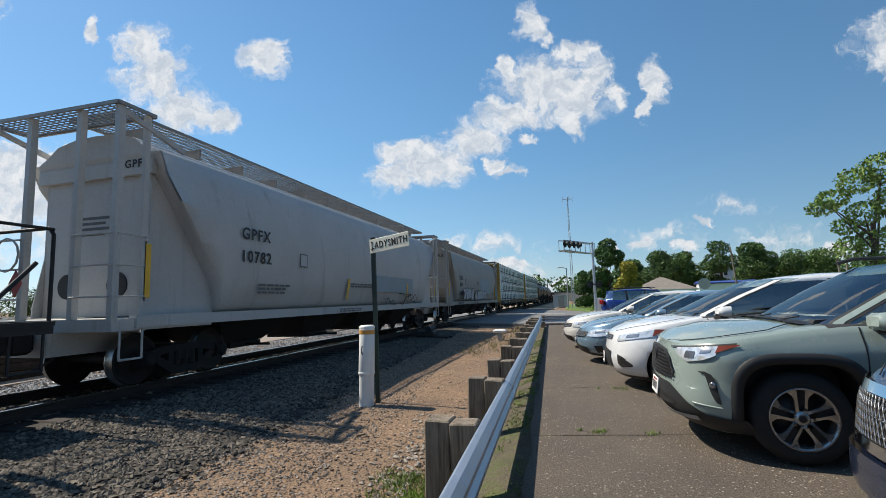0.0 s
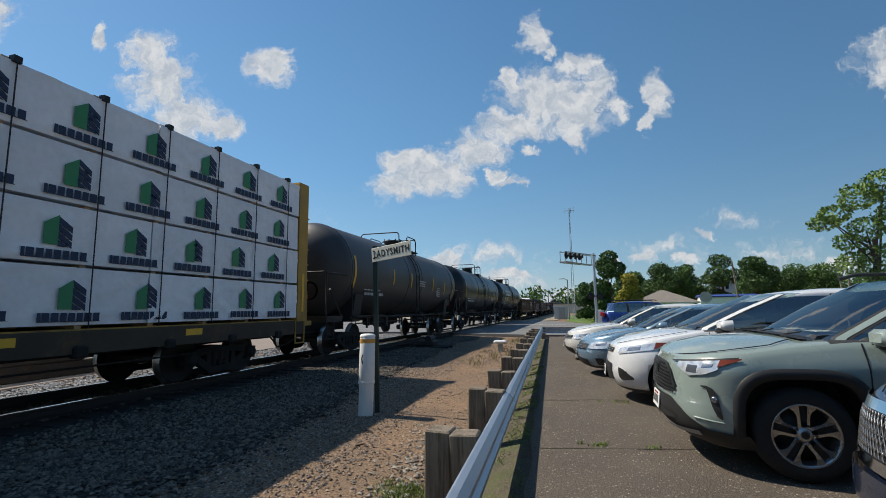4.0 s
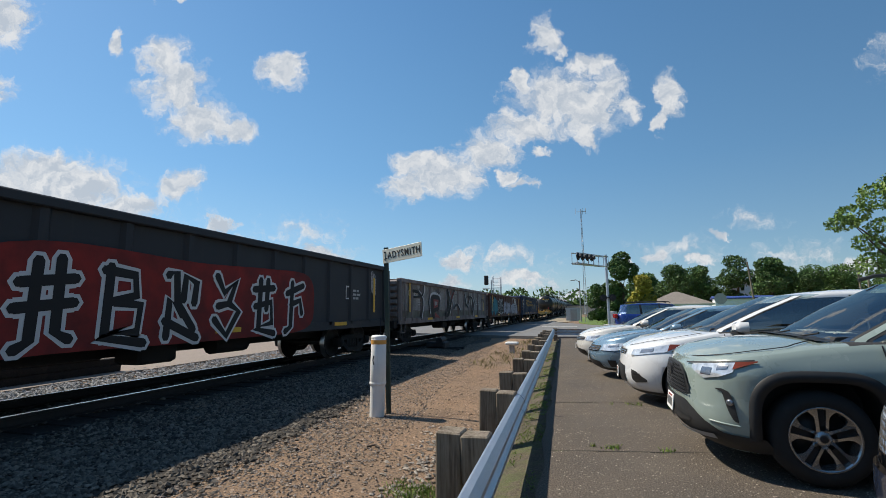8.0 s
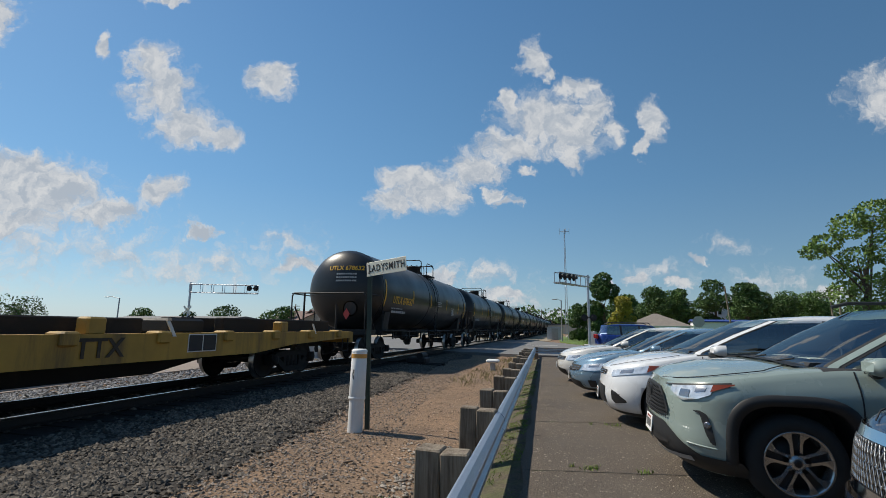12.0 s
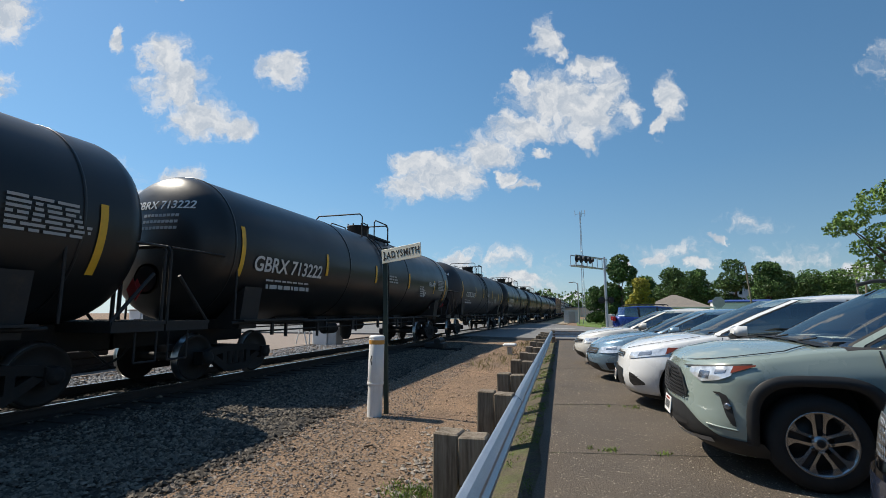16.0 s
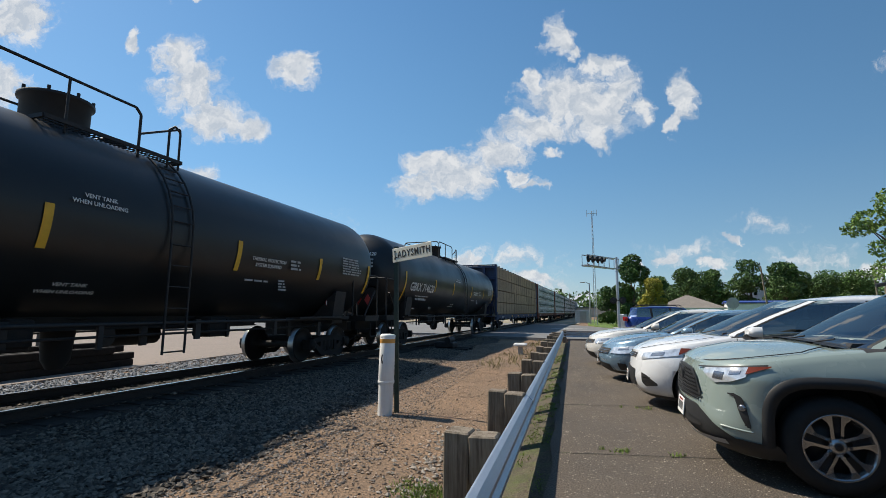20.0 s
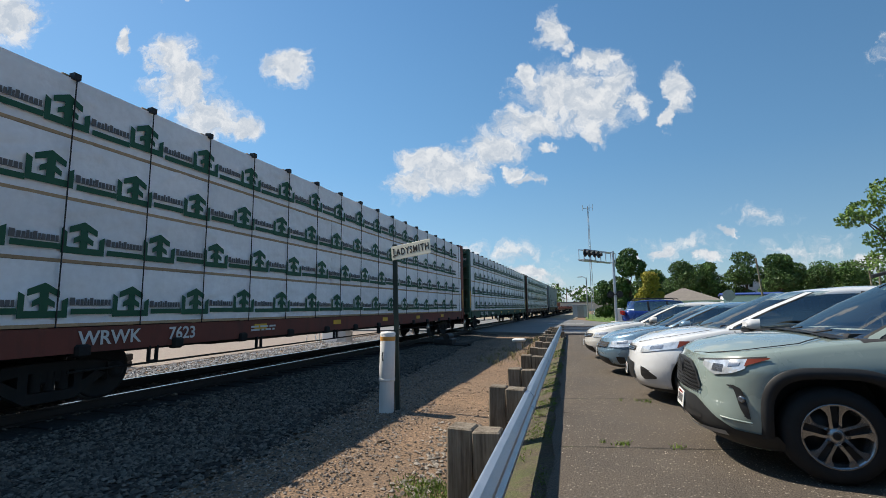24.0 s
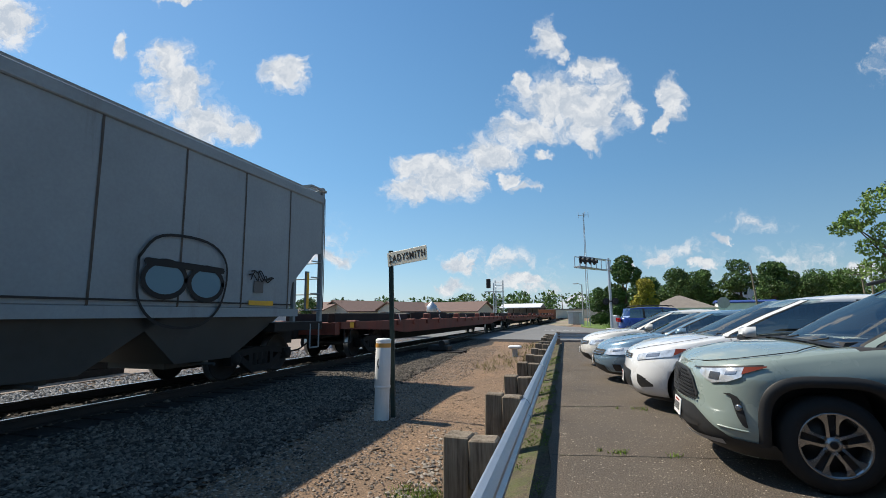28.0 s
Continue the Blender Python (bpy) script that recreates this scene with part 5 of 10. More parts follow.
        # corner posts and roof platform
        for x in (-1.44, -0.5, 0.62, 1.44):
            part("end_post", Geo().cbox(x, e + d * at, 2.92 + lift / 2, 0.10, 0.11, 3.5 + lift), paint, car)
        if walls == "curved":
            part("rear_post", Geo().cbox(1.42, e + d * (at + 0.52), 2.92, 0.07, 0.10, 3.5), paint, car)
        part("end_beam", Geo().cbox(0, ye + d * 0.06, 3.86 + lift, 2.7, 0.1, 0.26), paint, car)
        for x in (-1.44, 1.44):
            part("end_brace", Geo().prism([(e + d * at, 4.56 + lift), (e + d * (at + 0.08), 4.62 + lift), (ye + d * 0.6, 4.3 + lift), (ye + d * 0.6, 4.2 + lift)], "x", x - 0.03, x + 0.03), paint, car)
        for z in (1.55, 2.05, 2.55) if walls == "curved" else (1.5, 1.92, 2.34, 2.76, 3.18, 3.6):
            for x0, x1 in ((0.62, 1.44), (-1.44, -0.5)):
                part("hand_grab", Geo().tube((x0, e + d * (at - 0.07), z), (x1, e + d * (at - 0.07), z), 0.016, 5), paint, car)
            part("hand_grab", Geo().tube((1.5, e + d * at, z), (1.5, e + d * (at + 0.52), z), 0.016, 5), paint, car)
        part("roof_platform", grating(-1.5, min(e + d * (at - 0.1), e + d * (at + 0.62)), 1.5, max(e + d * (at - 0.1), e + d * (at + 0.62)), 4.68 + lift * 0.4), WALK_STEEL, car)
        stirrup(car, 1.5, e + d * (at + 0.3), paint)
        if yellow:
            patch(car, "yellow_strip", 1.46, e + d * (at + 0.6) - 0.05, 1.53, e + d * (at + 0.6) + 0.05, 2.44, YELLOW)
            part("ladder_plate", Geo().cbox(1.43, e + d * (at + 0.6), 1.98, 0.05, 0.13, 1.0), paint, car)
    if walls != "curved":
        for s in (-1, 1):
            x0, x1 = sorted((s * 1.50, s * 1.575))
            part("top_chord", Geo().bevel_box(x0, a - 0.02, 4.36, x1, b + 0.02, 4.58, 0.02), paint, car, "pale roof chord")
            part("sill_line", Geo().box(min(s * 1.545, s * 1.565), a + 1.3, 1.60, max(s * 1.545, s * 1.565), b - 1.3, 1.63), BLACK_IRON, car)
    g = grating(-0.5, a - 0.1, 0.85, b + 0.1, 4.86 + lift * 0.4)
    for i in range(12):
        y = a + 0.6 + (b - a - 1.2) * i / 11
        g.cbox(0, y, 4.68 + lift, 1.0, 0.05, 0.32 - lift)
    part("roof_walk", g, WALK_STEEL, car)
    for i in range(5):
        y = a + 1.4 + (b - a - 2.8) * i / 4
        part("roof_hatch", Geo().bevel_box(-1.1, y - 1.2, 4.36 + lift, -0.6, y + 1.2, 4.58 + lift, 0.03), paint, car)
    add_running(car, half, 2.45)
    if mark:
        size = 0.36 if walls == "curved" else 0.52
        lettering(car, mark, size, 1.575, -half + (3.85 if ports else 4.42 if walls == "curved" else 3.4), 2.90 if ports else 2.70 if walls == "curved" else 3.05, BLACK_MARK)
        lettering(car, number, size, 1.585, -half + (3.85 if ports else 4.42 if walls == "curved" else 3.66), 2.40 if ports else 2.28 if walls == "curved" else 2.34, BLACK_MARK)
        if walls == "curved":
            lettering(car, mark, 0.2, 0, 0, 0, BLACK_MARK).matrix_basis = pose(1.02, -half + inset - 0.004, 3.92)
            for k in range(4):
                part("small_print", Geo().box(-0.35, -half + inset + 0.112, 3.0 - 0.1 * k, 0.3 - 0.08 * (k % 2), -half + inset + 0.116, 3.05 - 0.1 * k), BARS_DARK, car)
        else:
            lettering(car, mark, 0.3, 0, 0, 0, BLACK_MARK).matrix_basis = pose(0.55, -half + inset + 0.05, 4.1)
            lettering(car, number, 0.3, 0, 0, 0, BLACK_MARK).matrix_basis = pose(0.55, -half + inset + 0.05, 3.72)
            for k in range(5):
                part("small_print", Geo().box(0.2, -half + inset + 0.052, 3.35 - 0.09 * k, 0.95 - 0.08 * (k % 2), -half + inset + 0.056, 3.40 - 0.09 * k), BARS_DARK, car)
    small_print(car, 1.55, -half + 4.6, 1.72, 1.3, 0.26, 3, BARS_DARK, 1)
    if walls == "curved":
        small_print(car, 1.56, 1.4, 1.9, 5.0, 0.16, 2, BARS_DARK, 2)
    small_print(car, 1.60, -half + 8.5, 1.13, 1.6, 0.12, 2, BARS_DARK, 3)
    patch(car, "consolidated_stencil", 1.57, -half + 5.6, 2.3, -half + 5.95, 2.65, BARS_DARK)
    patch(car, "stencil_inset", 1.576, -half + 5.63, 2.33, -half + 5.92, 2.62, paint)
    if extra:
        extra(car, half)
    set_out(car, middle, half)
    return car


def grating(x0, y0, x1, y1, z):
    """Open steel walkway mesh."""
    g = Geo()
    for x in (x0, x1):
        g.box(x - 0.02, y0, z - 0.03, x + 0.02, y1, z + 0.03)
    for y in (y0, y1):
        g.box(x0, y - 0.02, z - 0.03, x1, y + 0.02, z + 0.03)
    n = int((y1 - y0) / 0.075)
    for i in range(n):
        y = y0 + (y1 - y0) * (i + 0.5) / n
        g.box(x0, y - 0.008, z - 0.010, x1, y + 0.008, z + 0.006)
    m = max(2, int((x1 - x0) / 0.14))
    for i in range(1, m):
        x = x0 + (x1 - x0) * i / m
        g.box(x - 0.007, y0, z - 0.010, x + 0.007, y1, z + 0.008)
    return g


def arc_strip(y0, y1, z0, z1, zc, r, mat, car, name="yellow_strip"):
    """A strip lying on the round side of a tank."""
    a0, a1 = math.asin((z0 - zc) / r), math.asin((z1 - zc) / r)
    pts = [(r * math.cos(a0 + (a1 - a0) * k / 8), zc + r * math.sin(a0 + (a1 - a0) * k / 8)) for k in range(9)]
    g = Geo()
    g.add([(x, y0, z) for x, z in pts] + [(x, y1, z) for x, z in pts], [(k, k + 1, 10 + k, 9 + k) for k in range(8)], 0, True)
    return part(name, g, mat, car)


def on_tank(car, me, y, z, zc, r, name="lettering"):
    """Lay flat lettering against the curve of the tank."""
    a = math.asin((z - zc) / r)
    return part(name, me, None, car, m=pose(r * math.cos(a) + 0.012, y, z, 0, 0, 90) @ pose(0, 0, 0, -math.degrees(a)))


def on_head(car, me, x, z, L, r, zc, name="lettering"):
    """Lay flat lettering (in x and z) against the domed near end of a tank."""
    me = me.copy()
    for v in me.vertices:
        px, pz = v.co.x + x, v.co.z + z
        rho = min(0.999, math.hypot(px, pz - zc) / r)
        v.co = (px, -L + 0.75 * (1 - math.sqrt(1 - rho * rho)) - 0.012 + v.co.y, pz)
    return part(name, me, None, car)


def tank(middle, half, paint, mark="", number="", mark_mat=WHITE_MARK, dome_at=1.0, style=0, overhang=0.7, extra=None, label="black riveted tank car", vented=False):
    car = thing("tank_car", label, "railway car", group="cars of the train")
    r, zc = 1.55, 2.72
    L = half - 1.05
    prof = [(-L, 0.02)] + [(-L + 0.75 * (1 - math.cos(t)), r * math.sin(t)) for t in [0.2, 0.45, 0.7, 0.95, 1.2, 1.4, math.pi / 2]]
    prof += [(-L + 0.75 + (2 * L - 1.5) * k / 10, r) for k in range(1, 10)]
    prof += [(-a + overhang, b) for a, b in prof[7::-1]]     # the far head overhangs its end platform more
    nose = 0.35 if vented else 0
    prof = [(a - nose, b) if k < 8 else (a, b) for k, (a, b) in enumerate(prof)]
    shell = part("shell", Geo().lathe(prof, (0, 0, zc), "y", 48), paint, car)
    # jacket bands
    for y in (-L + 0.78, L - 0.78, -0.9, 0.9) if style == 0 else (() if vented else (-L + 0.78, L - 0.78, -L * 0.3, L * 0.3)):
        part("jacket_band", Geo().lathe([(-0.02, r + 0.004), (-0.018, r + 0.014), (0.018, r + 0.014), (0.02, r + 0.004)], (0, y, zc), "y", 48), paint, car)
    # dome, valves, platform and rails
    top = zc + r
    d = dome_at
    long_top = style == 2

    def dome(y, h, rr):
        dm = part("dome", Geo().lathe([(-0.12, rr), (h - 0.1, rr), (h - 0.07, rr + 0.05), (h - 0.02, rr + 0.05), (h, rr - 0.06)], (0, y, top), "z", 24), BLACK_IRON, car)
        for k in range(8):
            part("dome_bolt", Geo().lathe([(h - 0.05, 0.025), (h + 0.05, 0.025)], ((rr + 0.02) * math.cos(k * 0.785), y + (rr + 0.02) * math.sin(k * 0.785), top), "z", 6), BLACK_IRON, dm)

    def cross_rail(y, z1):
        part("cross_rail", Geo().pipe([(-0.92, y, top - 0.3), (-0.92, y, z1 - 0.1), (-0.82, y, z1), (0.82, y, z1), (0.92, y, z1 - 0.1), (0.92, y, top - 0.3)], 0.024), BLACK_IRON, car)

    def side_rail(ya, yb, z1, posts=()):
        for sx in (-0.92, 0.92):
            g = Geo().pipe([(sx, ya, top - 0.3), (sx, ya, z1 - 0.1), (sx, ya + 0.1, z1), (sx, yb - 0.1, z1), (sx, yb, z1 - 0.1), (sx, yb, top - 0.3)], 0.024)
            for y in posts:
                g.pipe([(sx, y, top - 0.3), (sx, y, z1)], 0.02)
            part("dome_rail", g, BLACK_IRON, car)

    def catwalk(ya, yb):
        for sx in (-1, 1):
            a, b = sorted((sx * 0.45, sx * 0.98))
            part("dome_platform", grating(a, ya, b, yb, top - 0.16), BLACK_IRON, car)

    if long_top:
        dome(-1.75, 0.50, 0.42), dome(3.05, 0.42, 0.36)
        cross_rail(-2.75, top + 0.56), side_rail(-2.7, 0.28, top + 0.58, (-1.75, -0.75))
        cross_rail(3.75, top + 0.52), side_rail(1.15, 3.7, top + 0.52, (2.6,))
        catwalk(-2.4, 0.3), catwalk(1.3, 3.7)
        for y, h in ((-0.9, 0.16), (0.2, 0.2), (0.9, 0.14), (1.7, 0.18)):
            part("valve", Geo().lathe([(-0.05, 0.09), (h, 0.09), (h + 0.03, 0.05)], (0.1, y, top), "z", 12), BLACK_IRON, car)
        part("top_pipe", Geo().pipe([(0.7, -2.2, top - 0.05), (0.7, 3.6, top - 0.05)], 0.035, 6), BLACK_IRON, car)
        at = 0.77
    elif vented:
        dome(-0.2, 0.52, 0.47)
        side_rail(-1.7, 0.57, top + 0.56, (-0.62,)), cross_rail(-1.72, top + 0.56)
        for sx in (-0.92, 0.92):
            part("grab_hoop", Geo().pipe([(sx, 0.57, top + 0.12), (sx, 1.3, top + 0.46), (sx, 1.38, top + 0.5), (sx, 1.4, top + 0.4), (sx, 1.4, top - 0.3)], 0.022).pipe([(sx, 1.16, top - 0.3), (sx, 1.16, top + 0.42), (sx, 1.28, top + 0.52), (sx, 1.4, top + 0.44)], 0.022), BLACK_IRON, car)
        catwalk(-0.95, 1.42)
        part("valve_box", Geo().bevel_box(-0.25, 0.5, top - 0.05, 0.25, 0.9, top + 0.14, 0.04), BLACK_IRON, car)
        at = 1.0
    else:
        dome(d, 0.40, 0.38)
        cross_rail(d - 1.5, top + 0.54), cross_rail(d + 0.78, top + 0.5), side_rail(d - 0.5, d + 0.75, top + 0.5)
        for sx in (-0.92, 0.92):
            part("grab_hoop", Geo().pipe([(sx, d - 1.45, top + 0.22), (sx, d - 1.1, top + 0.2), (sx, d - 1.0, top + 0.1), (sx, d - 1.0, top - 0.3)], 0.02), BLACK_IRON, car)
        catwalk(d - 0.6, d + 0.85)
        part("valve_box", Geo().bevel_box(-0.25, d + 0.5, top - 0.05, 0.25, d + 0.9, top + 0.18, 0.04), BLACK_IRON, car)
        at = d - 0.85
    # side ladder over the curve
    for s in (-1, 1):
        g = Geo()
        arc = [(s * (r + 0.05) * math.cos(a), zc + (r + 0.05) * math.sin(a)) for a in (math.radians(k) for k in range(-5, 56, 10))]
        for dy in (-0.22, 0.22):
            g.pipe([(s * 1.58, at + dy, 0.62), (s * 1.6, at + dy, 2.5)] + [(x, at + dy, z) for x, z in arc], 0.02)
        for k in range(6):
            g.tube((s * 1.59, at - 0.22, 0.66 + k * 0.36), (s * 1.59, at + 0.22, 0.66 + k * 0.36), 0.014, 5)
        for x, z in arc[1:]:
            g.tube((x, at - 0.22, z), (x, at + 0.22, z), 0.014, 5)
        part("ladder", g, BLACK_IRON, car)
        for ya, yb in ((-L + 1.2, -L + 3.6), (L - 3.6, L - 1.2)):
            part("side_walk", Geo().box(min(s * 1.2, s * 1.5), ya, 1.16, max(s * 1.2, s * 1.5), yb, 1.2), BLACK_IRON, car)
        part("long_pipe", Geo().pipe([(s * 1.34, -L + 1, 1.13), (s * 1.34, L - 1, 1.13)], 0.035), BLACK_IRON, car)
        part("brake_rod", Geo().pipe([(s * 1.1, -L + 2, 0.92), (s * 1.1, L - 2, 0.95)], 0.022, 5), BLACK_IRON, car)
    hr = random.Random(int(middle * 3))
    for k in range(13):
        y = -L + 2.5 + (2 * L - 5) * k / 12 + hr.uniform(-0.25, 0.25)
        part("pipe_hanger", Geo().cbox(1.34 - 0.3 * (k % 2), y, 1.02 - hr.uniform(0, 0.14), 0.05, hr.uniform(0.05, 0.12), 0.36), BLACK_IRON, car)
    for y, w in ((-3.1, 0.5), (-0.9, 0.35), (2.7, 0.6)):
        part("valve_gear", Geo().bevel_box(0.5, y - w / 2, 0.82, 0.95, y + w / 2, 1.22, 0.03), UNDER, car)
    part("belly_skid", Geo().prism([(-4.6, 1.24), (-4.3, 1.02), (4.3, 1.02), (4.6, 1.24)], "x", -0.45, 0.45), UNDER, car)
    part("bottom_outlet", Geo().lathe([(-0.75, 0.12), (-0.6, 0.2), (-0.1, 0.24), (0.05, 0.5)], (0, d * 0.2, 1.15), "z", 14), UNDER, car)
    for s in (-1, 1):
        e = s * half
        y0, y1 = sorted((e - s * 0.25, e - s * 3.6))
        part("stub_sill", Geo().box(-0.33, y0, 0.72, 0.33, y1, 1.16), UNDER, car)
        ya, yb = sorted((e - s * 0.3, e - s * 1.25))
        part("end_platform", grating(-1.5, ya, 1.5, yb, 1.18), BLACK_IRON, car)
        part("end_sill", Geo().box(-1.5, ya, 1.04, 1.5, yb, 1.15), BLACK_IRON, car)
        yb2 = e - s * 2.6
        part("bolster_saddle", Geo().prism([(-1.3, 1.0), (1.3, 1.0), (1.42, 1.9), (1.2, 1.75), (0.7, 1.2), (-0.7, 1.2), (-1.2, 1.75), (-1.42, 1.9)], "y", yb2 - 0.28, yb2 + 0.28), BLACK_IRON, car)
        yc = e - s * 0.34
        g = Geo().pipe([(-1.46, yc, 1.15), (-1.46, yc, 2.4), (-1.38, yc, 2.5), (1.38, yc, 2.5), (1.46, yc, 2.4), (1.46, yc, 1.15)], 0.026)
        for x in (-0.95, 0.35):
            g.pipe([(x, yc, 1.15), (x, yc, 2.1 if x > 0 else 2.5)], 0.035)
        part("end_rail", g, BLACK_IRON, car)
        for sx in (-1, 1):
            g = Geo().pipe([(sx * 1.46, yc, 2.48), (sx * 1.46, yc - s * 1.55, 2.48), (sx * 1.46, yc - s * 1.65, 2.38), (sx * 1.46, yc - s * 1.65, 1.2)], 0.024)
            g.pipe([(sx * 1.46, yc - s * 0.2, 2.0), (sx * 1.46, yc - s * 0.9, 1.2)], 0.03)
            part("corner_rail", g, BLACK_IRON, car)
        stirrup(car, 1.46, e - s * 0.6, BLACK_IRON)
        part("placard", Geo().prism([(0.62, 1.75), (0.75, 1.55), (0.88, 1.75), (0.75, 1.95)], "y", yc + s * 0.012, yc + s * 0.022), PINK_PLACARD, car, "red diamond placard")
    g = Geo().lathe([(-0.02, 0.28), (-0.02, 0.24), (0.02, 0.24), (0.02, 0.28)], (0.85, -half + 0.42, 1.95), "y", 18)
    for k in range(4):
        a = k * math.pi / 4
        g.tube((0.85 + 0.25 * math.cos(a), -half + 0.42, 1.95 + 0.25 * math.sin(a)), (0.85 - 0.25 * math.cos(a), -half + 0.42, 1.95 - 0.25 * math.sin(a)), 0.014, 5)
    part("brake_wheel", g, BLACK_IRON, car)
    part("brake_cylinder", Geo().lathe([(-0.3, 0.16), (0.3, 0.16)], (0.7, -2.2, 0.86), "y", 12), UNDER, car)
    part("air_reservoir", Geo().lathe([(-0.5, 0.2), (0.5, 0.2)], (-0.6, 2.0, 0.86), "y", 12), UNDER, car)
    # conspicuity strips
    R = r + 0.016
    for y, z0, z1 in ((-half + 1.9, 1.75, 2.85), (-half + 5.4, 2.2, 2.75), (-1.1, 2.15, 2.75), (2.45, 2.15, 2.75), (5.42, 2.15, 2.7), (half - 1.2, 1.9, 2.75)) if vented else ((-half + 2.05, 2.1, 3.15), (-half + (5.07 if style == 2 else 5.45), 2.35, 2.95), (-half + 7.7 if style == 2 else -0.6, 2.33, 2.93), (2.6, 2.3, 2.9), (L - 2.3, 2.2, 2.8), (half - 1.55, 1.9, 2.95)):
        arc_strip(y - 0.06, y + 0.06, z0, z1, zc, R, YELLOW, car)
    if mark:
        on_tank(car, text_mesh(mark + " " + number, 0.47 if style else 0.42, mark_mat), -half + (3.8 if style else 4.1), 2.30 if vented else 2.40, zc, R)
        on_head(car, text_mesh(mark + " " + number, 0.18 if vented else 0.24, mark_mat), 0.25, zc + 0.70 if vented else zc + 0.78, L + nose, r, zc)
        for k in range(3):
            g = Geo()
            for q in range(9):
                g.box(-0.3 + 0.09 * q, -0.002, -0.03, -0.3 + 0.09 * q + 0.07, 0.002, 0.03)
            on_head(car, g.mesh("small_print", BARS_GREY), 0.2, zc + (0.50 if vented else 0.56) - 0.13 * k, L + nose, r, zc, "small_print")
    prints = ((-half + 3.9, 2.02, 1.8, 0.34, 2), (L * 0.12, 2.55, 1.0, 0.3, 3), (L * 0.52, 2.3, 0.6, 0.6, 6), (L - 3.6, 2.2, 0.4, 0.3, 3))
    if vented:
        prints = ((-half + 4.1, 1.92, 1.6, 0.30, 2), (-half + 3.9, 1.5, 0.7, 0.16, 2), (4.35, 2.42, 0.4, 0.26, 3), (4.05, 2.0, 0.3, 0.4, 6), (3.25, 1.99, 0.9, 0.07, 1), (-half + 6.1, 1.5, 0.35, 0.1, 2))
        for y, z, size, lines in ((-0.42, 2.96, 0.088, ("VENT TANK", "WHEN UNLOADING")), (-0.5, 1.70, 0.088, ("VENT TANK", "WHEN UNLOADING")), (3.4, 2.44, 0.105, ("THERMAL PROTECTION", "SYSTEM EQUIPPED"))):
            for q, line in enumerate(lines):
                on_tank(car, text_mesh(line, size, WHITE_MARK), y, z - q * size * 1.15, zc, R)
    for k, (y, z, w, h, n) in enumerate(prints):
        small_print(car, R * math.cos(math.asin((z - zc) / R)) + 0.014, y, z, w, h, n, BARS_GREY, k + style)
    if style == 1:
        small_print(car, R + 0.010, half - 2.25, 2.62, 1.15, 0.5, 7, BARS_GREY, 5)
        if not vented:
            on_tank(car, text_mesh("FRA-AIP", 0.26, WHITE_MARK), half - 3.75, 2.6, zc, R)
        for y, z in ((half - 2.75, 1.58),):
            x = R * math.cos(math.asin((z - zc) / R)) + 0.05
            pl = part("placard", Geo().prism([(y - 0.22, z), (y, z - 0.22), (y + 0.22, z), (y, z + 0.22)], "x", x, x + 0.01), PINK_PLACARD, car, "red diamond placard")
            part("placard_band", Geo().box(x + 0.011, y - 0.17, z - 0.06, x + 0.014, y + 0.17, z + 0.06), WHITE_MARK, pl)
            part("placard_digits", text_mesh("1202", 0.10, BLACK_MARK), None, pl, m=pose(x + 0.016, y, z, 0, 0, 90))
    add_running(car, half, 2.6)
    if extra:
        extra(car, half, R, zc)
    set_out(car, middle, half)
    return car


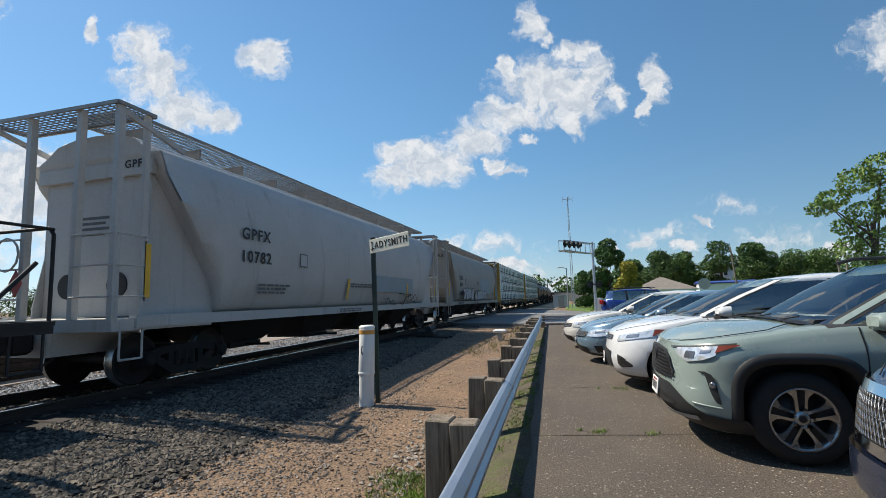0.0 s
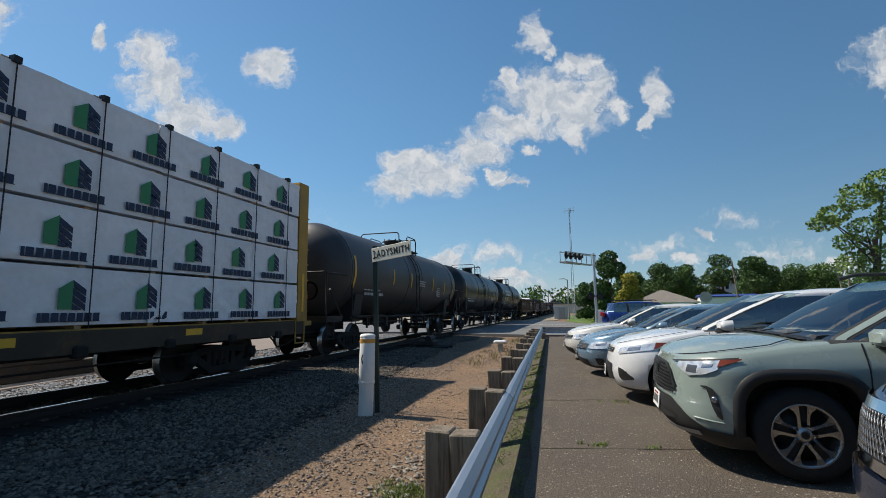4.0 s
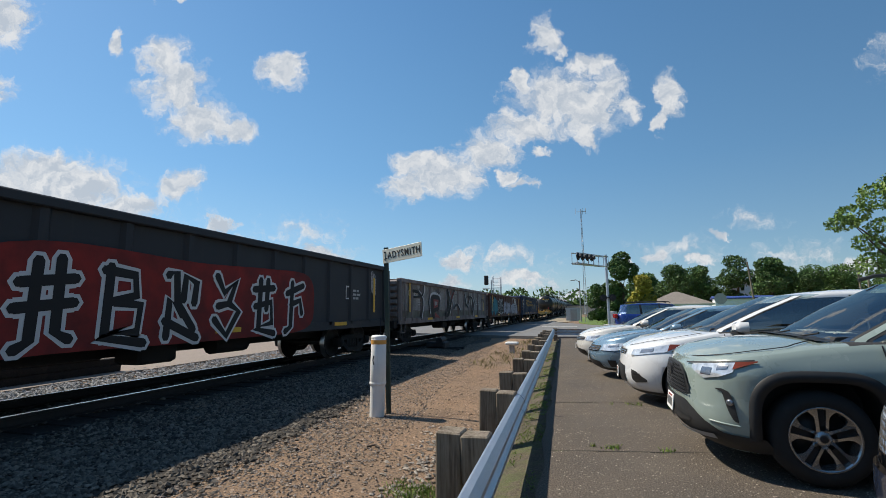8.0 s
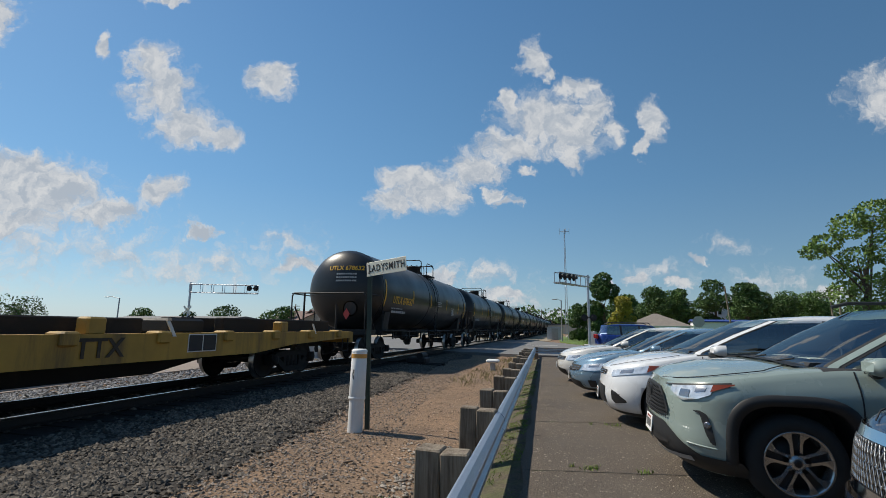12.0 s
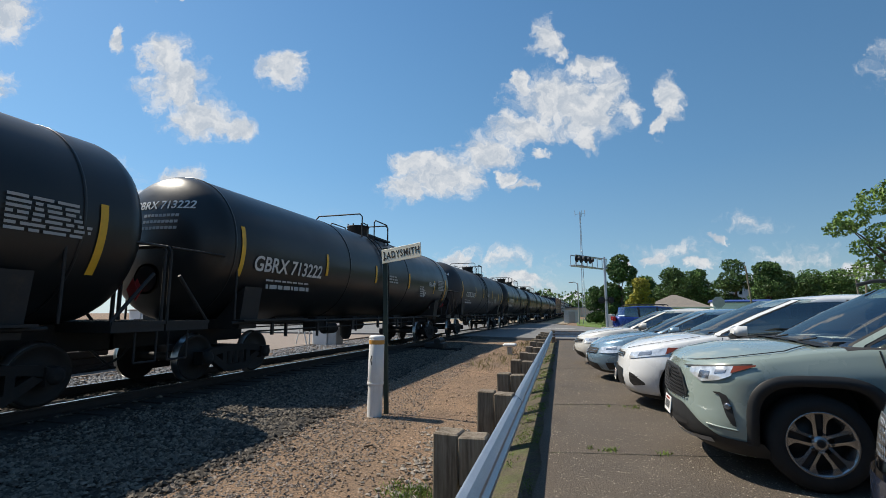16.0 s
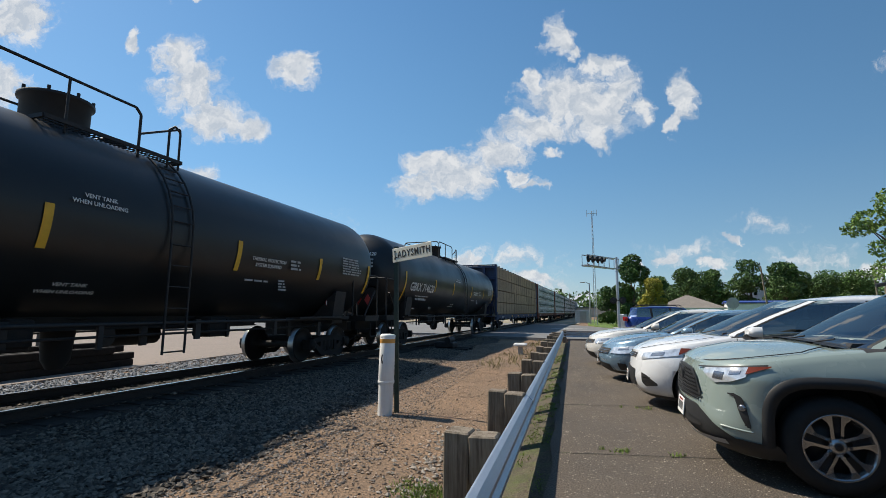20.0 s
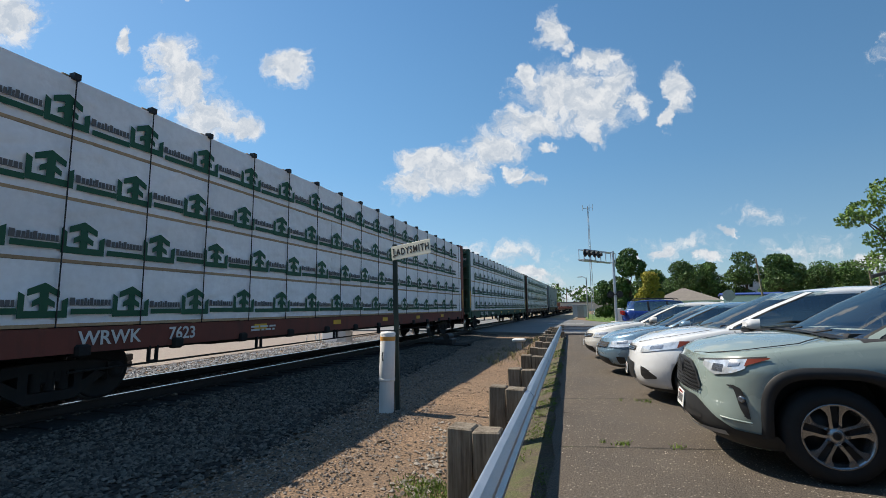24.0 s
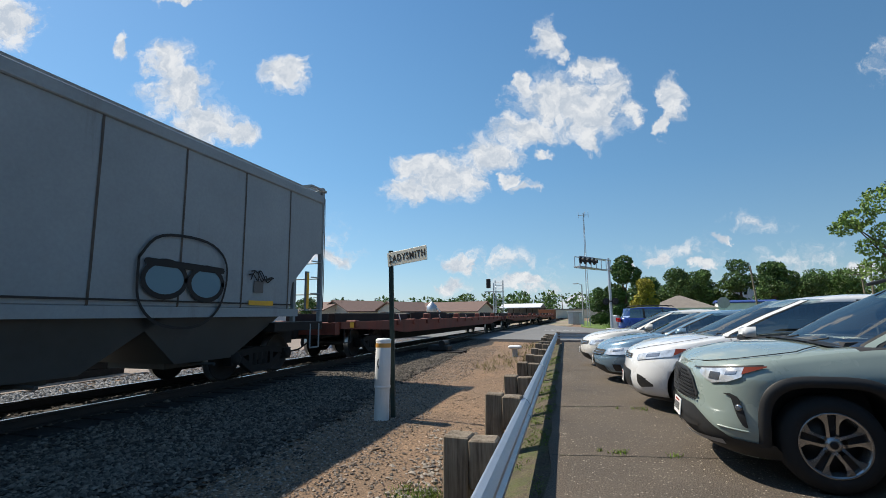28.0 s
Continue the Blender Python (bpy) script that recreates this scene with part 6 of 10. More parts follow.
def lumber_car(middle, half, paint, load="tree", label="", sill_mark=""):
    """Centre-beam flat car between bulkheads, loaded with wrapped lumber packs."""
    car = thing("lumber_car", label, "railway car", group="cars of the train")
    B = half - 0.62                              # outer faces of the bulkheads
    top = 4.74
    for s in (-1, 1):
        e = s * B
        y0, y1 = sorted((e - s * 0.30, e - s * 0.38))
        bh = part("bulkhead", Geo().box(-1.3, y0, 1.1, 1.3, y1, top - 0.05), paint, car)
        for x in (-1.36, 1.36):
            y0, y1 = sorted((e, e - s * 0.42))
            part("bulkhead_post", Geo().box(x - 0.07, y0, 1.1, x + 0.07, y1, top), paint, bh)
        for z in (1.25, 1.85, 2.5, 3.15, 3.8, top - 0.12):
            ya, yb = sorted((e - s * 0.02, e - s * 0.3))
            part("bulkhead_rib", Geo().box(-1.3, ya, z - 0.07, 1.3, yb, z + 0.07), paint, bh)
        for x in (-0.5, 0.5):
            ya, yb = sorted((e - s * 0.04, e - s * 0.3))
            part("bulkhead_stud", Geo().box(x - 0.08, ya, 1.2, x + 0.08, yb, top - 0.1), paint, bh)
        part("bulkhead_cap", Geo().box(-1.43, min(e + s * 0.0, e - s * 0.43), top, 1.43, max(e, e - s * 0.43), top + 0.05), paint, bh)
        for i in range(7):
            z = 1.35 + 0.42 * i
            part("hand_grab", Geo().pipe([(0.95, e + s * 0.02, z), (0.95, e + s * 0.09, z), (1.4, e + s * 0.09, z), (1.4, e, z)], 0.016, 5), paint, car)
        patch(car, "yellow_strip", 1.434, e - s * 0.2 - 0.05, 1.35, e - s * 0.2 + 0.05, 2.35, YELLOW)
        ya, yb = sorted((s * (half - 0.3), e))
        part("end_platform", Geo().box(-1.4, ya, 0.98, 1.4, yb, 1.1), paint, car)
        part("end_rail", Geo().pipe([(-1.3, s * (half - 0.42), 1.1), (-1.3, s * (half - 0.42), 1.9), (1.3, s * (half - 0.42), 1.9), (1.3, s * (half - 0.42), 1.1)], 0.022), paint, car)
        stirrup(car, 1.42, s * (half - 0.9), paint)
    part("deck", Geo().box(-1.4, -B, 1.02, 1.4, B, 1.14), paint, car)
    for s in (-1, 1):
        part("side_sill", Geo().box(s * 1.34 - 0.05, -B, 0.78, s * 1.34 + 0.07, B, 1.12), SILL_BROWN if paint == CAR_YELLOW else paint, car)
        n = 14
        for k in range(n):
            y = -B + 1.2 + (2 * B - 2.4) * k / (n - 1)
            if s > 0:
                part("winch", Geo().bevel_box(1.3, y - 0.11, 0.72, 1.47, y + 0.11, 0.9, 0.03), UNDER, car)
                if k % 2 and 1 < k < n - 2:
                    patch(car, "yellow_strip", 1.412, y + 0.35, 0.94, y + 0.75, 1.06, YELLOW)
    part("centre_sill", Geo().box(-0.38, -B, 0.66, 0.38, B, 1.02).prism([(-B * 0.55, 0.75), (B * 0.55, 0.75), (B * 0.45, 0.62), (-B * 0.45, 0.62)], "x", -0.2, 0.2), UNDER, car)
    part("centre_beam", Geo().box(-0.09, -B + 0.4, 1.14, 0.09, B - 0.4, top - 0.1), paint, car)
    # the load: four tiers of long packs, printed at even steps
    y0, y1 = -B + 0.45, B - 0.45
    tiers, cols, cells = 4, (5 if load != "bare" else 6), 18
    dz = (4.73 - 1.2) / tiers
    w, step = (y1 - y0) / cols, (y1 - y0) / cells
    mats = {"tree": WRAP, "house": WRAP, "bare": LUMBER}[load]
    jr = random.Random(int(middle))
    logo = logo_meshes(load)
    far = Geo()
    for i in range(tiers):
        z = 1.2 + dz * i
        off = jr.uniform(0.1, 0.9) * step
        for j in range(cols):
            y = y0 + w * (j + 0.5)
            ob = part("lumber_pack", pack_mesh(w, dz, load, (i * 3 + j * 2 + int(middle)) % 5), None, car, m=pose(1.40 + jr.uniform(-0.012, 0.012), y, z))
            far.box(-1.4, y - w / 2 + 0.01, z, -0.12, y + w / 2 - 0.01, z + dz - 0.07)
            if logo:
                for k in range(cells + 1):
                    yy = y0 + step * k + off - step * 0.5
                    if y - w / 2 <= yy < y + w / 2 and (y0 + 0.7 < yy < y1 - 0.52 if load == "house" else y0 - 0.05 < yy < y1 - 0.86):
                        for nm, me, lab in logo:
                            part(nm, me, None, ob, lab, m=pose(0.040, yy - y, jr.uniform(-0.02, 0.02)))
    part("far_load", far, mats, car)["kind"] = "stuff"
    g = Geo()
    for i in range(tiers + 1):
        for k in range(cells):
            y = y0 + step * (k + 0.5)
            g.box(0.2, y - 0.05, 1.2 + dz * i - 0.06, 1.36, y + 0.05, 1.2 + dz * i - 0.005)
    part("spacer_wood", g, LUMBER, car, "pale wooden spacers between the packs")["kind"] = "stuff"
    for j in range(cells):
        y = y0 + step * (j + 0.57)
        part("tie_down_cable", CABLE, None, car, m=pose(0, y, 0))
    if sill_mark:
        word, figures = sill_mark.split()
        lettering(car, word, 0.29, 1.425, -half + 3.85, 0.97, WHITE_MARK)
        lettering(car, figures, 0.29, 1.425, -half + 5.15, 0.97, WHITE_MARK)
        for k, q in enumerate((2.1, 4.6, 7.2, 10.4, 13.2)):
            part("stake_pocket", Geo().bevel_box(1.36, -half + q - 0.09, 0.56, 1.42, -half + q - 0.055, 0.8, 0.005).bevel_box(1.36, -half + q + 0.055, 0.56, 1.42, -half + q + 0.09, 0.8, 0.005).bevel_box(1.36, -half + q - 0.09, 0.54, 1.42, -half + q + 0.09, 0.57, 0.005), UNDER, car)
        part("brake_rod", Geo().pipe([(1.2, -half + 3.4, 0.5), (1.2, half - 3.4, 0.58)], 0.018, 5), UNDER, car)
        lettering(car, sill_mark, 0.2, 0, 0, 0, WHITE_MARK).matrix_basis = pose(0.72, -B - 0.045, top - 0.55)
    small_print(car, 1.425, -half + (7.4 if sill_mark else 3.2), 0.97, 1.0, 0.14, 2, WHITE_MARK, 5)
    add_running(car, half, 3.3)
    set_out(car, middle, half)
    return car


PACKS = {}


CABLE = Geo().box(1.446, -0.007, 1.14, 1.458, 0.007, 4.70).box(1.36, -0.05, 4.66, 1.465, 0.05, 4.75).mesh("tie_down_cable", BLACK_IRON)


def pack_mesh(w, h, load, kind=0):
    """One pack of lumber, in a creased wrap or bare; origin at the middle of its outer lower edge."""
    key = (round(w, 2), round(h, 2), load, kind)
    if key not in PACKS:
        g = Geo()
        if load == "bare":
            r = random.Random(5 + kind)
            n = 9
            for k in range(n):
                z = (h - 0.06) * k / n
                g.box(-1.2, -w / 2 + 0.008, z, r.uniform(-0.02, 0.0), w / 2 - 0.008, z + (h - 0.06) / n - 0.006)
            PACKS[key] = g.mesh("lumber_pack", LUMBER)
        else:
            # creased sheet: the outer face is a fine net pushed in and out along slanting folds
            ny, nz = 60, 14
            r = random.Random(9 + kind)
            folds = [(r.uniform(-w / 2, w / 2), r.uniform(0, h), r.uniform(-0.9, 0.9), r.uniform(0.3, 1.0)) for _ in range(18)]

            def crease(y, z):
                d = 0.0
                for fy, fz, slope, ln in folds:
                    q = (z - fz) - slope * (y - fy)
                    if abs(y - fy) < ln:
                        d += 0.026 * math.exp(-(q / 0.028) ** 2) * (1 - abs(y - fy) / ln)
                return min(d, 0.030) + 0.006 * noise.noise(Vector((y * 2.5, z * 4 + kind, 0)))

            vs = [(0.008 + crease(y, z), y, z) for z in span(0, h - 0.05, nz) for y in span(-w / 2 + 0.006, w / 2 - 0.006, ny)]
            g.add(vs, [(j * (ny + 1) + i, j * (ny + 1) + i + 1, (j + 1) * (ny + 1) + i + 1, (j + 1) * (ny + 1) + i) for j in range(nz) for i in range(ny)], 0, True)
            g.box(-1.2, -w / 2 + 0.006, 0, 0.0, w / 2 - 0.006, h - 0.05)
            if load == "house":
                g.box(-1.2, -w / 2 + 0.006, -0.045, 0.012, w / 2 - 0.006, 0.0, 1)
            PACKS[key] = g.mesh("lumber_pack", [WRAP, LUMBER])
    return PACKS[key]


LOGOS = {}


def logo_meshes(load):
    """Plain shapes for the printed marks: a stylised tree or house, with a bar for the name."""
    if load == "bare":
        return None
    if load not in LOGOS:
        g, h = Geo(), Geo()
        x = 0.0

        def flat(geo, pts):
            geo.prism(pts, "x", x, x + 0.003)

        def comb(geo, at, z, widths, h, tall=()):
            """A row of upright bars on one thin footing, in place of a printed name."""
            pts, end = [(at, z)], at + sum(widths)
            pts.append((end, z))
            q = end
            for n in range(len(widths) - 1, -1, -1):
                hh = h * (1.25 if n in tall else 1)
                lw = widths[n]
                pts += [(q - lw * 0.22, z + 0.012), (q - lw * 0.22, z + hh), (q - lw, z + hh), (q - lw, z + 0.012)]
                q -= lw
            geo.prism([p for k, p in enumerate(pts) if k == 0 or p != pts[k - 1]], "x", x, x + 0.003)

        bars = Geo()
        if load == "tree":
            # a gable of slanting bands over the name
            flat(g, [(0.45, 0.66), (0.255, 0.53), (0.255, 0.235), (0.45, 0.235)])
            for z in (0.66, 0.55, 0.44):
                flat(h, [(0.452, z), (0.645, z - 0.13), (0.645, z - 0.222), (0.452, z - 0.092)])
            flat(h, [(0.452, 0.33), (0.60, 0.235), (0.452, 0.235)])
            comb(bars, 0.0, 0.06, (0.06, 0.125, 0.12, 0.11, 0.12, 0.11, 0.135, 0.12), 0.13)
            LOGOS[load] = [("printed_gable", g.mesh("printed_gable", LOGO_TEAL), "green gable mark"), ("printed_bands", h.mesh("printed_bands", LOGO_NAVY), "dark blue-green slanting bands"), ("printed_name", bars.mesh("printed_name", LOGO_NAVY), "")]
        else:
            # block house in an open frame, one outline
            out = [(-0.285, 0.31), (-0.285, 0), (0.285, 0), (0.285, 0.25), (0.215, 0.21), (0.215, 0.085), (0.05, 0.085), (0.05, 0.16), (0.13, 0.12), (0.13, 0.19), (0.05, 0.24), (0.05, 0.31), (0.18, 0.25),
                   (0.18, 0.33), (0, 0.425), (-0.19, 0.34), (-0.19, 0.26), (-0.05, 0.31), (-0.05, 0.25), (-0.13, 0.2), (-0.13, 0.13), (-0.05, 0.17), (-0.05, 0.085), (-0.215, 0.085), (-0.215, 0.27)]
            flat(g, [(-0.37 + a * 1.06, 0.10 + b * 1.1) for a, b in out])
            comb(bars, -0.04, 0.235, (0.085, 0.06, 0.05, 0.045, 0.035, 0.06, 0.04, 0.06, 0.055, 0.06, 0.045), 0.088, (0, 3, 5))
            flat(h, [(-0.02, 0.115), (0.575, 0.115), (0.575, 0.195), (-0.02, 0.195)])
            LOGOS[load] = [("printed_house", g.mesh("printed_house", LOGO_GREEN), "dark green house mark"), ("printed_name", bars.mesh("printed_name", BARS_DARK), ""), ("printed_bar", h.mesh("printed_bar", LOGO_GREEN), "green bar under the name")]
    return LOGOS[load]


def gondola(middle, half, paint, height=2.55, extra=None, label="", mark=None, ribs=14):
    """High-sided open gondola with ribbed sides and ends."""
    car = thing("gondola_car", label, "railway car", group="cars of the train")
    B = half - 0.62
    z0, z1 = 1.0, 1.0 + height
    for s in (-1, 1):
        part("side_sheet", Geo().box(s * 1.42 - 0.02, -B, z0, s * 1.42 + 0.02, B, z1), paint, car)
        part("top_chord", Geo().bevel_box(min(s * 1.36, s * 1.56), -B - 0.03, z1 - 0.02, max(s * 1.36, s * 1.56), B + 0.03, z1 + 0.13, 0.02), paint, car)
        part("side_sill", Geo().box(min(s * 1.38, s * 1.5), -B, z0 - 0.12, max(s * 1.38, s * 1.5), B, z0 + 0.10), paint, car)
        for k in range(ribs):
            y = -B + 0.12 + (2 * B - 0.24) * k / (ribs - 1)
            if s > 0 or k % 3 == 0:
                x0, x1 = sorted((s * 1.43, s * 1.50))
                part("side_rib", Geo().loft([[(x0, y - 0.13, z), (x1, y - 0.06, z), (x1, y + 0.06, z), (x0, y + 0.13, z)] for z in (z0, z1)]), paint, car)
    part("floor", Geo().box(-1.4, -B, z0 - 0.08, 1.4, B, z0 + 0.02), UNDER, car)
    part("centre_sill", Geo().box(-0.38, -half + 0.3, 0.62, 0.38, half - 0.3, z0 - 0.08), UNDER, car)
    for s in (-1, 1):
        e = s * B
        end = part("end_sheet", Geo().box(-1.42, min(e, e - s * 0.04), z0, 1.42, max(e, e - s * 0.04), z1 + 0.1), paint, car)
        for k in range(6):
            z = z0 + 0.25 + (height - 0.3) * k / 5
            part("end_rib", Geo().prism([(e, z - 0.12), (e + s * 0.12, z - 0.05), (e + s * 0.12, z + 0.05), (e, z + 0.12)], "x", -1.4, 1.4), paint, end)
        ya, yb = sorted((e + s * 0.02, s * (half - 0.25)))
        part("end_sill", Geo().box(-1.4, ya, z0 - 0.25, 1.4, yb, z0), UNDER, car)
        ladder(car, 1.50, e - s * 0.15 - 0.22, e - s * 0.15 + 0.22, 1.0, z1, paint, 6, 0.06)
        stirrup(car, 1.5, e - s * 0.3, paint)
        patch(car, "yellow_strip", 1.506, e - s * 1.05 - 0.06, 1.35, e - s * 1.05 + 0.06, 2.5, YELLOW)
    for k, y in enumerate((-B * 0.55, B * 0.05, B * 0.6)):
        patch(car, "yellow_strip", 1.505, y - 0.35, 0.98, y + 0.35, 1.08, YELLOW)
    add_running(car, half, 2.3)
    part("brake_gear", Geo().bevel_box(0.5, -1.2, 0.5, 1.1, -0.4, 0.85, 0.05), UNDER, car)
    part("air_reservoir", Geo().lathe([(-0.5, 0.18), (0.5, 0.18)], (0.8, 1.2, 0.7), "y", 10), UNDER, car)
    if mark:
        y, z, words, size, mt = mark
        for i, wd in enumerate(words):
            lettering(car, wd, size, 1.448, -B + y, z - i * size * 1.25, mt)
    small_print(car, 1.448, -B + 2.6, 1.75, 0.9, 0.3, 3, BARS_GREY, int(middle))
    small_print(car, 1.448, B - 2.2, 1.9, 0.5, 0.35, 3, BARS_GREY, int(middle) + 1)
    patch(car, "stencil_plate", 1.446, B - 2.9, 1.75, B - 2.5, 2.15, WHITE_MARK)
    patch(car, "stencil_inset", 1.45, B - 2.87, 1.79, B - 2.53, 2.11, paint)
    if extra:
        extra(car, half)
    set_out(car, middle, half)
    return car


def flat_car(middle, half, paint, stuff=True, mark="", label="", sill=0.36):
    """Long low flat car with stake gear along its edges."""
    car = thing("flat_car", label, "railway car", group="cars of the train")
    B = half - 0.55
    part("deck", Geo().box(-1.36, -B, 1.02, 1.36, B, 1.12), paint, car)
    for s in (-1, 1):
        x0, x1 = sorted((s * 1.30, s * 1.42))
        part("side_sill", Geo().prism([(-B, 1.16), (-B, 0.96), (-B + 3.4, 0.84), (-B + 5.0, 1.14 - sill * 1.25), (B - 5.0, 1.14 - sill * 1.25), (B - 3.4, 0.84), (B, 0.96), (B, 1.16)], "x", x0, x1), paint, car)
        y0, y1 = sorted((s * B, s * (B + 0.25)))
        part("end_sill", Geo().box(-1.36, y0, 0.8, 1.36, y1, 1.14), paint, car)
        stirrup(car, 1.4, s * (B - 0.4), BLACK_IRON)
    part("centre_sill", Geo().prism([(-half + 0.4, 0.98), (-half + 0.4, 0.68), (-B * 0.62, 0.62), (-B * 0.5, 0.34), (B * 0.5, 0.34), (B * 0.62, 0.62), (half - 0.4, 0.68), (half - 0.4, 0.98)], "x", -0.36, 0.36), UNDER, car)
    r = random.Random(int(middle))
    if stuff:
        for k in range(16):
            y = -B + 0.9 + (2 * B - 1.8) * k / 15
            for s in (-1, 1):
                if r.random() < 0.85:
                    part("stake_bracket", Geo().bevel_box(s * 1.30 - 0.16, y - 0.14, 0.98, s * 1.30 + 0.19, y + 0.14, 1.20, 0.03), paint, car)
                    if k % 3 == 1:
                        part("chock", Geo().bevel_box(s * 1.25 - 0.13, y + 0.3, 1.14, s * 1.25 + 0.13, y + 0.62, 1.42, 0.03), paint, car)
                    elif k % 3 == 2:
                        part("tie_strap", Geo().prism([(y + 0.2, 1.1), (y + 0.28, 1.1), (y + 0.1, 1.38), (y + 0.02, 1.38)], "x", s * 1.43 - 0.01, s * 1.43 + 0.01), WHITE_MARK, car, "pale webbing strap")
        for s in (-1, 1):
            for k in range(4):
                y = -B + 3 + (2 * B - 6) * k / 3
                part("deck_rail", Geo().bevel_box(s * 0.75 - 0.12, y - 2.45, 1.12, s * 0.75 + 0.12, y + 2.45, 1.42 + 0.06 * (k % 2), 0.02), UNDER, car)
        for y in (-B * 0.4, B * 0.1, B * 0.55):
            part("hitch", Geo().bevel_box(-0.5, y - 0.5, 1.12, 0.5, y + 0.5, 1.44, 0.05), BLACK_IRON, car)
    if mark:
        patch(car, "black_panel", 1.425, -B * 0.13, 0.76, B * 0.13, 1.12, BLACK_MARK)
        lettering(car, mark, 0.34, 1.432, 0, 0.95, WHITE_MARK)
        lettering(car, mark.split()[0], 0.42, 1.434, 4.7, 0.93, SILL_BROWN)
        patch(car, "stencil_plate", 1.428, 6.45, 0.80, 7.2, 1.14, WHITE_MARK)
        for q in (6.47, 6.84):
            patch(car, "stencil_inset", 1.433, q, 0.82, q + 0.34, 1.12, BLACK_MARK)
    patch(car, "yellow_strip", 1.425, -B + 0.5, 0.98, -B + 0.75, 1.14, YELLOW)
    add_running(car, half, 3.4)
    set_out(car, middle, half)
    return car
# ---- the cars in their order, by the places of the couplings at the start ----
def between(a, b):
    return (a + b) / 2, (b - a) / 2 - 0.02


tank(*between(-13.0, 5.25), TANK_BLACK, "", "", overhang=-0.4, label="black tank car with end handrails")
hopper(*between(5.25, 24.55), HOPPER_GREY, HOPPER_GREY, "GPFX", "10782", extra=art_first_hopper, inset=1.25, at=0.55, ports=True, label="light grey curved-side covered hopper car with roof walk")
hopper(*between(24.55, 44.8), HOPPER_TAN, HOPPER_TAN, "FLRX", "5603", extra=art_second_hopper, label="tan grey covered hopper car with graffiti along its sill")
lumber_car(*between(44.8, 69.15), CAR_YELLOW, "tree", sill_mark="TTZX 24022", label="yellow bulkhead lumber car stacked with white wrapped packs")
lumber_car(*between(69.15, 93.6), CAR_YELLOW, "tree", sill_mark="TTZX 855021", label="yellow bulkhead lumber car stacked with white wrapped packs")
tank(*between(93.6, 109.9), TANK_GREY, "", "", label="charcoal black tank car with a dome platform")
tank(*between(109.9, 126.3), TANK_BLACK, "", "", style=1, label="black tank car with yellow strips and a dome platform")
tank(*between(126.3, 143.6), TANK_BLACK, "PROX", "72684", extra=art_named_tank, label="black tank car with white stencils and graffiti")
gondola(*between(143.6, 161.9), CAR_BROWN, 1.55, extra=art_brown, mark=(2.95, 2.0, ("CN 13 5045",), 0.40, WHITE_MARK), label="brown ribbed open gondola car with white chalk graffiti")
gondola(*between(161.9, 179.6), CAR_SLATE, 1.82, extra=art_slate, mark=(3.6, 2.45, ("COER", "801920"), 0.40, WHITE_MARK), label="slate black ribbed gondola car with red and white graffiti")
gondola(*between(179.6, 197.0), CAR_WORN, 1.52, extra=art_worn, mark=(1.9, 2.1, ("CN 13 6793",), 0.36, WHITE_MARK), label="worn grey-brown gondola car covered with faded graffiti")
gondola(*between(197.0, 214.3), CAR_BROWN, 1.52, extra=art_turquoise, mark=(2.0, 2.1, ("CN 18 8243",), 0.42, WHITE_MARK), label="brown gondola car with turquoise and grey graffiti")
gondola(*between(214.3, 231.9), CAR_BLUE, 1.85, extra=art_blue, mark=(2.4, 2.45, ("NOKL", "820118"), 0.34, WHITE_MARK), label="dark blue gondola car with yellow emblem")
flat_car(*between(231.9, 260.0), CAR_YELLOW, True, "TTX 140504", label="long empty yellow flat car with stake brackets")
tank(*between(260.0, 278.0), TANK_BLACK, "UTLX", "678632", YELLOW, label="black tank car with yellow stencils")
tank(*between(278.0, 296.0), TANK_BLACK, "", "", label="black tank car with a dome platform")
tank(*between(296.0, 314.0), TANK_BLACK, "", "0057", style=1, label="black tank car with white stencils")
tank(*between(314.4, 333.2), TANK_BLACK, "GATX", "232964", style=1, label="black tank car with white stencils and yellow strips")
tank(*between(332.6, 351.2), TANK_BLACK, "GBRX", "713222", style=1, label="black tank car with white stencils and red placards")
tank(*between(351.2, 368.3), TANK_GREY, "CGTX", "23614", extra=art_tags, label="charcoal tank car with a dark band and white stencils")
tank(*between(368.3, 386.1), TANK_BLACK, "GATX", "20786", style=2, label="black tank car with white stencils and a dome platform")
tank(*between(386.1, 404.0), TANK_BLACK, "", "", style=2, extra=art_tags, label="charcoal tank car with chalk graffiti")
tank(*between(404.0, 422.7), TANK_BLACK, "GBRX", "714681", style=1, vented=True, label="glossy black tank car with white stencils and yellow strips")
tank(*between(422.7, 441.4), TANK_BLACK, "GBRX", "714620", style=1, vented=True, label="glossy black tank car with white stencils and yellow strips")
lumber_car(*between(441.4, 466.5), CAR_BLUE, "bare", label="dark blue bulkhead car stacked with bare sawn lumber")
lumber_car(*between(466.5, 491.1), CAR_RED, "house", label="oxide red bulkhead lumber car stacked with white wrapped packs")
lumber_car(*between(491.1, 515.8), CAR_RED, "house", sill_mark="WRWK 7623", label="oxide red bulkhead lumber car stacked with white wrapped packs")
lumber_car(*between(515.8, 540.6), CAR_GREEN, "house", sill_mark="SCOL 730350", label="dark green bulkhead lumber car stacked with white wrapped packs")
lumber_car(*between(540.6, 565.3), CAR_BROWN, "house", sill_mark="623 415", label="brown bulkhead lumber car stacked with white wrapped packs")
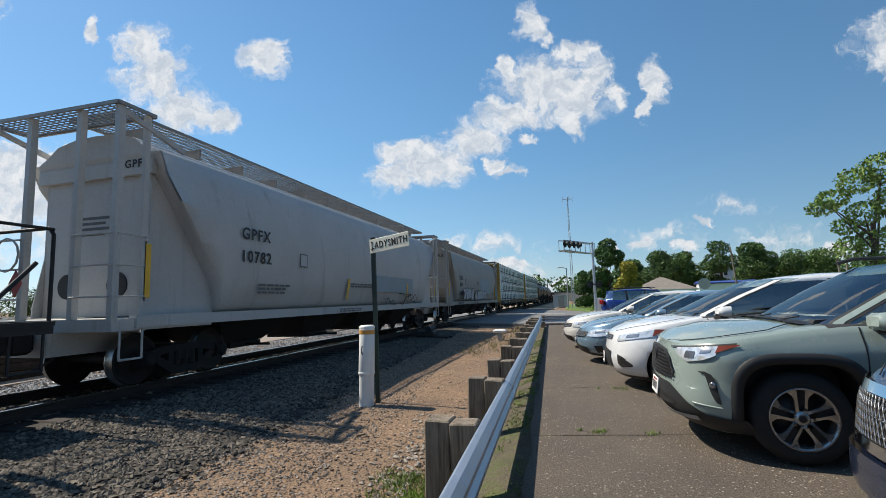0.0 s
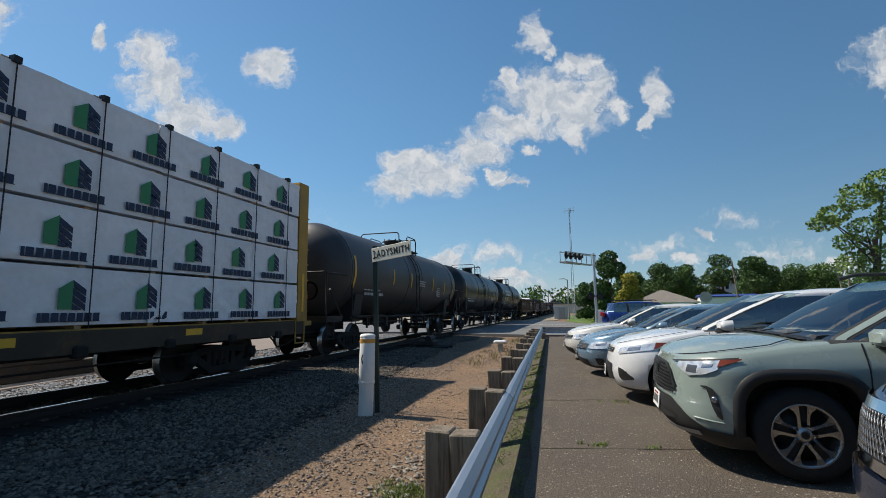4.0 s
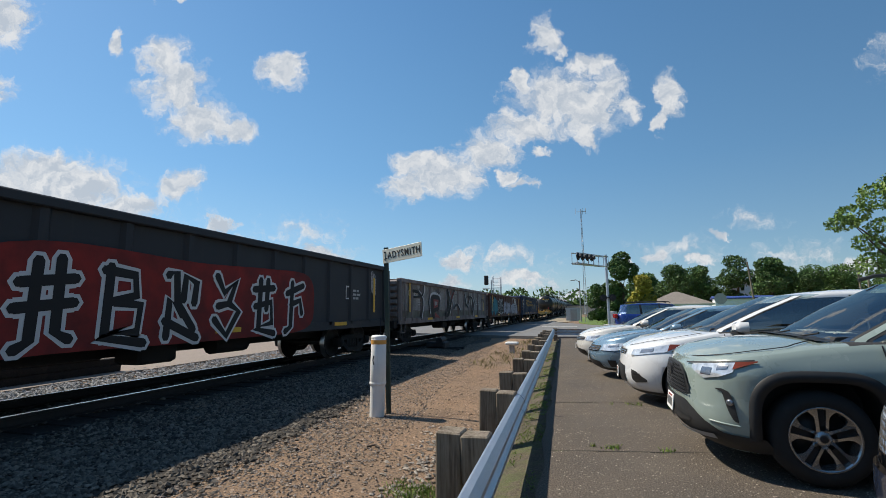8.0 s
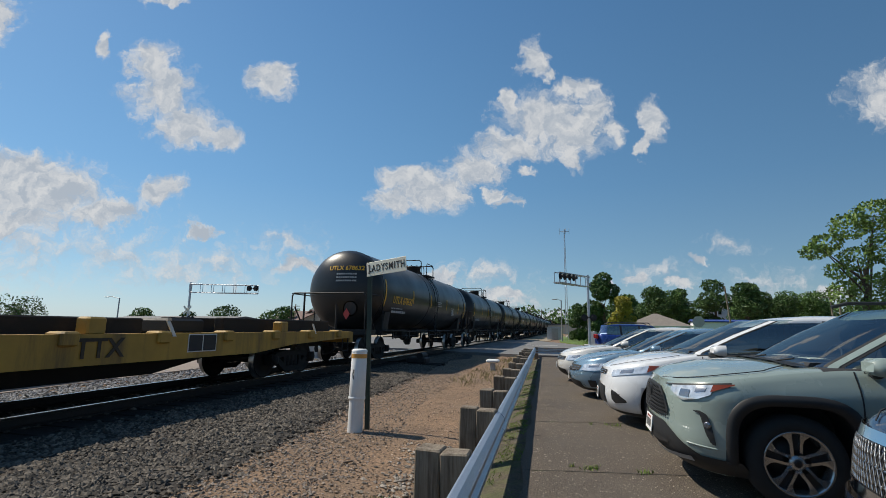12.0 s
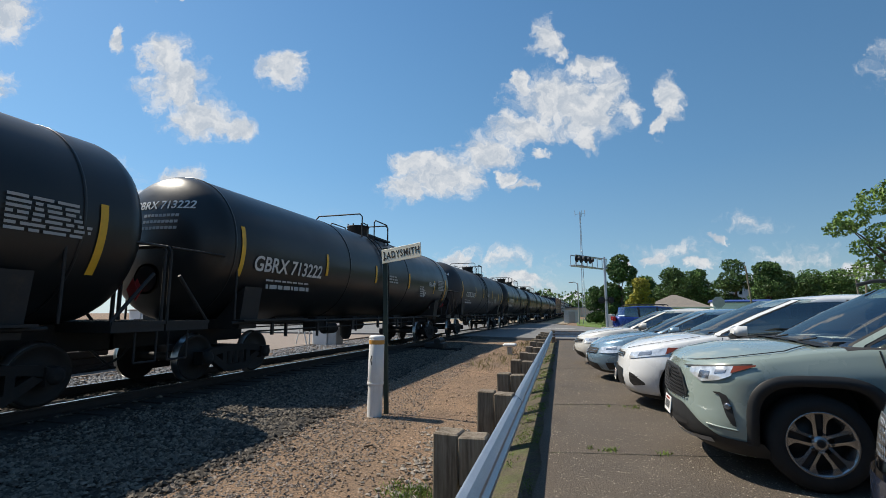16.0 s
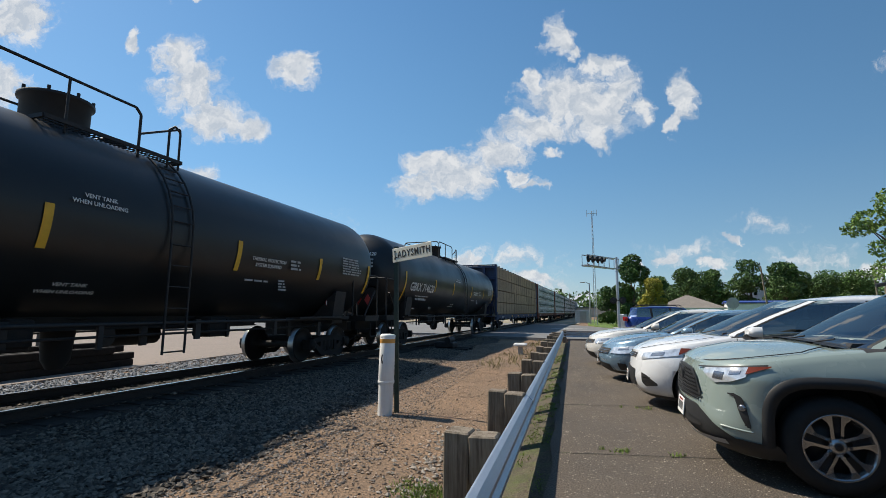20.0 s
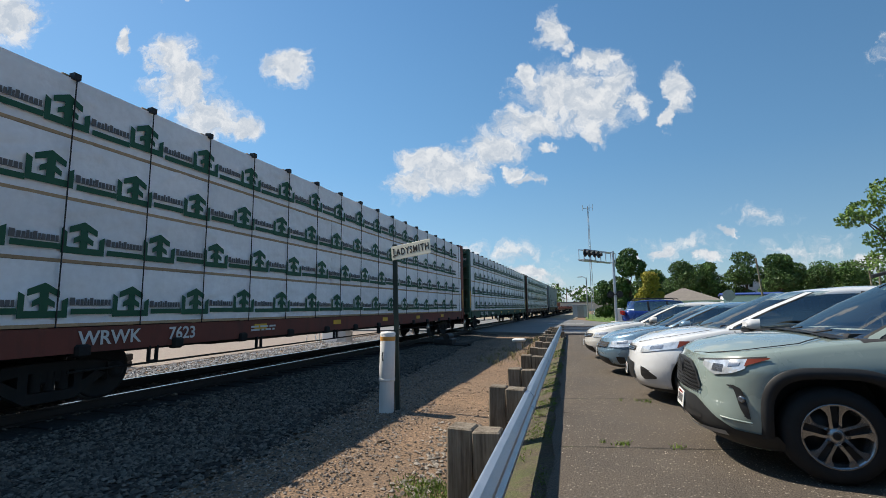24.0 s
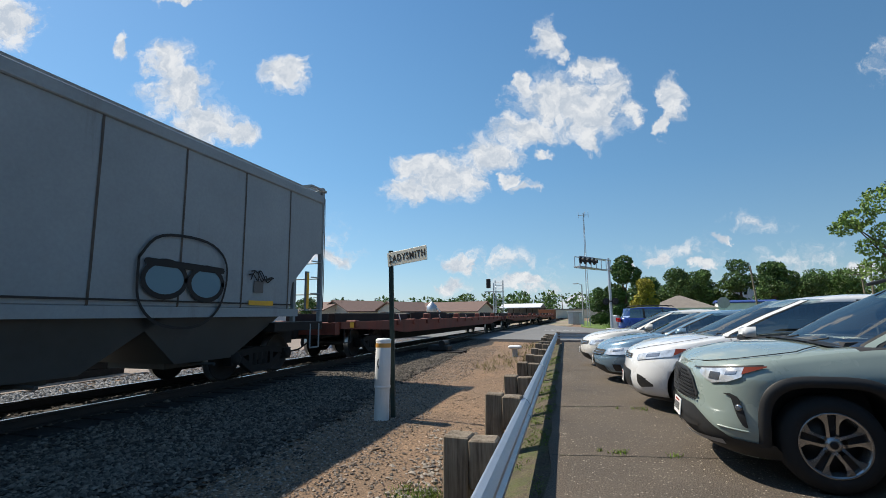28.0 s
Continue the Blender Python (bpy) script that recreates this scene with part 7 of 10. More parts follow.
hopper(*between(565.3, 583.1), HOPPER_BLUE, HOPPER_SHADE, "FURX", "855168", extra=art_last_hopper, walls="straight", inset=0.80, at=0.66, label="weathered grey covered hopper car with graffiti")
flat_car(*between(583.1, 611.3), CAR_RED, True, "", label="long empty red flat car with stake brackets")
flat_car(*between(611.3, 639.5), CAR_RED, True, "", label="long empty red flat car with stake brackets")
flat_car(*between(639.5, 667.7), CAR_RED, True, "", label="long empty red flat car at the end of the train")
# ---- guard rail, sign post, markers ----
def guard_rail():
    g_th = thing("guard_rail", "galvanised steel guard rail on weathered square timber posts", "guard rail")
    ys = span(1.0, 25.2, 44)
    # W section, its open side to the posts; outline in (across, up)
    sec = [(0.0, 0.30), (0.035, 0.285), (0.075, 0.235), (0.075, 0.20), (0.03, 0.165), (0.03, 0.135), (0.075, 0.10), (0.075, 0.065), (0.035, 0.015), (0.0, 0.0)]
    back = [(x - 0.012, z) for x, z in sec[::-1]]
    rings = [[(GUARD(y) + x, y, 0.09 + z) for x, z in sec + back] for y in ys]
    beam = part("rail_beam", Geo().loft(rings, 0, True, False), GALV, g_th, "dull galvanised corrugated beam")
    for y in (5.85, 9.65, 13.45, 17.25, 21.05):
        g = Geo()
        for dy in (-0.10, 0.10):
            for z in (0.115, 0.335):
                g.cbox(GUARD(y) + 0.045, y + dy, 0.09 + z - 0.09, 0.012, 0.045, 0.02)
        part("splice_bolts", g, BLACK_IRON, beam)
        part("splice_lap", Geo().loft([[(GUARD(yy) + x + 0.006, yy, 0.09 + z) for x, z in sec + back] for yy in (y - 0.16, y + 0.16)]), GALV, beam)
    r = random.Random(11)
    for i in range(12):
        y = 1.82 + 1.90 * i
        x = GUARD(y)
        h = 0.43 + r.uniform(-0.02, 0.02)
        post = Geo().bevel_box(-0.10, -0.10, GROUND_Z - 0.5, 0.10, 0.10, h, 0.012)
        part("timber_post", post, WOOD_POST, g_th, "weathered square timber post", m=pose(x - 0.335, y + 0.02, 0, r.uniform(-1.5, 1.5), r.uniform(-1.5, 1.5), r.uniform(-4, 4)))
        part("timber_block", Geo().bevel_box(-0.115, -0.10, 0.06, 0.10, 0.10, h - 0.015, 0.012), WOOD_POST, g_th, "weathered timber spacer block", m=pose(x - 0.11, y, 0, r.uniform(-1.5, 1.5), r.uniform(-2, 2), r.uniform(-3, 3)))
    # end rail across the lot
    part("end_beam", Geo().loft([[(x, 25.3 + zz * 0.0 + dx, 0.09 + zz) for dx, zz in sec + back] for x in span(GUARD(25.2), 3.2, 6)]), GALV, g_th)
    for x in (-1.7, 0.2, 2.1):
        part("timber_post", Geo().bevel_box(x - 0.1, 25.35, GROUND_Z - 0.4, x + 0.1, 25.55, 0.42, 0.012), WOOD_POST, g_th)
    return g_th


guard_rail()


def name_sign():
    s = thing("name_sign", "white place name sign on a dark green steel post", "sign", m=pose(-3.12, 7.25, GROUND_Z, 0.6, -1.0, 0))
    z1 = 2.66
    part("post", Geo().prism([(-0.035, -0.02), (0.035, -0.02), (0.035, 0.02), (0.015, 0.02), (0.015, 0.0), (-0.015, 0.0), (-0.015, 0.02), (-0.035, 0.02)], "z", -0.4, z1), GREEN_POLE, s, "dark green steel channel post")
    plate = part("plate", Geo().bevel_box(-0.06, -0.006, -0.115, 0.78, 0.006, 0.115, 0.004), SIGN_WHITE, s, "off-white enamel plate", m=pose(0, -0.03, z1 - 0.15, 0, -3.5, -20))
    part("lettering", text_mesh("LADYSMITH", 0.155, BLACK_MARK), None, plate, "black capital letters", m=pose(0.37, -0.008, 0.0) @ Matrix.Diagonal((0.80, 1, 1, 1)))
    for z in (0.06, -0.06):
        part("bolt", Geo().lathe([(-0.02, 0.012), (0.01, 0.012)], (0, -0.04, z1 - 0.15 + z), "y", 8), BLACK_IRON, s)


name_sign()


def pipe_marker():
    s = thing("pipeline_marker", "white plastic pipeline marker post with an orange band", "marker post", m=pose(-3.22, 7.02, GROUND_Z, 0, 1.2, 0))
    part("lower_tube", Geo().lathe([(-0.3, 0.115), (0.5, 0.115)], (0, 0, 0), "z", 24), PIPE_WHITE, s)
    part("upper_tube", Geo().lathe([(0.49, 0.122), (0.5, 0.125), (1.20, 0.118), (1.21, 0.11)], (0, 0, 0), "z", 24), PIPE_WHITE, s)
    part("collar", Geo().lathe([(0.48, 0.126), (0.485, 0.130), (0.515, 0.130), (0.52, 0.126)], (0, 0, 0), "z", 24), PIPE_WHITE, s)
    part("orange_band", Geo().lathe([(1.10, 0.1215), (1.165, 0.1205)], (0, 0, 0), "z", 24), ORANGE, s, "faded orange band")
    part("cap", Geo().lathe([(1.19, 0.122), (1.215, 0.122), (1.235, 0.10), (1.24, 0.02)], (0, 0, 0), "z", 24), PIPE_WHITE, s)
    part("hook_mark", Geo().prism([(-0.03, 0.86), (-0.01, 0.80), (-0.02, 0.78), (-0.035, 0.80), (-0.045, 0.87), (-0.03, 0.93), (-0.015, 0.92)], "y", -0.125, -0.119), BARS_DARK, s)


pipe_marker()


def cable_box():
    s = thing("cable_pedestal", "small weathered white cable pedestal", "utility box", m=pose(-2.85, 18.3, GROUND_Z))
    part("stem", Geo().bevel_box(-0.09, -0.09, -0.2, 0.09, 0.09, 0.32, 0.02), GREY_STEEL, s)
    part("lid", Geo().bevel_box(-0.24, -0.2, 0.30, 0.24, 0.2, 0.42, 0.04), PIPE_WHITE, s)


cable_box()


def switch_machine():
    s = thing("switch_stand", "black switch machine on long timbers beside the rail", "track equipment", m=pose(-6.15, 19.6, GROUND_Z + 0.03))
    for y in (-0.3, 0.3):
        part("timber", Geo().bevel_box(-1.0, y - 0.11, -0.1, 1.0, y + 0.11, 0.06, 0.015), TIE, s)
    part("casing", Geo().bevel_box(-0.5, -0.35, 0.05, 0.35, 0.35, 0.30, 0.05), BLACK_IRON, s)
    part("motor", Geo().lathe([(-0.35, 0.14), (0.35, 0.14)], (0.1, 0, 0.36), "y", 12), BLACK_IRON, s)
    part("throw_rod", Geo().pipe([(-0.4, 0, 0.15), (-1.5, 0, 0.05)], 0.03), RAIL_STEEL, s)


switch_machine()


def timber_stack():
    s = thing("timber_stack", "stack of old dark ties and rails across the track", "timber stack", m=pose(-12.7, 7.9, GROUND_Z + 0.07, 0, 0, 3))
    r = random.Random(4)
    for k in range(9):
        lay, col = divmod(k, 3)
        part("old_tie", Geo().bevel_box(-0.12, -2.3 + r.uniform(-0.3, 0.3), 0, 0.12, 2.0 + r.uniform(-0.3, 0.6), 0.18, 0.02), TIE, s, m=pose(-0.3 + 0.28 * col, 0, 0.185 * lay, 0, 0, r.uniform(-3, 3)))
    part("old_rail", Geo().bevel_box(-0.05, -2.2, 0.0, 0.05, 2.9, 0.12, 0.02), RAIL_STEEL, s, m=pose(0.05, 0, 0.56, 0, 0, -4))


def cabinets():
    for x, y, w, h, mt, lab in ((-14.2, 6.6, 0.5, 1.5, BLACK_IRON, "dark steel equipment cabinet across the track"), (-14.6, 7.9, 0.8, 1.25, SIDING, "tan steel equipment cabinet across the track"), (-14.3, 9.3, 0.45, 1.35, BLACK_IRON, "dark steel equipment cabinet across the track")):
        c = thing("equipment_cabinet", lab, "cabinet", m=pose(x, y, GROUND_Z + 0.07))
        body = part("casing", Geo().bevel_box(-0.3, -w / 2, 0, 0.3, w / 2, h, 0.03), mt, c)
        part("door", Geo().bevel_box(0.3, -w / 2 + 0.05, 0.1, 0.318, w / 2 - 0.05, h - 0.08, 0.006), mt, c)
        part("handle", Geo().bevel_box(0.318, w / 2 - 0.14, h * 0.5, 0.335, w / 2 - 0.11, h * 0.5 + 0.14, 0.005), GREY_STEEL, c)
        part("lid", Geo().bevel_box(-0.34, -w / 2 - 0.04, h, 0.34, w / 2 + 0.04, h + 0.05, 0.015), mt, c)


def pedestal():
    s = thing("signal_pedestal", "pale concrete signal pedestal with a steel cabinet across the track", "pedestal", m=pose(-12.5, 21.2, GROUND_Z))
    part("block", Geo().bevel_box(-0.45, -0.4, -0.2, 0.35, 0.4, 1.05, 0.03), SIDING_WHITE, s)
    part("cabinet", Geo().bevel_box(0.36, -0.35, 0.0, 0.85, 0.35, 0.95, 0.03), GREY_STEEL, s)
    f = thing("a_frame_stand", "white steel A-frame stand beside the pedestal", "stand", m=pose(-13.2, 20.3, GROUND_Z))
    for a, b in (((-0.35, 0, -0.05), (-0.08, 0, 1.05)), ((0.3, 0, -0.05), (0.02, 0, 1.05)), ((0.35, 0.1, -0.05), (0.35, 0.1, 0.7)), ((0.02, 0, 0.75), (0.35, 0.1, 0.7))):
        part("tube", Geo().tube(a, b, 0.03, 6), PIPE_WHITE, f)


timber_stack()
cabinets()
pedestal()


# ---- parked cars ----
class Body:
    """A car body as a stack of level outlines: front at x = 0, rear at -length, sides at +-y."""

    def __init__(self, length, half_w, front, rear, width, cap_f=0.85, cap_r=0.55, nf=2.7, nr=3.2, flares=(), flare=0.0, shoulder=None, crown=None):
        if shoulder:
            self.shoulder, self.crown = table(sorted(shoulder)), table(sorted(crown))
        self.L, self.front, self.rear, self.w = length, table(front), table(rear), table([(z, half_w * k) for z, k in width])
        self.cf, self.cr, self.nf, self.nr, self.flares, self.flare = cap_f, cap_r, nf, nr, flares, flare

    def hw(self, x, z):
        w = self.w(z)
        for xw in self.flares:
            w += self.flare * math.exp(-((x - xw) / 0.48) ** 2) * math.exp(-((z - 0.62) / 0.3) ** 2)
        return w

    def side_y(self, x, z):
        xf, xr = self.front(z), -self.L + self.rear(z)
        w = self.hw(x, z)
        if x > xf - self.cf:
            t = min(1.0, (x - xf + self.cf) / self.cf)
            return w * (1 - t ** self.nf) ** (1 / self.nf)
        if x < xr + self.cr:
            t = min(1.0, (xr + self.cr - x) / self.cr)
            return w * (1 - t ** self.nr) ** (1 / self.nr)
        return w

    def front_pt(self, th, z, off=0.0):
        """A point of the front end by its angle from straight ahead (0) to the side (90)."""
        a = radians(th)
        c, s = max(0, math.cos(a)) ** (2 / self.nf), max(0, math.sin(a)) ** (2 / self.nf)
        w = self.hw(self.front(z) - self.cf, z)
        return Vector((self.front(z) - self.cf + self.cf * c + off * math.cos(a), w * s + off * math.sin(a), z))

    def outline(self, z, nc=14, ns=26, nb=9):
        pts = []
        for i in range(nc):
            pts.append(tuple(self.front_pt(90 * i / nc, z)))
        xf, xr = self.front(z) - self.cf, -self.L + self.rear(z) + self.cr
        for i in range(ns + 1):
            x = xf + (xr - xf) * i / ns
            pts.append((x, self.hw(x, z), z))
        for i in range(1, nb + 1):
            a = radians(90 - 90 * i / nb)
            pts.append((xr - self.cr * math.cos(a) ** (2 / self.nr), self.hw(xr, z) * max(0, math.sin(a)) ** (2 / self.nr), z))
        return pts + [(x, -y, zz) for x, y, zz in pts[-2:0:-1]]

    def shell(self, zs):
        return Geo().loft([self.outline(z) for z in zs], 0, True, True)

    def hull(self, z0, inside, levels=17, nc=20, ns=44, nb=9, across=8):
        """Sides up to a shoulder line that rises along the car, and a crowned hood and deck across them; the deck between the two places inside is trim."""
        st = [("f", 90 * i / nc) for i in range(nc)]
        xf, xr = self.front(0.75) - self.cf, -self.L + self.rear(0.75) + self.cr
        st += [("s", xf + (xr - xf) * i / ns) for i in range(ns + 1)]
        st += [("r", 90 - 90 * i / nb) for i in range(1, nb + 1)]

        def at(kind, v, z):
            if kind == "f":
                p = self.front_pt(v, z)
                return p.x, p.y
            if kind == "s":
                f = (xf - v) / (xf - xr)
                x = self.front(z) - self.cf + (-self.L + self.rear(z) + self.cr - self.front(z) + self.cf) * f
                return x, self.hw(x, z)
            a = radians(v)
            xe = -self.L + self.rear(z) + self.cr
            return xe - self.cr * math.cos(a) ** (2 / self.nr), self.hw(xe, z) * max(0, math.sin(a)) ** (2 / self.nr)

        cols = []
        for kind, v in st:
            zt = self.shoulder(at(kind, v, 0.75)[0])
            col = []
            for k in range(levels):
                z = z0 + (zt - z0) * k / (levels - 1)
                col.append((*at(kind, v, z), z))
            cols.append(col)
        g = Geo()
        n = len(cols)
        for sd in (1, -1):
            vs = [(x, sd * y, z) for c in cols for x, y, z in c]
            g.add(vs, [(i * levels + k, (i + 1) * levels + k, (i + 1) * levels + k + 1, i * levels + k + 1) for i in range(n - 1) for k in range(levels - 1)], 0, True)
        ts = [-1, -0.985, -0.95] + [-0.9 + 1.8 * k / across for k in range(across + 1)] + [0.95, 0.985, 1]
        m = len(ts)
        rows = []
        for c in cols:
            x, y, z = c[-1]
            h = self.crown(x)
            rows.append([(x, y * t, z + (0 if abs(t) == 1 else 0.012 * (1 - abs(t)) / 0.05 if abs(t) > 0.95 else 0.012) + h * (1 - abs(t) ** 3.2)) for t in ts])
        for i in range(n - 1):
            trim = inside[1] < rows[i][0][0] < inside[0]
            g.add(rows[i] + rows[i + 1], [(k, k + 1, m + k + 1, m + k) for k in range(m - 1)], 1 if trim else 0, True)
        base = [[(c[0][0], c[0][1] * t, z0) for t in ts] for c in cols]
        for i in range(n - 1):
            g.add(base[i] + base[i + 1], [(k, k + 1, m + k + 1, m + k) for k in range(m - 1)], 0, False)
        return g

    def front_patch(self, th0, th1, lo, hi, off=0.012, n=12, m=4, sides=(1, -1)):
        """A panel laid on the front end between the heights lo(th) and hi(th)."""
        g = Geo()
        for s in sides:
            vs = []
            for i in range(n + 1):
                th = th0 + (th1 - th0) * i / n
                for j in range(m + 1):
                    z = lo(th) + (hi(th) - lo(th)) * j / m
                    p = self.front_pt(abs(th), z, off)
                    vs.append((p.x, s * p.y * (1 if th >= 0 else -1), z))
            g.add(vs, [(i * (m + 1) + j, (i + 1) * (m + 1) + j, (i + 1) * (m + 1) + j + 1, i * (m + 1) + j + 1) for i in range(n) for j in range(m)], 0, True)
        return g

    def side_patch(self, x0, x1, lo, hi, off=0.01, n=16, m=3, sides=(1, -1)):
        g = Geo()
        for s in sides:
            vs = []
            for i in range(n + 1):
                x = x0 + (x1 - x0) * i / n
                for j in range(m + 1):
                    z = lo(x) + (hi(x) - lo(x)) * j / m
                    vs.append((x, s * (self.side_y(x, z) + off), z))
            g.add(vs, [(i * (m + 1) + j, (i + 1) * (m + 1) + j, (i + 1) * (m + 1) + j + 1, i * (m + 1) + j + 1) for i in range(n) for j in range(m)], 0, True)
        return g

    def arch(self, xw, zw, r0, r1, a0=-10, a1=190, off=0.012, sides=(1, -1), n=36, sq=2.0):
        """A band round a wheel opening."""
        g = Geo()
        for s in sides:
            vs = []
            for i in range(n + 1):
                a = radians(a0 + (a1 - a0) * i / n)
                for r, o in ((r0, -0.05), (r0, off), (r1, off), (r1 + 0.004, 0.0)):
                    x, z = squared(xw, zw, r, a, sq)
                    vs.append((x, s * (self.side_y(x, max(0.2, z)) + o), z))
            g.add(vs, [(i * 4 + j, (i + 1) * 4 + j, (i + 1) * 4 + j + 1, i * 4 + j + 1) for i in range(n) for j in range(3)], 0, True)
        return g


def squared(xw, zw, r, a, sq):
    """A point of a wheel opening: a circle, or a squarer arch for larger sq."""
    c, d = math.cos(a), math.sin(a)
    return xw + r * math.copysign(abs(c) ** (2 / sq), c), zw + r * math.copysign(abs(d) ** (2 / sq), d)


def carve(geo, mat, holes, name, sq=2.0):
    """The body mesh with wheel openings cut through its sides."""
    me = geo.mesh(name, mat)
    bm = bmesh.new()
    bm.from_mesh(me)
    bmesh.ops.remove_doubles(bm, verts=bm.verts, dist=0.0006)
    bmesh.ops.recalc_face_normals(bm, faces=bm.faces)
    bm.to_mesh(me)
    bm.free()
    ob = new(name, me)
    cut = Geo()
    for x, z, r, y0, y1 in holes:
        for s in (1, -1):
            a, b = sorted((s * y0, s * y1))
            cut.prism([squared(x, z, r, 2 * math.pi * k / 48, sq) for k in range(48)], "y", a, b, 1)
    tool = new("cutter", cut.mesh("cutter", mat))
    md = ob.modifiers.new("wheel_openings", "BOOLEAN")
    md.operation, md.solver, md.object = "DIFFERENCE", "EXACT", tool
    dg = bpy.context.evaluated_depsgraph_get()
    me = bpy.data.meshes.new_from_object(ob.evaluated_get(dg))
    bpy.data.objects.remove(ob)
    bpy.data.objects.remove(tool)
    return me


def road_wheel(parent, x, y, z, r, rim, s, style="five", w=0.23):
    """Tyre and rim; s: the side that it faces."""
    wh = part("wheel", Geo().lathe([(-w / 2, rim + 0.01), (-w / 2, r - 0.05), (-w / 2 + 0.03, r - 0.012), (-w / 2 + 0.06, r), (w / 2 - 0.06, r), (w / 2 - 0.03, r - 0.012), (w / 2, r - 0.05), (w / 2 + 0.004, rim + 0.03), (w / 2 - 0.012, rim), (w / 2 - 0.10, rim - 0.01)], (0, 0, 0), "y", 48, caps=False), TYRE, parent, "black rubber tyre", m=pose(x, y, z, 0, 0, 0 if s > 0 else 180))
    f = w / 2
    part("rim", Geo().lathe([(f - 0.10, rim - 0.03), (f - 0.02, rim - 0.012), (f + 0.002, rim + 0.004), (f - 0.004, rim + 0.012), (f - 0.03, rim + 0.002)], (0, 0, 0), "y", 48, caps=False), ALLOY, wh, "bright alloy rim")
    part("brake_disc", Geo().lathe([(f - 0.12, 0.02), (f - 0.12, rim - 0.02), (f - 0.11, rim - 0.02), (f - 0.11, 0.02)], (0, 0, 0), "y", 32), ALLOY_DARK, wh)
    part("hub_cap", Geo().lathe([(f - 0.05, 0.062), (f - 0.036, 0.060), (f - 0.026, 0.040), (f - 0.024, 0.034)], (0, 0, 0), "y", 20), ALLOY, wh)
    part("hub_badge", Geo().lathe([(f - 0.03, 0.030), (f - 0.021, 0.028), (f - 0.018, 0.018)], (0, 0, 0), "y", 16), ALLOY_DARK, wh)
    n = 5 if style == "five" else 9
    for k in range(n):
        a = 2 * math.pi * k / n + 0.3
        for d in ((-1, 1) if style == "five" else (0,)):
            # radius, inner and outer edge of the arm, depth
            if d:
                arm = ((0.035, 0.012, 0.040, f - 0.040), (0.075, 0.020, 0.042, f - 0.030), (rim * 0.62, 0.025, 0.046, f - 0.020), (rim * 0.80, 0.027, 0.060, f - 0.015), (rim - 0.003, 0.030, 0.098, f - 0.008))
            else:
                arm = ((0.05, -0.016, 0.016, f - 0.035), (rim * 0.62, -0.014, 0.014, f - 0.022), (rim - 0.006, -0.026, 0.026, f - 0.010))
            rings = []
            for rr, inner, outer, yy in arm:
                ring = []
                for o, q in ((inner, 0), (outer, -0.004), (outer, -0.035), (inner, -0.03)):
                    px, pz = (math.sqrt(rr * rr - o * o) if rr > rim * 0.7 else rr), (d or 1) * o
                    ring.append((px * math.cos(a) - pz * math.sin(a), yy + q, px * math.sin(a) + pz * math.cos(a)))
                rings.append(ring if d >= 0 else ring[::-1])
            part("spoke", Geo().loft(rings), ALLOY, wh)
        if style == "five":
            b = a + math.pi / 5
            part("lug", Geo().lathe([(f - 0.04, 0.014), (f - 0.018, 0.012)], (0.075 * math.sin(b), 0, 0.075 * math.cos(b)), "y", 6), CHROME, wh)
            # dark pocket between the two arms of the spoke
            p = Geo().prism([(0.10 * math.cos(a) - q * math.sin(a), 0.10 * math.sin(a) + q * math.cos(a)) for q in (-0.022, 0.022)] + [((rim - 0.02) * math.cos(a) - q * math.sin(a), (rim - 0.02) * math.sin(a) + q * math.cos(a)) for q in (0.028, -0.028)], "y", f - 0.055, f - 0.047)
            part("spoke_pocket", p, ALLOY_DARK, wh)
    return wh


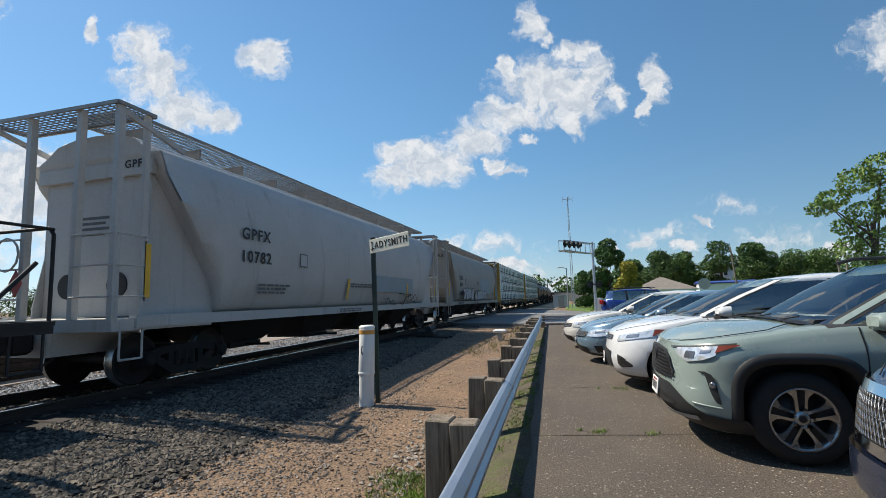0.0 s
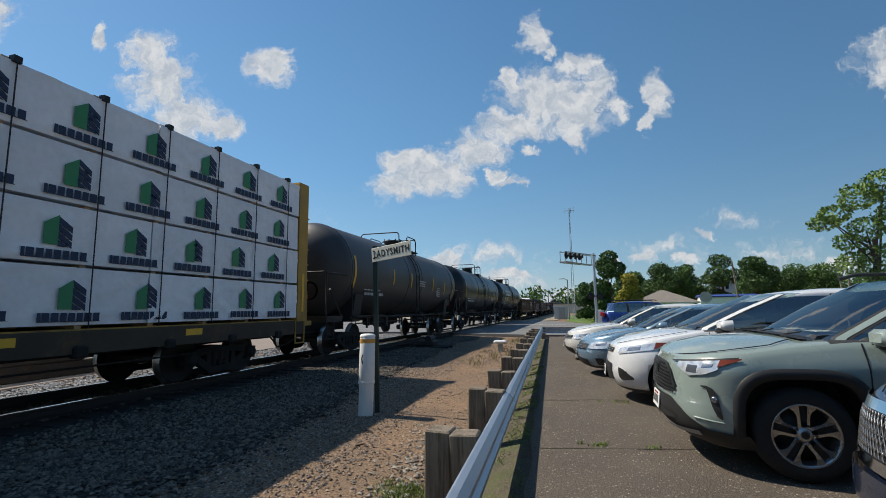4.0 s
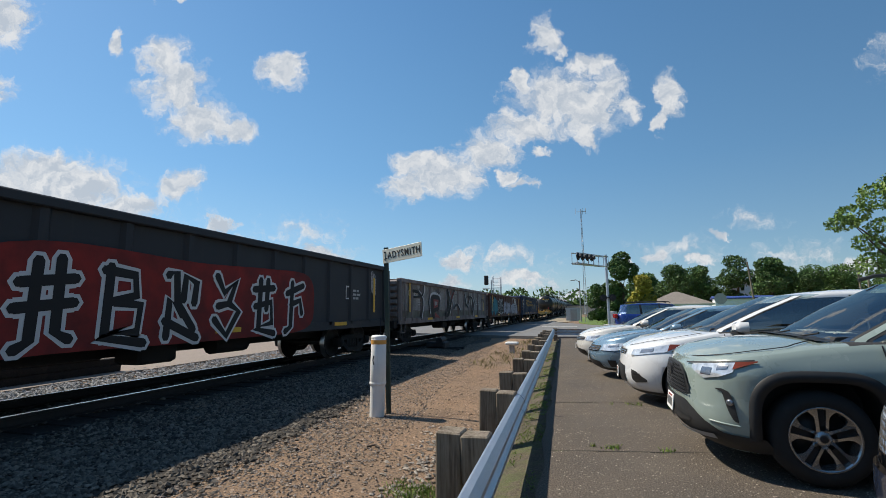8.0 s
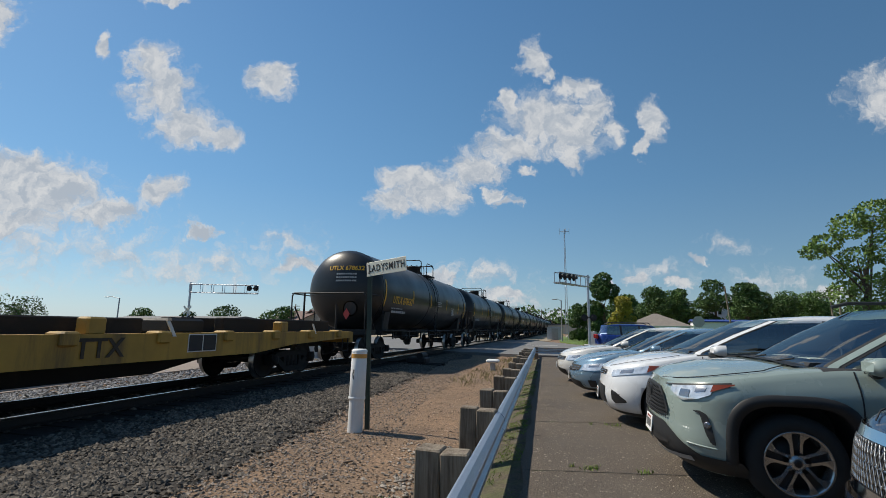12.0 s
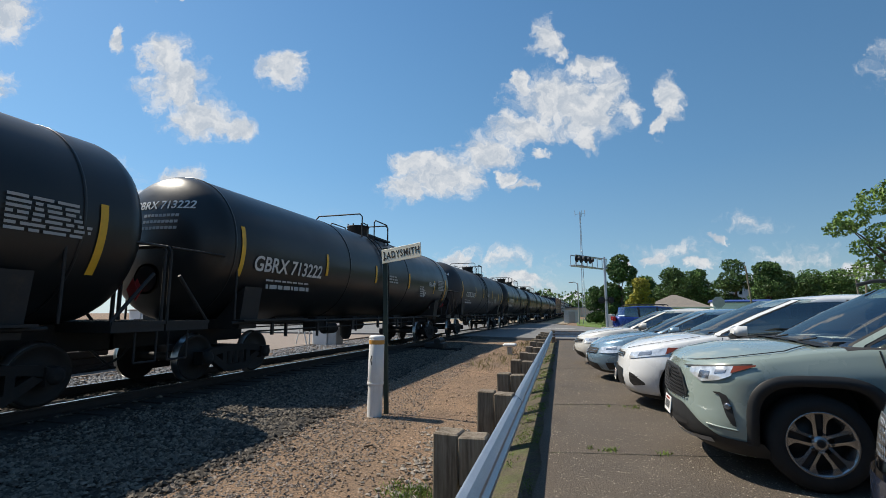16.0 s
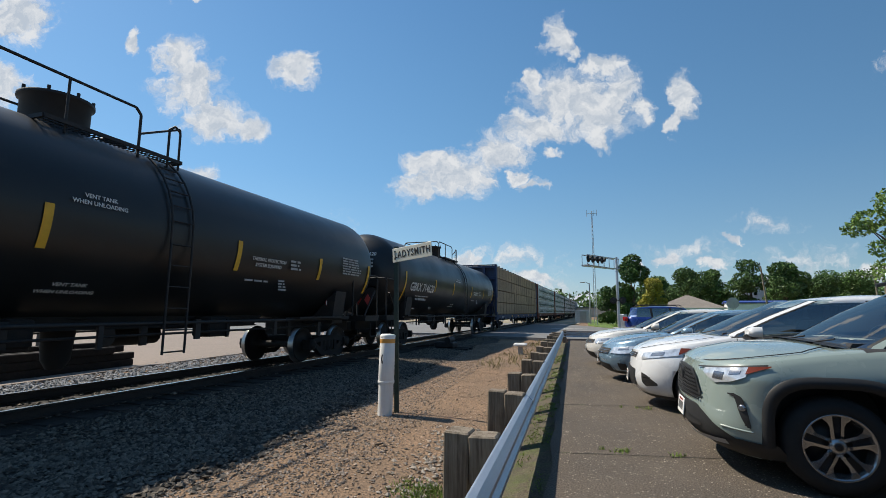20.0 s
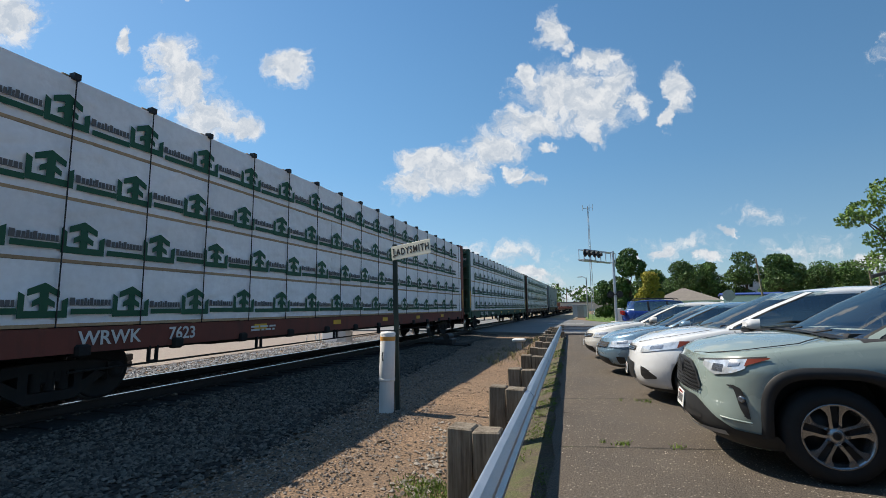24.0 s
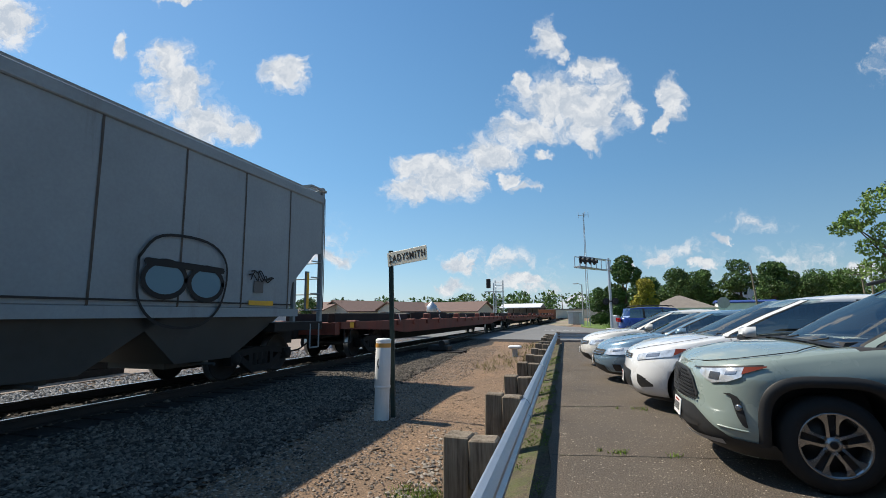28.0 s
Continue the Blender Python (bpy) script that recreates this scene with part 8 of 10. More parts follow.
def cabin(car, paint, L, hw, belt, roof, cowl, header, back_top, back_belt, tumble=0.80, pillars=(), belt_k=0.93, post=(62, 72), dip=0.04, nose=0.42):
    """Glasshouse with roof panel, painted posts and seats inside; lengths measured back from the front."""
    lo = [(belt, -cowl), (belt + (roof - belt) * 0.5, -cowl - (header - cowl) * 0.46), (roof, -header)]
    up = [(belt, L - back_belt), (roof, L - back_top)]
    body = Body(L, hw, lo, up, [(belt, belt_k), (belt + (roof - belt) * 0.5, (belt_k + tumble) / 2 + 0.02), (roof - 0.03, tumble), (roof, tumble - 0.03)], cap_f=nose, cap_r=0.35, nf=2.6, nr=3.0)
    zs = [belt - 0.03, belt] + [belt + (roof - belt) * k / 8 for k in range(1, 8)] + [roof - 0.045]
    rings = [body.outline(z) for z in zs]
    glass = part("glasshouse", Geo().loft(rings, 0, False, True), GLASS_DARK, car, "tinted window glass")
    glass.visible_shadow = False
    rings = []
    for z, sh in ((roof - 0.085, 0.004), (roof - 0.06, 0.012), (roof - 0.035, 0.008), (roof - 0.012, -0.03), (roof + 0.004, -0.12), (roof + 0.018, -0.4), (roof + 0.026, -0.9)):
        o = body.outline(min(z, roof - 0.012))
        f, e = o[0][0], o[len(o) // 2][0]
        cx, hl = (f + e) / 2, (f - e) / 2
        rings.append([(cx + (x - cx) * (1 + sh * 0.7), y * (1 + sh), z - dip * abs((x - cx) / hl) ** 3) for x, y, _ in o])
    part("roof", Geo().loft(rings, 0, True, True), paint, car)
    zz0, zz1 = belt - 0.03, roof - 0.06
    for s in (1, -1):
        for nm, angles, off, mt in (("a_pillar", (post[0], (post[0] + post[1]) / 2, post[1]), 0.014, paint), ("windscreen_seal", (post[0] - 3.5, post[0] + 0.5), 0.009, PLASTIC), ("window_seal", (post[1] - 0.5, post[1] + 4), 0.009, PLASTIC)):
            vs, q = [], len(angles)
            for j in range(11):
                z = zz0 + (zz1 - zz0) * j / 10
                for th in angles:
                    p = body.front_pt(th, z, off)
                    vs.append((p.x, s * p.y, z))
            part(nm, Geo().add(vs, [(j * q + i, j * q + i + 1, (j + 1) * q + i + 1, (j + 1) * q + i) for j in range(10) for i in range(q - 1)], 0, True), mt, car)
        for x0, x1, lean, mt in pillars:
            vs = []
            for j in range(7):
                z = zz0 + (zz1 - zz0) * j / 6
                for x in (x0, x1):
                    xx = -x - lean * (z - zz0) / (zz1 - zz0)
                    vs.append((xx, s * (body.side_y(xx, z) + 0.008), z))
            part("pillar", Geo().add(vs, [(j * 2, j * 2 + 1, j * 2 + 3, j * 2 + 2) for j in range(6)], 0, True), mt or paint, car)
    # black sunband and dashboard, front seats with headrests, steering wheel
    part("dashboard", Geo().loft([[(-cowl - 0.10, y, belt - 0.06), (-cowl - 0.16, y, belt + 0.035), (-cowl - 0.62, y, belt + 0.06), (-cowl - 0.70, y, belt - 0.06)] for y in (-hw * 0.74, hw * 0.74)]), INTERIOR, car, "dark dashboard behind the windscreen")
    part("steering_wheel", Geo().pipe([(-cowl - 0.78 - 0.06 * math.sin(k * 0.4488), -0.36 + 0.18 * math.cos(k * 0.4488), belt + 0.0 + 0.16 * math.sin(k * 0.4488)) for k in range(15)], 0.015, 5), PLASTIC, car)
    for x in (header + 0.28, header + 1.12):
        for s in (1, -1):
            seat = part("seat_back", Geo().loft([[(-x + dx, s * 0.36 - w, z), (-x + dx, s * 0.36 + w, z), (-x + dx - 0.12, s * 0.36 + w, z), (-x + dx - 0.12, s * 0.36 - w, z)] for dx, w, z in ((0.06, 0.24, belt - 0.04), (0.0, 0.23, belt + 0.12), (-0.03, 0.17, belt + 0.2))]), INTERIOR, car, "dark fabric seat back")
            part("headrest", Geo().bevel_box(-x - 0.14, s * 0.36 - 0.13, belt + 0.23, -x - 0.04, s * 0.36 + 0.13, min(belt + 0.4, roof - 0.1), 0.03), INTERIOR, seat)
    part("rear_view_mirror", Geo().bevel_box(-header + 0.05, -0.11, roof - 0.17, -header + 0.08, 0.11, roof - 0.11, 0.01), PLASTIC, car)
    for y in (0.25, -0.35):
        part("wiper", Geo().pipe([(-cowl + 0.02, y, belt + 0.012), (-cowl - 0.05, y + 0.42, belt + 0.07)], 0.008, 5), PLASTIC, car)
    return body


def mirror(car, paint, x, y, z, s, w=0.19, h=0.15):
    m_ = part("mirror", Geo().loft([[(x - 0.06, s * (y + 0.02), z - h * 0.35), (x - 0.06, s * (y + w), z - h * 0.45), (x - 0.06, s * (y + w), z + h * 0.5), (x - 0.06, s * (y + 0.02), z + h * 0.45)],
                                    [(x + 0.06, s * (y + 0.03), z - h * 0.4), (x + 0.04, s * (y + w), z - h * 0.45), (x + 0.03, s * (y + w), z + h * 0.45), (x + 0.06, s * (y + 0.03), z + h * 0.45)],
                                    [(x + 0.11, s * (y + 0.05), z - h * 0.2), (x + 0.09, s * (y + w * 0.85), z - h * 0.22), (x + 0.08, s * (y + w * 0.85), z + h * 0.25), (x + 0.11, s * (y + 0.05), z + h * 0.25)]], 0, True, True), paint, car)
    part("mirror_foot", Geo().bevel_box(x - 0.04, min(s * (y - 0.05), s * (y + 0.06)), z - h * 0.6, x + 0.04, max(s * (y - 0.05), s * (y + 0.06)), z - h * 0.3, 0.015), PLASTIC, m_)
    part("mirror_glass", Geo().box(x - 0.066, min(s * (y + 0.03), s * (y + w - 0.015)), z - h * 0.35, x - 0.06, max(s * (y + 0.03), s * (y + w - 0.015)), z + h * 0.42), CHROME, m_)


def plate_on(car, x, z, w=0.31, h=0.155, lean=8):
    p = part("number_plate", Geo().bevel_box(-0.006, -w / 2, -h / 2, 0.006, w / 2, h / 2, 0.004), PLATE, car, "white number plate", m=pose(x, 0, z, 0, -lean, 0))
    for k in range(6):
        part("plate_bar", Geo().box(0.0065, -0.12 + k * 0.042, -0.04, 0.0085, -0.12 + k * 0.042 + 0.026, 0.035), BARS_DARK, p)
    part("plate_heading", Geo().box(0.0065, -0.09, 0.048, 0.0085, 0.09, 0.066), RED_LENS, p)


def liner(x, z, r, y1, s, sq=2.0):
    """Open drum inside the wheel wells."""
    g = Geo()
    ang = [radians(-4 + 188 * i / 24) for i in range(25)]
    rings = [[(q[0], s * y, q[1]) for q in (squared(x, z, r, a, sq) for a in ang)] for y in (0.57, y1)]
    g.loft(rings, 0, False, True, False)
    g.add([(x, s * 0.57, z)] + rings[0], [(0, i + 1, i + 2) for i in range(24)])
    return g


def suv_sage():
    car = thing("suv", "sage green compact SUV with black wheel arches", "car", m=pose(0.775, 5.43, LOT_Z, 0, 0, 180))
    L, hw = 4.60, 0.925
    xw, xr, zw, r = -0.92, -3.61, 0.37, 0.365
    front = [(0.20, -0.20), (0.28, -0.07), (0.36, -0.01), (0.45, 0.005), (0.60, -0.005), (0.74, -0.02), (0.84, -0.035), (0.90, -0.06), (0.94, -0.085), (1.1, -0.16)]
    rear = [(0.20, 0.15), (0.4, 0.03), (0.7, 0.0), (1.085, 0.08)]
    width = [(0.20, 0.90), (0.30, 0.955), (0.45, 0.98), (0.62, 0.975), (0.76, 0.99), (0.84, 1.0), (0.90, 0.995), (0.96, 0.975), (1.02, 0.945), (1.08, 0.915), (1.18, 0.885)]
    rise = [(0.0, 0.915), (-0.09, 0.925), (-0.25, 0.955), (-0.45, 0.99), (-0.8, 1.045), (-1.2, 1.09), (-2.0, 1.105), (-4.6, 1.17)]
    crown = [(0.0, 0.0), (-0.07, 0.012), (-0.13, 0.05), (-0.25, 0.075), (-0.5, 0.088), (-0.95, 0.06), (-1.4, 0.0), (-4.6, 0.0)]
    b = Body(L, hw, front, rear, width, cap_f=0.58, cap_r=0.5, nf=2.6, nr=3.0, flares=(xw, xr), flare=0.035, shoulder=rise, crown=crown)
    holes = [(xw, zw + 0.015, 0.43, 0.56, 1.3), (xr, zw + 0.015, 0.43, 0.56, 1.3)]
    part("body", carve(b.hull(0.20, (-1.15, -4.2)), [PAINT_SAGE, INTERIOR], holes, "body", 3.4), None, car, "sage green painted body")
    for x in (xw, xr):
        for s in (1, -1):
            part("wheel_arch", b.arch(x, zw + 0.015, 0.42, 0.50, -2, 182, 0.02, (s,), sq=3.4), PLASTIC, car, "black plastic arch trim")
            part("arch_liner", liner(x, zw + 0.015, 0.426, hw - 0.06, s, 3.4), PLASTIC, car)
    for x in (xw, xr):
        for s in (1, -1):
            road_wheel(car, x, s * (hw - 0.115), zw, r, 0.236, s)
    # lower cladding, doors
    for s in (1, -1):
        part("sill_cladding", b.side_patch(xw - 0.48, xr + 0.48, lambda x: 0.235, lambda x: 0.40, 0.014, sides=(s,)), PLASTIC, car, "black plastic sill")
    low = table([(0, 0.575), (24, 0.575), (34, 0.52), (46, 0.44), (60, 0.365), (90, 0.335)])
    part("lower_bumper", b.front_patch(0, 86, lambda t: 0.215, low, 0.012, 24), PLASTIC, car, "black lower bumper")
    part("skid_trim", b.front_patch(2, 52, lambda t: 0.275 + 0.0005 * t, lambda t: 0.305 + 0.0007 * t, 0.035, 14, 1), GREY_STEEL, car, "grey bumper lip")
    part("intake_panel", b.front_patch(0, 30, lambda t: 0.36 + 0.001 * t, lambda t: 0.44 - 0.0008 * t, 0.018), BLACK_IRON, car, "black lower intake")
    g_hi = table([(0, 0.865), (14, 0.855), (22, 0.80), (29, 0.68)])
    gr = part("grille", b.front_patch(0, 29, lambda t: 0.60 + 0.0012 * t, g_hi, 0.012, 20), BLACK_IRON, car, "black mesh grille")
    g = Geo()
    for k in range(8):
        z = 0.615 + 0.032 * k
        for t0 in range(0, 30, 3):
            tt = t0 + 1.5 * (k % 2)
            if z < g_hi(tt + 1.8) - 0.01:
                for s in (1, -1):
                    p, q = b.front_pt(tt, z, 0.018), b.front_pt(tt + 1.8, z, 0.018)
                    g.pipe([(p.x, s * p.y, z), (q.x, s * q.y, z + 0.012)], 0.006, 4)
    part("grille_mesh", g, PLASTIC, gr)
    part("grille_surround", b.front_patch(0, 30, g_hi, lambda t: g_hi(t) + 0.022, 0.02, 20, 1), PLASTIC, car)
    part("emblem", Geo().lathe([(-0.01, 0.062), (0.012, 0.058)], (0.0, 0, 0.79), "x", 20), ALLOY_DARK, car, "round dark emblem", m=pose(-0.008, 0, 0))
    lamp_lo = table([(30, 0.862), (36, 0.83), (44, 0.79), (58, 0.818), (66, 0.855), (72, 0.90)])
    for s in (1, -1):
        lamp = part("headlight", b.front_patch(30, 67, lamp_lo, lambda t: 0.905 + 0.0011 * (t - 30), 0.014, 18, 4, (s,)), LENS, car, "clear swept headlight")
        part("headlight_brow", b.front_patch(22, 78, lambda t: 0.902 + 0.0011 * (t - 30), lambda t: 0.914 + 0.0011 * (t - 30), 0.017, 16, 1, (s,)), PLASTIC, lamp)
        part("headlight_inner", b.front_patch(41, 50, lambda t: 0.825, lambda t: 0.885, 0.018, 6, 2, (s,)), LAMP_INNER, lamp)
        part("headlight_inner", b.front_patch(54, 62, lambda t: 0.868 + 0.002 * (t - 54), lambda t: 0.915, 0.018, 6, 2, (s,)), LAMP_INNER, lamp)
        part("turn_signal", b.front_patch(66, 80, lambda t: 0.882 + 0.0046 * (t - 66), lambda t: 0.946 + 0.0007 * (t - 66), 0.016, 8, 2, (s,)), AMBER, lamp, "amber side marker")
        fog_lo, fog_hi = table([(55, 0.715), (60, 0.70), (62, 0.66), (66, 0.54), (70, 0.47), (73, 0.46)]), table([(55, 0.722), (60, 0.725), (66, 0.70), (70, 0.61), (73, 0.475)])
        fog = part("fog_lamp_recess", b.front_patch(55, 73, fog_lo, fog_hi, 0.010, 14, 3, (s,)), PLASTIC, car, "black fog lamp slot")
        for k in range(4):
            part("fog_slat", b.front_patch(67 + k * 0.6, 71.5 + k * 0.4, lambda t: 0.535 - 0.018 * k, lambda t: 0.541 - 0.018 * k, 0.018, 3, 1, (s,)), ALLOY_DARK, fog)
        p = b.front_pt(66.8, 0.615, 0.012)
        part("fog_lamp", Geo().lathe([(-0.02, 0.026), (0.006, 0.028), (0.010, 0.018)], (0, 0, 0), "x", 16), LAMP_INNER, fog, m=pose(p.x, s * p.y, 0.615, 0, 0, s * 50))
        part("bumper_fold", Geo().pipe([(q.x, s * q.y, q.z) for q in (b.front_pt(50 + 3 * k, 0.45 - 0.0024 * k, 0.002) for k in range(9))], 0.008, 5), PAINT_SAGE, car)
    plate_on(car, 0.022, 0.475)
    cabin(car, PAINT_SAGE, L, hw, 1.10, 1.645, 1.0, 2.02, 3.95, 4.42, 0.70, ((2.30, 2.37, 0.12, PLASTIC), (3.25, 3.36, 0.10, PLASTIC), (4.0, 4.25, -0.15, None)), 0.87, (63, 70.5), 0.05, 0.52)
    for s in (1, -1):
        part("belt_trim", b.side_patch(-1.45, -4.2, lambda x: b.shoulder(x) - 0.022, lambda x: b.shoulder(x) + 0.006, 0.008, 16, 1, (s,)), PLASTIC, car)
    for s in (1, -1):
        part("roof_rail", Geo().pipe([(-1.95, s * 0.62, 1.66), (-2.1, s * 0.62, 1.70), (-3.6, s * 0.60, 1.70), (-3.8, s * 0.60, 1.67)], 0.02), PLASTIC, car)
        mirror(car, PAINT_SAGE, -1.52, 0.86, 1.13, s)
    for x0 in (-1.38, -2.42, -3.3):
        for s in (1, -1):
            part("door_gap", b.side_patch(x0, x0 - 0.012, lambda x: 0.42, lambda x: b.shoulder(x) - 0.01, 0.003, 1, 10, (s,)), BLACK_IRON, car)
    for s in (1, -1):
        # the hood's cut runs from the nose over the headlight and along the fender to the windscreen
        pts = []
        for k in range(15):
            x = -0.085 - 0.068 * k
            t = 0.93 if k < 11 else 0.93 - 0.05 * (k - 10)
            y = b.side_y(x, b.shoulder(x)) * t
            pts.append((x, s * y, b.shoulder(x) + 0.0125 + b.crown(x) * (1 - t ** 3.2)))
        part("hood_seam", Geo().pipe(pts, 0.005, 4), BLACK_IRON, car)
        part("door_handle", Geo().bevel_box(-2.2, min(s * 0.915, s * 0.955), 0.92, -2.02, max(s * 0.915, s * 0.955), 0.95, 0.01), PAINT_SAGE, car)
    part("cowl_panel", Geo().loft([[(-0.93 - q, y, b.shoulder(-1.0) + 0.02 + b.crown(-1.0) * (1 - abs(y / 0.84) ** 3.2)) for q in (0.11 * (y / 0.84) ** 2, 0.11 * (y / 0.84) ** 2 + 0.13)] for y in span(-0.72, 0.72, 10)], 0, False, True, False), PLASTIC, car, "black cowl panel under the windscreen")
    for y, w in ((0.42, 0.16), (-0.1, 0.1)):
        part("dash_paper", Geo().box(-1.36, y - w, 1.163, -1.2, y + w, 1.166), PLATE, car, "white papers on the dashboard")
    return car


def plain_car(name, label, m, paint, L, hw, height, belt, hood0, hood1, cowl, header, back_top, back_belt, wheels, r=0.33, rim=0.215, lights="round", grille=(0.55, 0.75), intake=(0.28, 0.45), nf=2.3, cap=0.7, tumble=0.70, style="nine", plate=True, split=False):
    """A parked car of the usual make-up, by its main lengths and heights."""
    car = thing(name, label, "car", m=m)
    front = [(0.16, -0.22), (0.24, -0.08), (0.34, -0.02), (0.45, 0.0), (0.58, -0.015), (hood0 - 0.10, -0.05), (hood0, -0.10), (hood0 + 0.12, -0.15), (belt + 0.2, -0.22)]
    rear = [(0.16, 0.2), (0.4, 0.03), (0.7, 0.0), (belt, 0.06)]
    width = [(0.16, 0.88), (0.28, 0.95), (0.5, 0.99), (0.66, 1.0), (hood0, 0.975), (hood1, 0.93), (belt, 0.87)]
    width = sorted(width)
    d = hood1 - hood0
    rise = [(0.0, hood0 - 0.06), (-0.12, hood0 - 0.02), (-0.35, hood0 + 0.22 * d), (-0.75, hood0 + 0.62 * d), (-cowl - 0.05, hood1), (-2.2, belt + 0.01), (-back_belt, belt + 0.05), (-L, belt + 0.02)]
    crown = [(0.0, 0.0), (-0.10, 0.008), (-0.2, 0.045), (-0.4, 0.075), (-0.8, 0.07), (-cowl, 0.045), (-cowl - 0.5, 0.0), (-L, 0.0)]
    b = Body(L, hw, front, rear, width, cap_f=cap, cap_r=0.5, nf=nf, nr=2.8, flares=wheels, flare=0.03, shoulder=rise, crown=crown)
    part("body", carve(b.hull(0.16, (-cowl - 0.12, -back_belt + 0.15)), [paint, INTERIOR], [(x, r + 0.02, r + 0.05, 0.5, 1.3) for x in wheels], "body"), None, car)
    for x in wheels:
        for s in (1, -1):
            part("arch_liner", liner(x, r + 0.02, r + 0.047, hw - 0.06, s), PLASTIC, car)
            road_wheel(car, x, s * (hw - 0.11), r, r, rim, s, style, 0.2)
    part("grille", b.front_patch(0, 22 if split else 38, lambda t: grille[0] + 0.001 * t, lambda t: grille[1], 0.01), BLACK_IRON, car, "black grille")
    g = Geo()
    for k in range(1, 3):
        z = grille[0] + (grille[1] - grille[0]) * k / 3
        for s in (1, -1):
            g.pipe([(p.x, s * p.y, z) for p in (b.front_pt((2.3 if split else 4) * i, z, 0.016) for i in range(10))], 0.008, 4)
    part("grille_bar", g, CHROME, car)
    if split:
        part("lower_intake", b.front_patch(0, 24, lambda t: intake[0] + 0.03, lambda t: intake[1] + 0.08 - 0.002 * t, 0.01), PLASTIC, car, "black central intake")
        for s in (1, -1):
            side = part("side_intake", b.front_patch(37, 57, table([(37, intake[0] + 0.10), (41, intake[0] + 0.05), (57, intake[0] + 0.08)]), table([(37, intake[1] - 0.0), (45, intake[1] - 0.03), (57, intake[0] + 0.11)]), 0.01, 10, 3, (s,)), BLACK_IRON, car, "black slatted side intake")
            for k in range(2):
                part("intake_slat", b.front_patch(39, 50, lambda t: intake[0] + 0.13 + 0.05 * k, lambda t: intake[0] + 0.142 + 0.05 * k, 0.018, 5, 1, (s,)), ALLOY_DARK, side)
    else:
        part("lower_intake", b.front_patch(0, 40, lambda t: intake[0], lambda t: intake[1] - 0.0015 * t, 0.01), PLASTIC, car)
    part("bumper_lip", b.front_patch(0, 80, lambda t: 0.165, lambda t: 0.215, 0.008, 12, 1), PLASTIC, car)
    z0 = grille[1]
    if lights == "swept":
        for s in (1, -1):
            lamp = part("headlight", b.front_patch(34, 76, lambda t: z0 - 0.085 + 0.0022 * (t - 34), lambda t: z0 + 0.005 + 0.0024 * (t - 34), 0.012, 14, 3, (s,)), LENS, car, "clear swept headlight")
            part("headlight_inner", b.front_patch(46, 60, lambda t: z0 - 0.035 + 0.002 * (t - 42), lambda t: z0 + 0.01 + 0.002 * (t - 42), 0.017, 6, 2, (s,)), LAMP_INNER, lamp)
            part("turn_signal", b.front_patch(74, 83, lambda t: z0 + 0.01 + 0.008 * (t - 74), lambda t: z0 + 0.105, 0.016, 4, 2, (s,)), AMBER, lamp)
    else:
        for s in (1, -1):
            lamp = part("headlight", b.front_patch(42, 80, lambda t: z0 - 0.11 + 0.0012 * (t - 42) + 0.00006 * (t - 61) ** 2, lambda t: z0 + 0.02 + 0.0016 * (t - 42), 0.012, 14, 4, (s,)), LENS, car, "clear rounded headlight")
            part("headlight_inner", b.front_patch(52, 66, lambda t: z0 - 0.05 + 0.002 * (t - 42), lambda t: z0 + 0.0 + 0.002 * (t - 42), 0.017, 6, 2, (s,)), LAMP_INNER, lamp)
    for s in () if split else (1, -1):
        part("fog_lamp_recess", b.front_patch(54, 66, lambda t: intake[0] + 0.03 + 0.002 * (t - 50), lambda t: intake[1] - 0.02, 0.01, 6, 2, (s,)), PLASTIC, car)
    if plate:
        plate_on(car, 0.02, 0.42, 0.30, 0.15, 5)
    cabin(car, paint, L, hw, belt - 0.01, height - 0.02, cowl - 0.05, header, back_top, back_belt, tumble, ((header + 0.55, header + 0.63, 0.08, PLASTIC), (header + 1.5, header + 1.6, 0.05, PLASTIC), (back_top - 0.05, back_top + 0.25, -0.1, None)), 0.88, (62, 72), 0.07)
    for s in (1, -1):
        mirror(car, paint, -cowl - 0.42, hw - 0.07, belt + 0.05, s, 0.18, 0.14)
    for x0 in (-cowl - 0.22, -cowl - 1.25):
        for s in (1, -1):
            part("door_gap", b.side_patch(x0, x0 - 0.012, lambda x: 0.34, lambda x: b.shoulder(x) - 0.01, 0.003, 1, 8, (s,)), BLACK_IRON, car)
    for s in (1, -1):
        part("belt_trim", b.side_patch(-cowl - 0.3, -back_belt + 0.2, lambda x: b.shoulder(x) - 0.02, lambda x: b.shoulder(x) + 0.004, 0.006, 14, 1, (s,)), PLASTIC, car)
        pts = []
        for k in range(13):
            x = -0.16 - (cowl - 0.2) * k / 12
            pts.append((x, s * b.side_y(x, b.shoulder(x)) * 0.92, b.shoulder(x) + 0.0125 + b.crown(x) * (1 - 0.92 ** 3.2)))
        part("hood_seam", Geo().pipe(pts, 0.004, 4), BLACK_IRON, car)
    for s in (1, -1):
        part("door_handle", Geo().bevel_box(-cowl - 1.15, min(s * (hw - 0.02), s * (hw + 0.012)), belt - 0.15, -cowl - 0.98, max(s * (hw - 0.02), s * (hw + 0.012)), belt - 0.12, 0.008), paint, car)
    return car, b


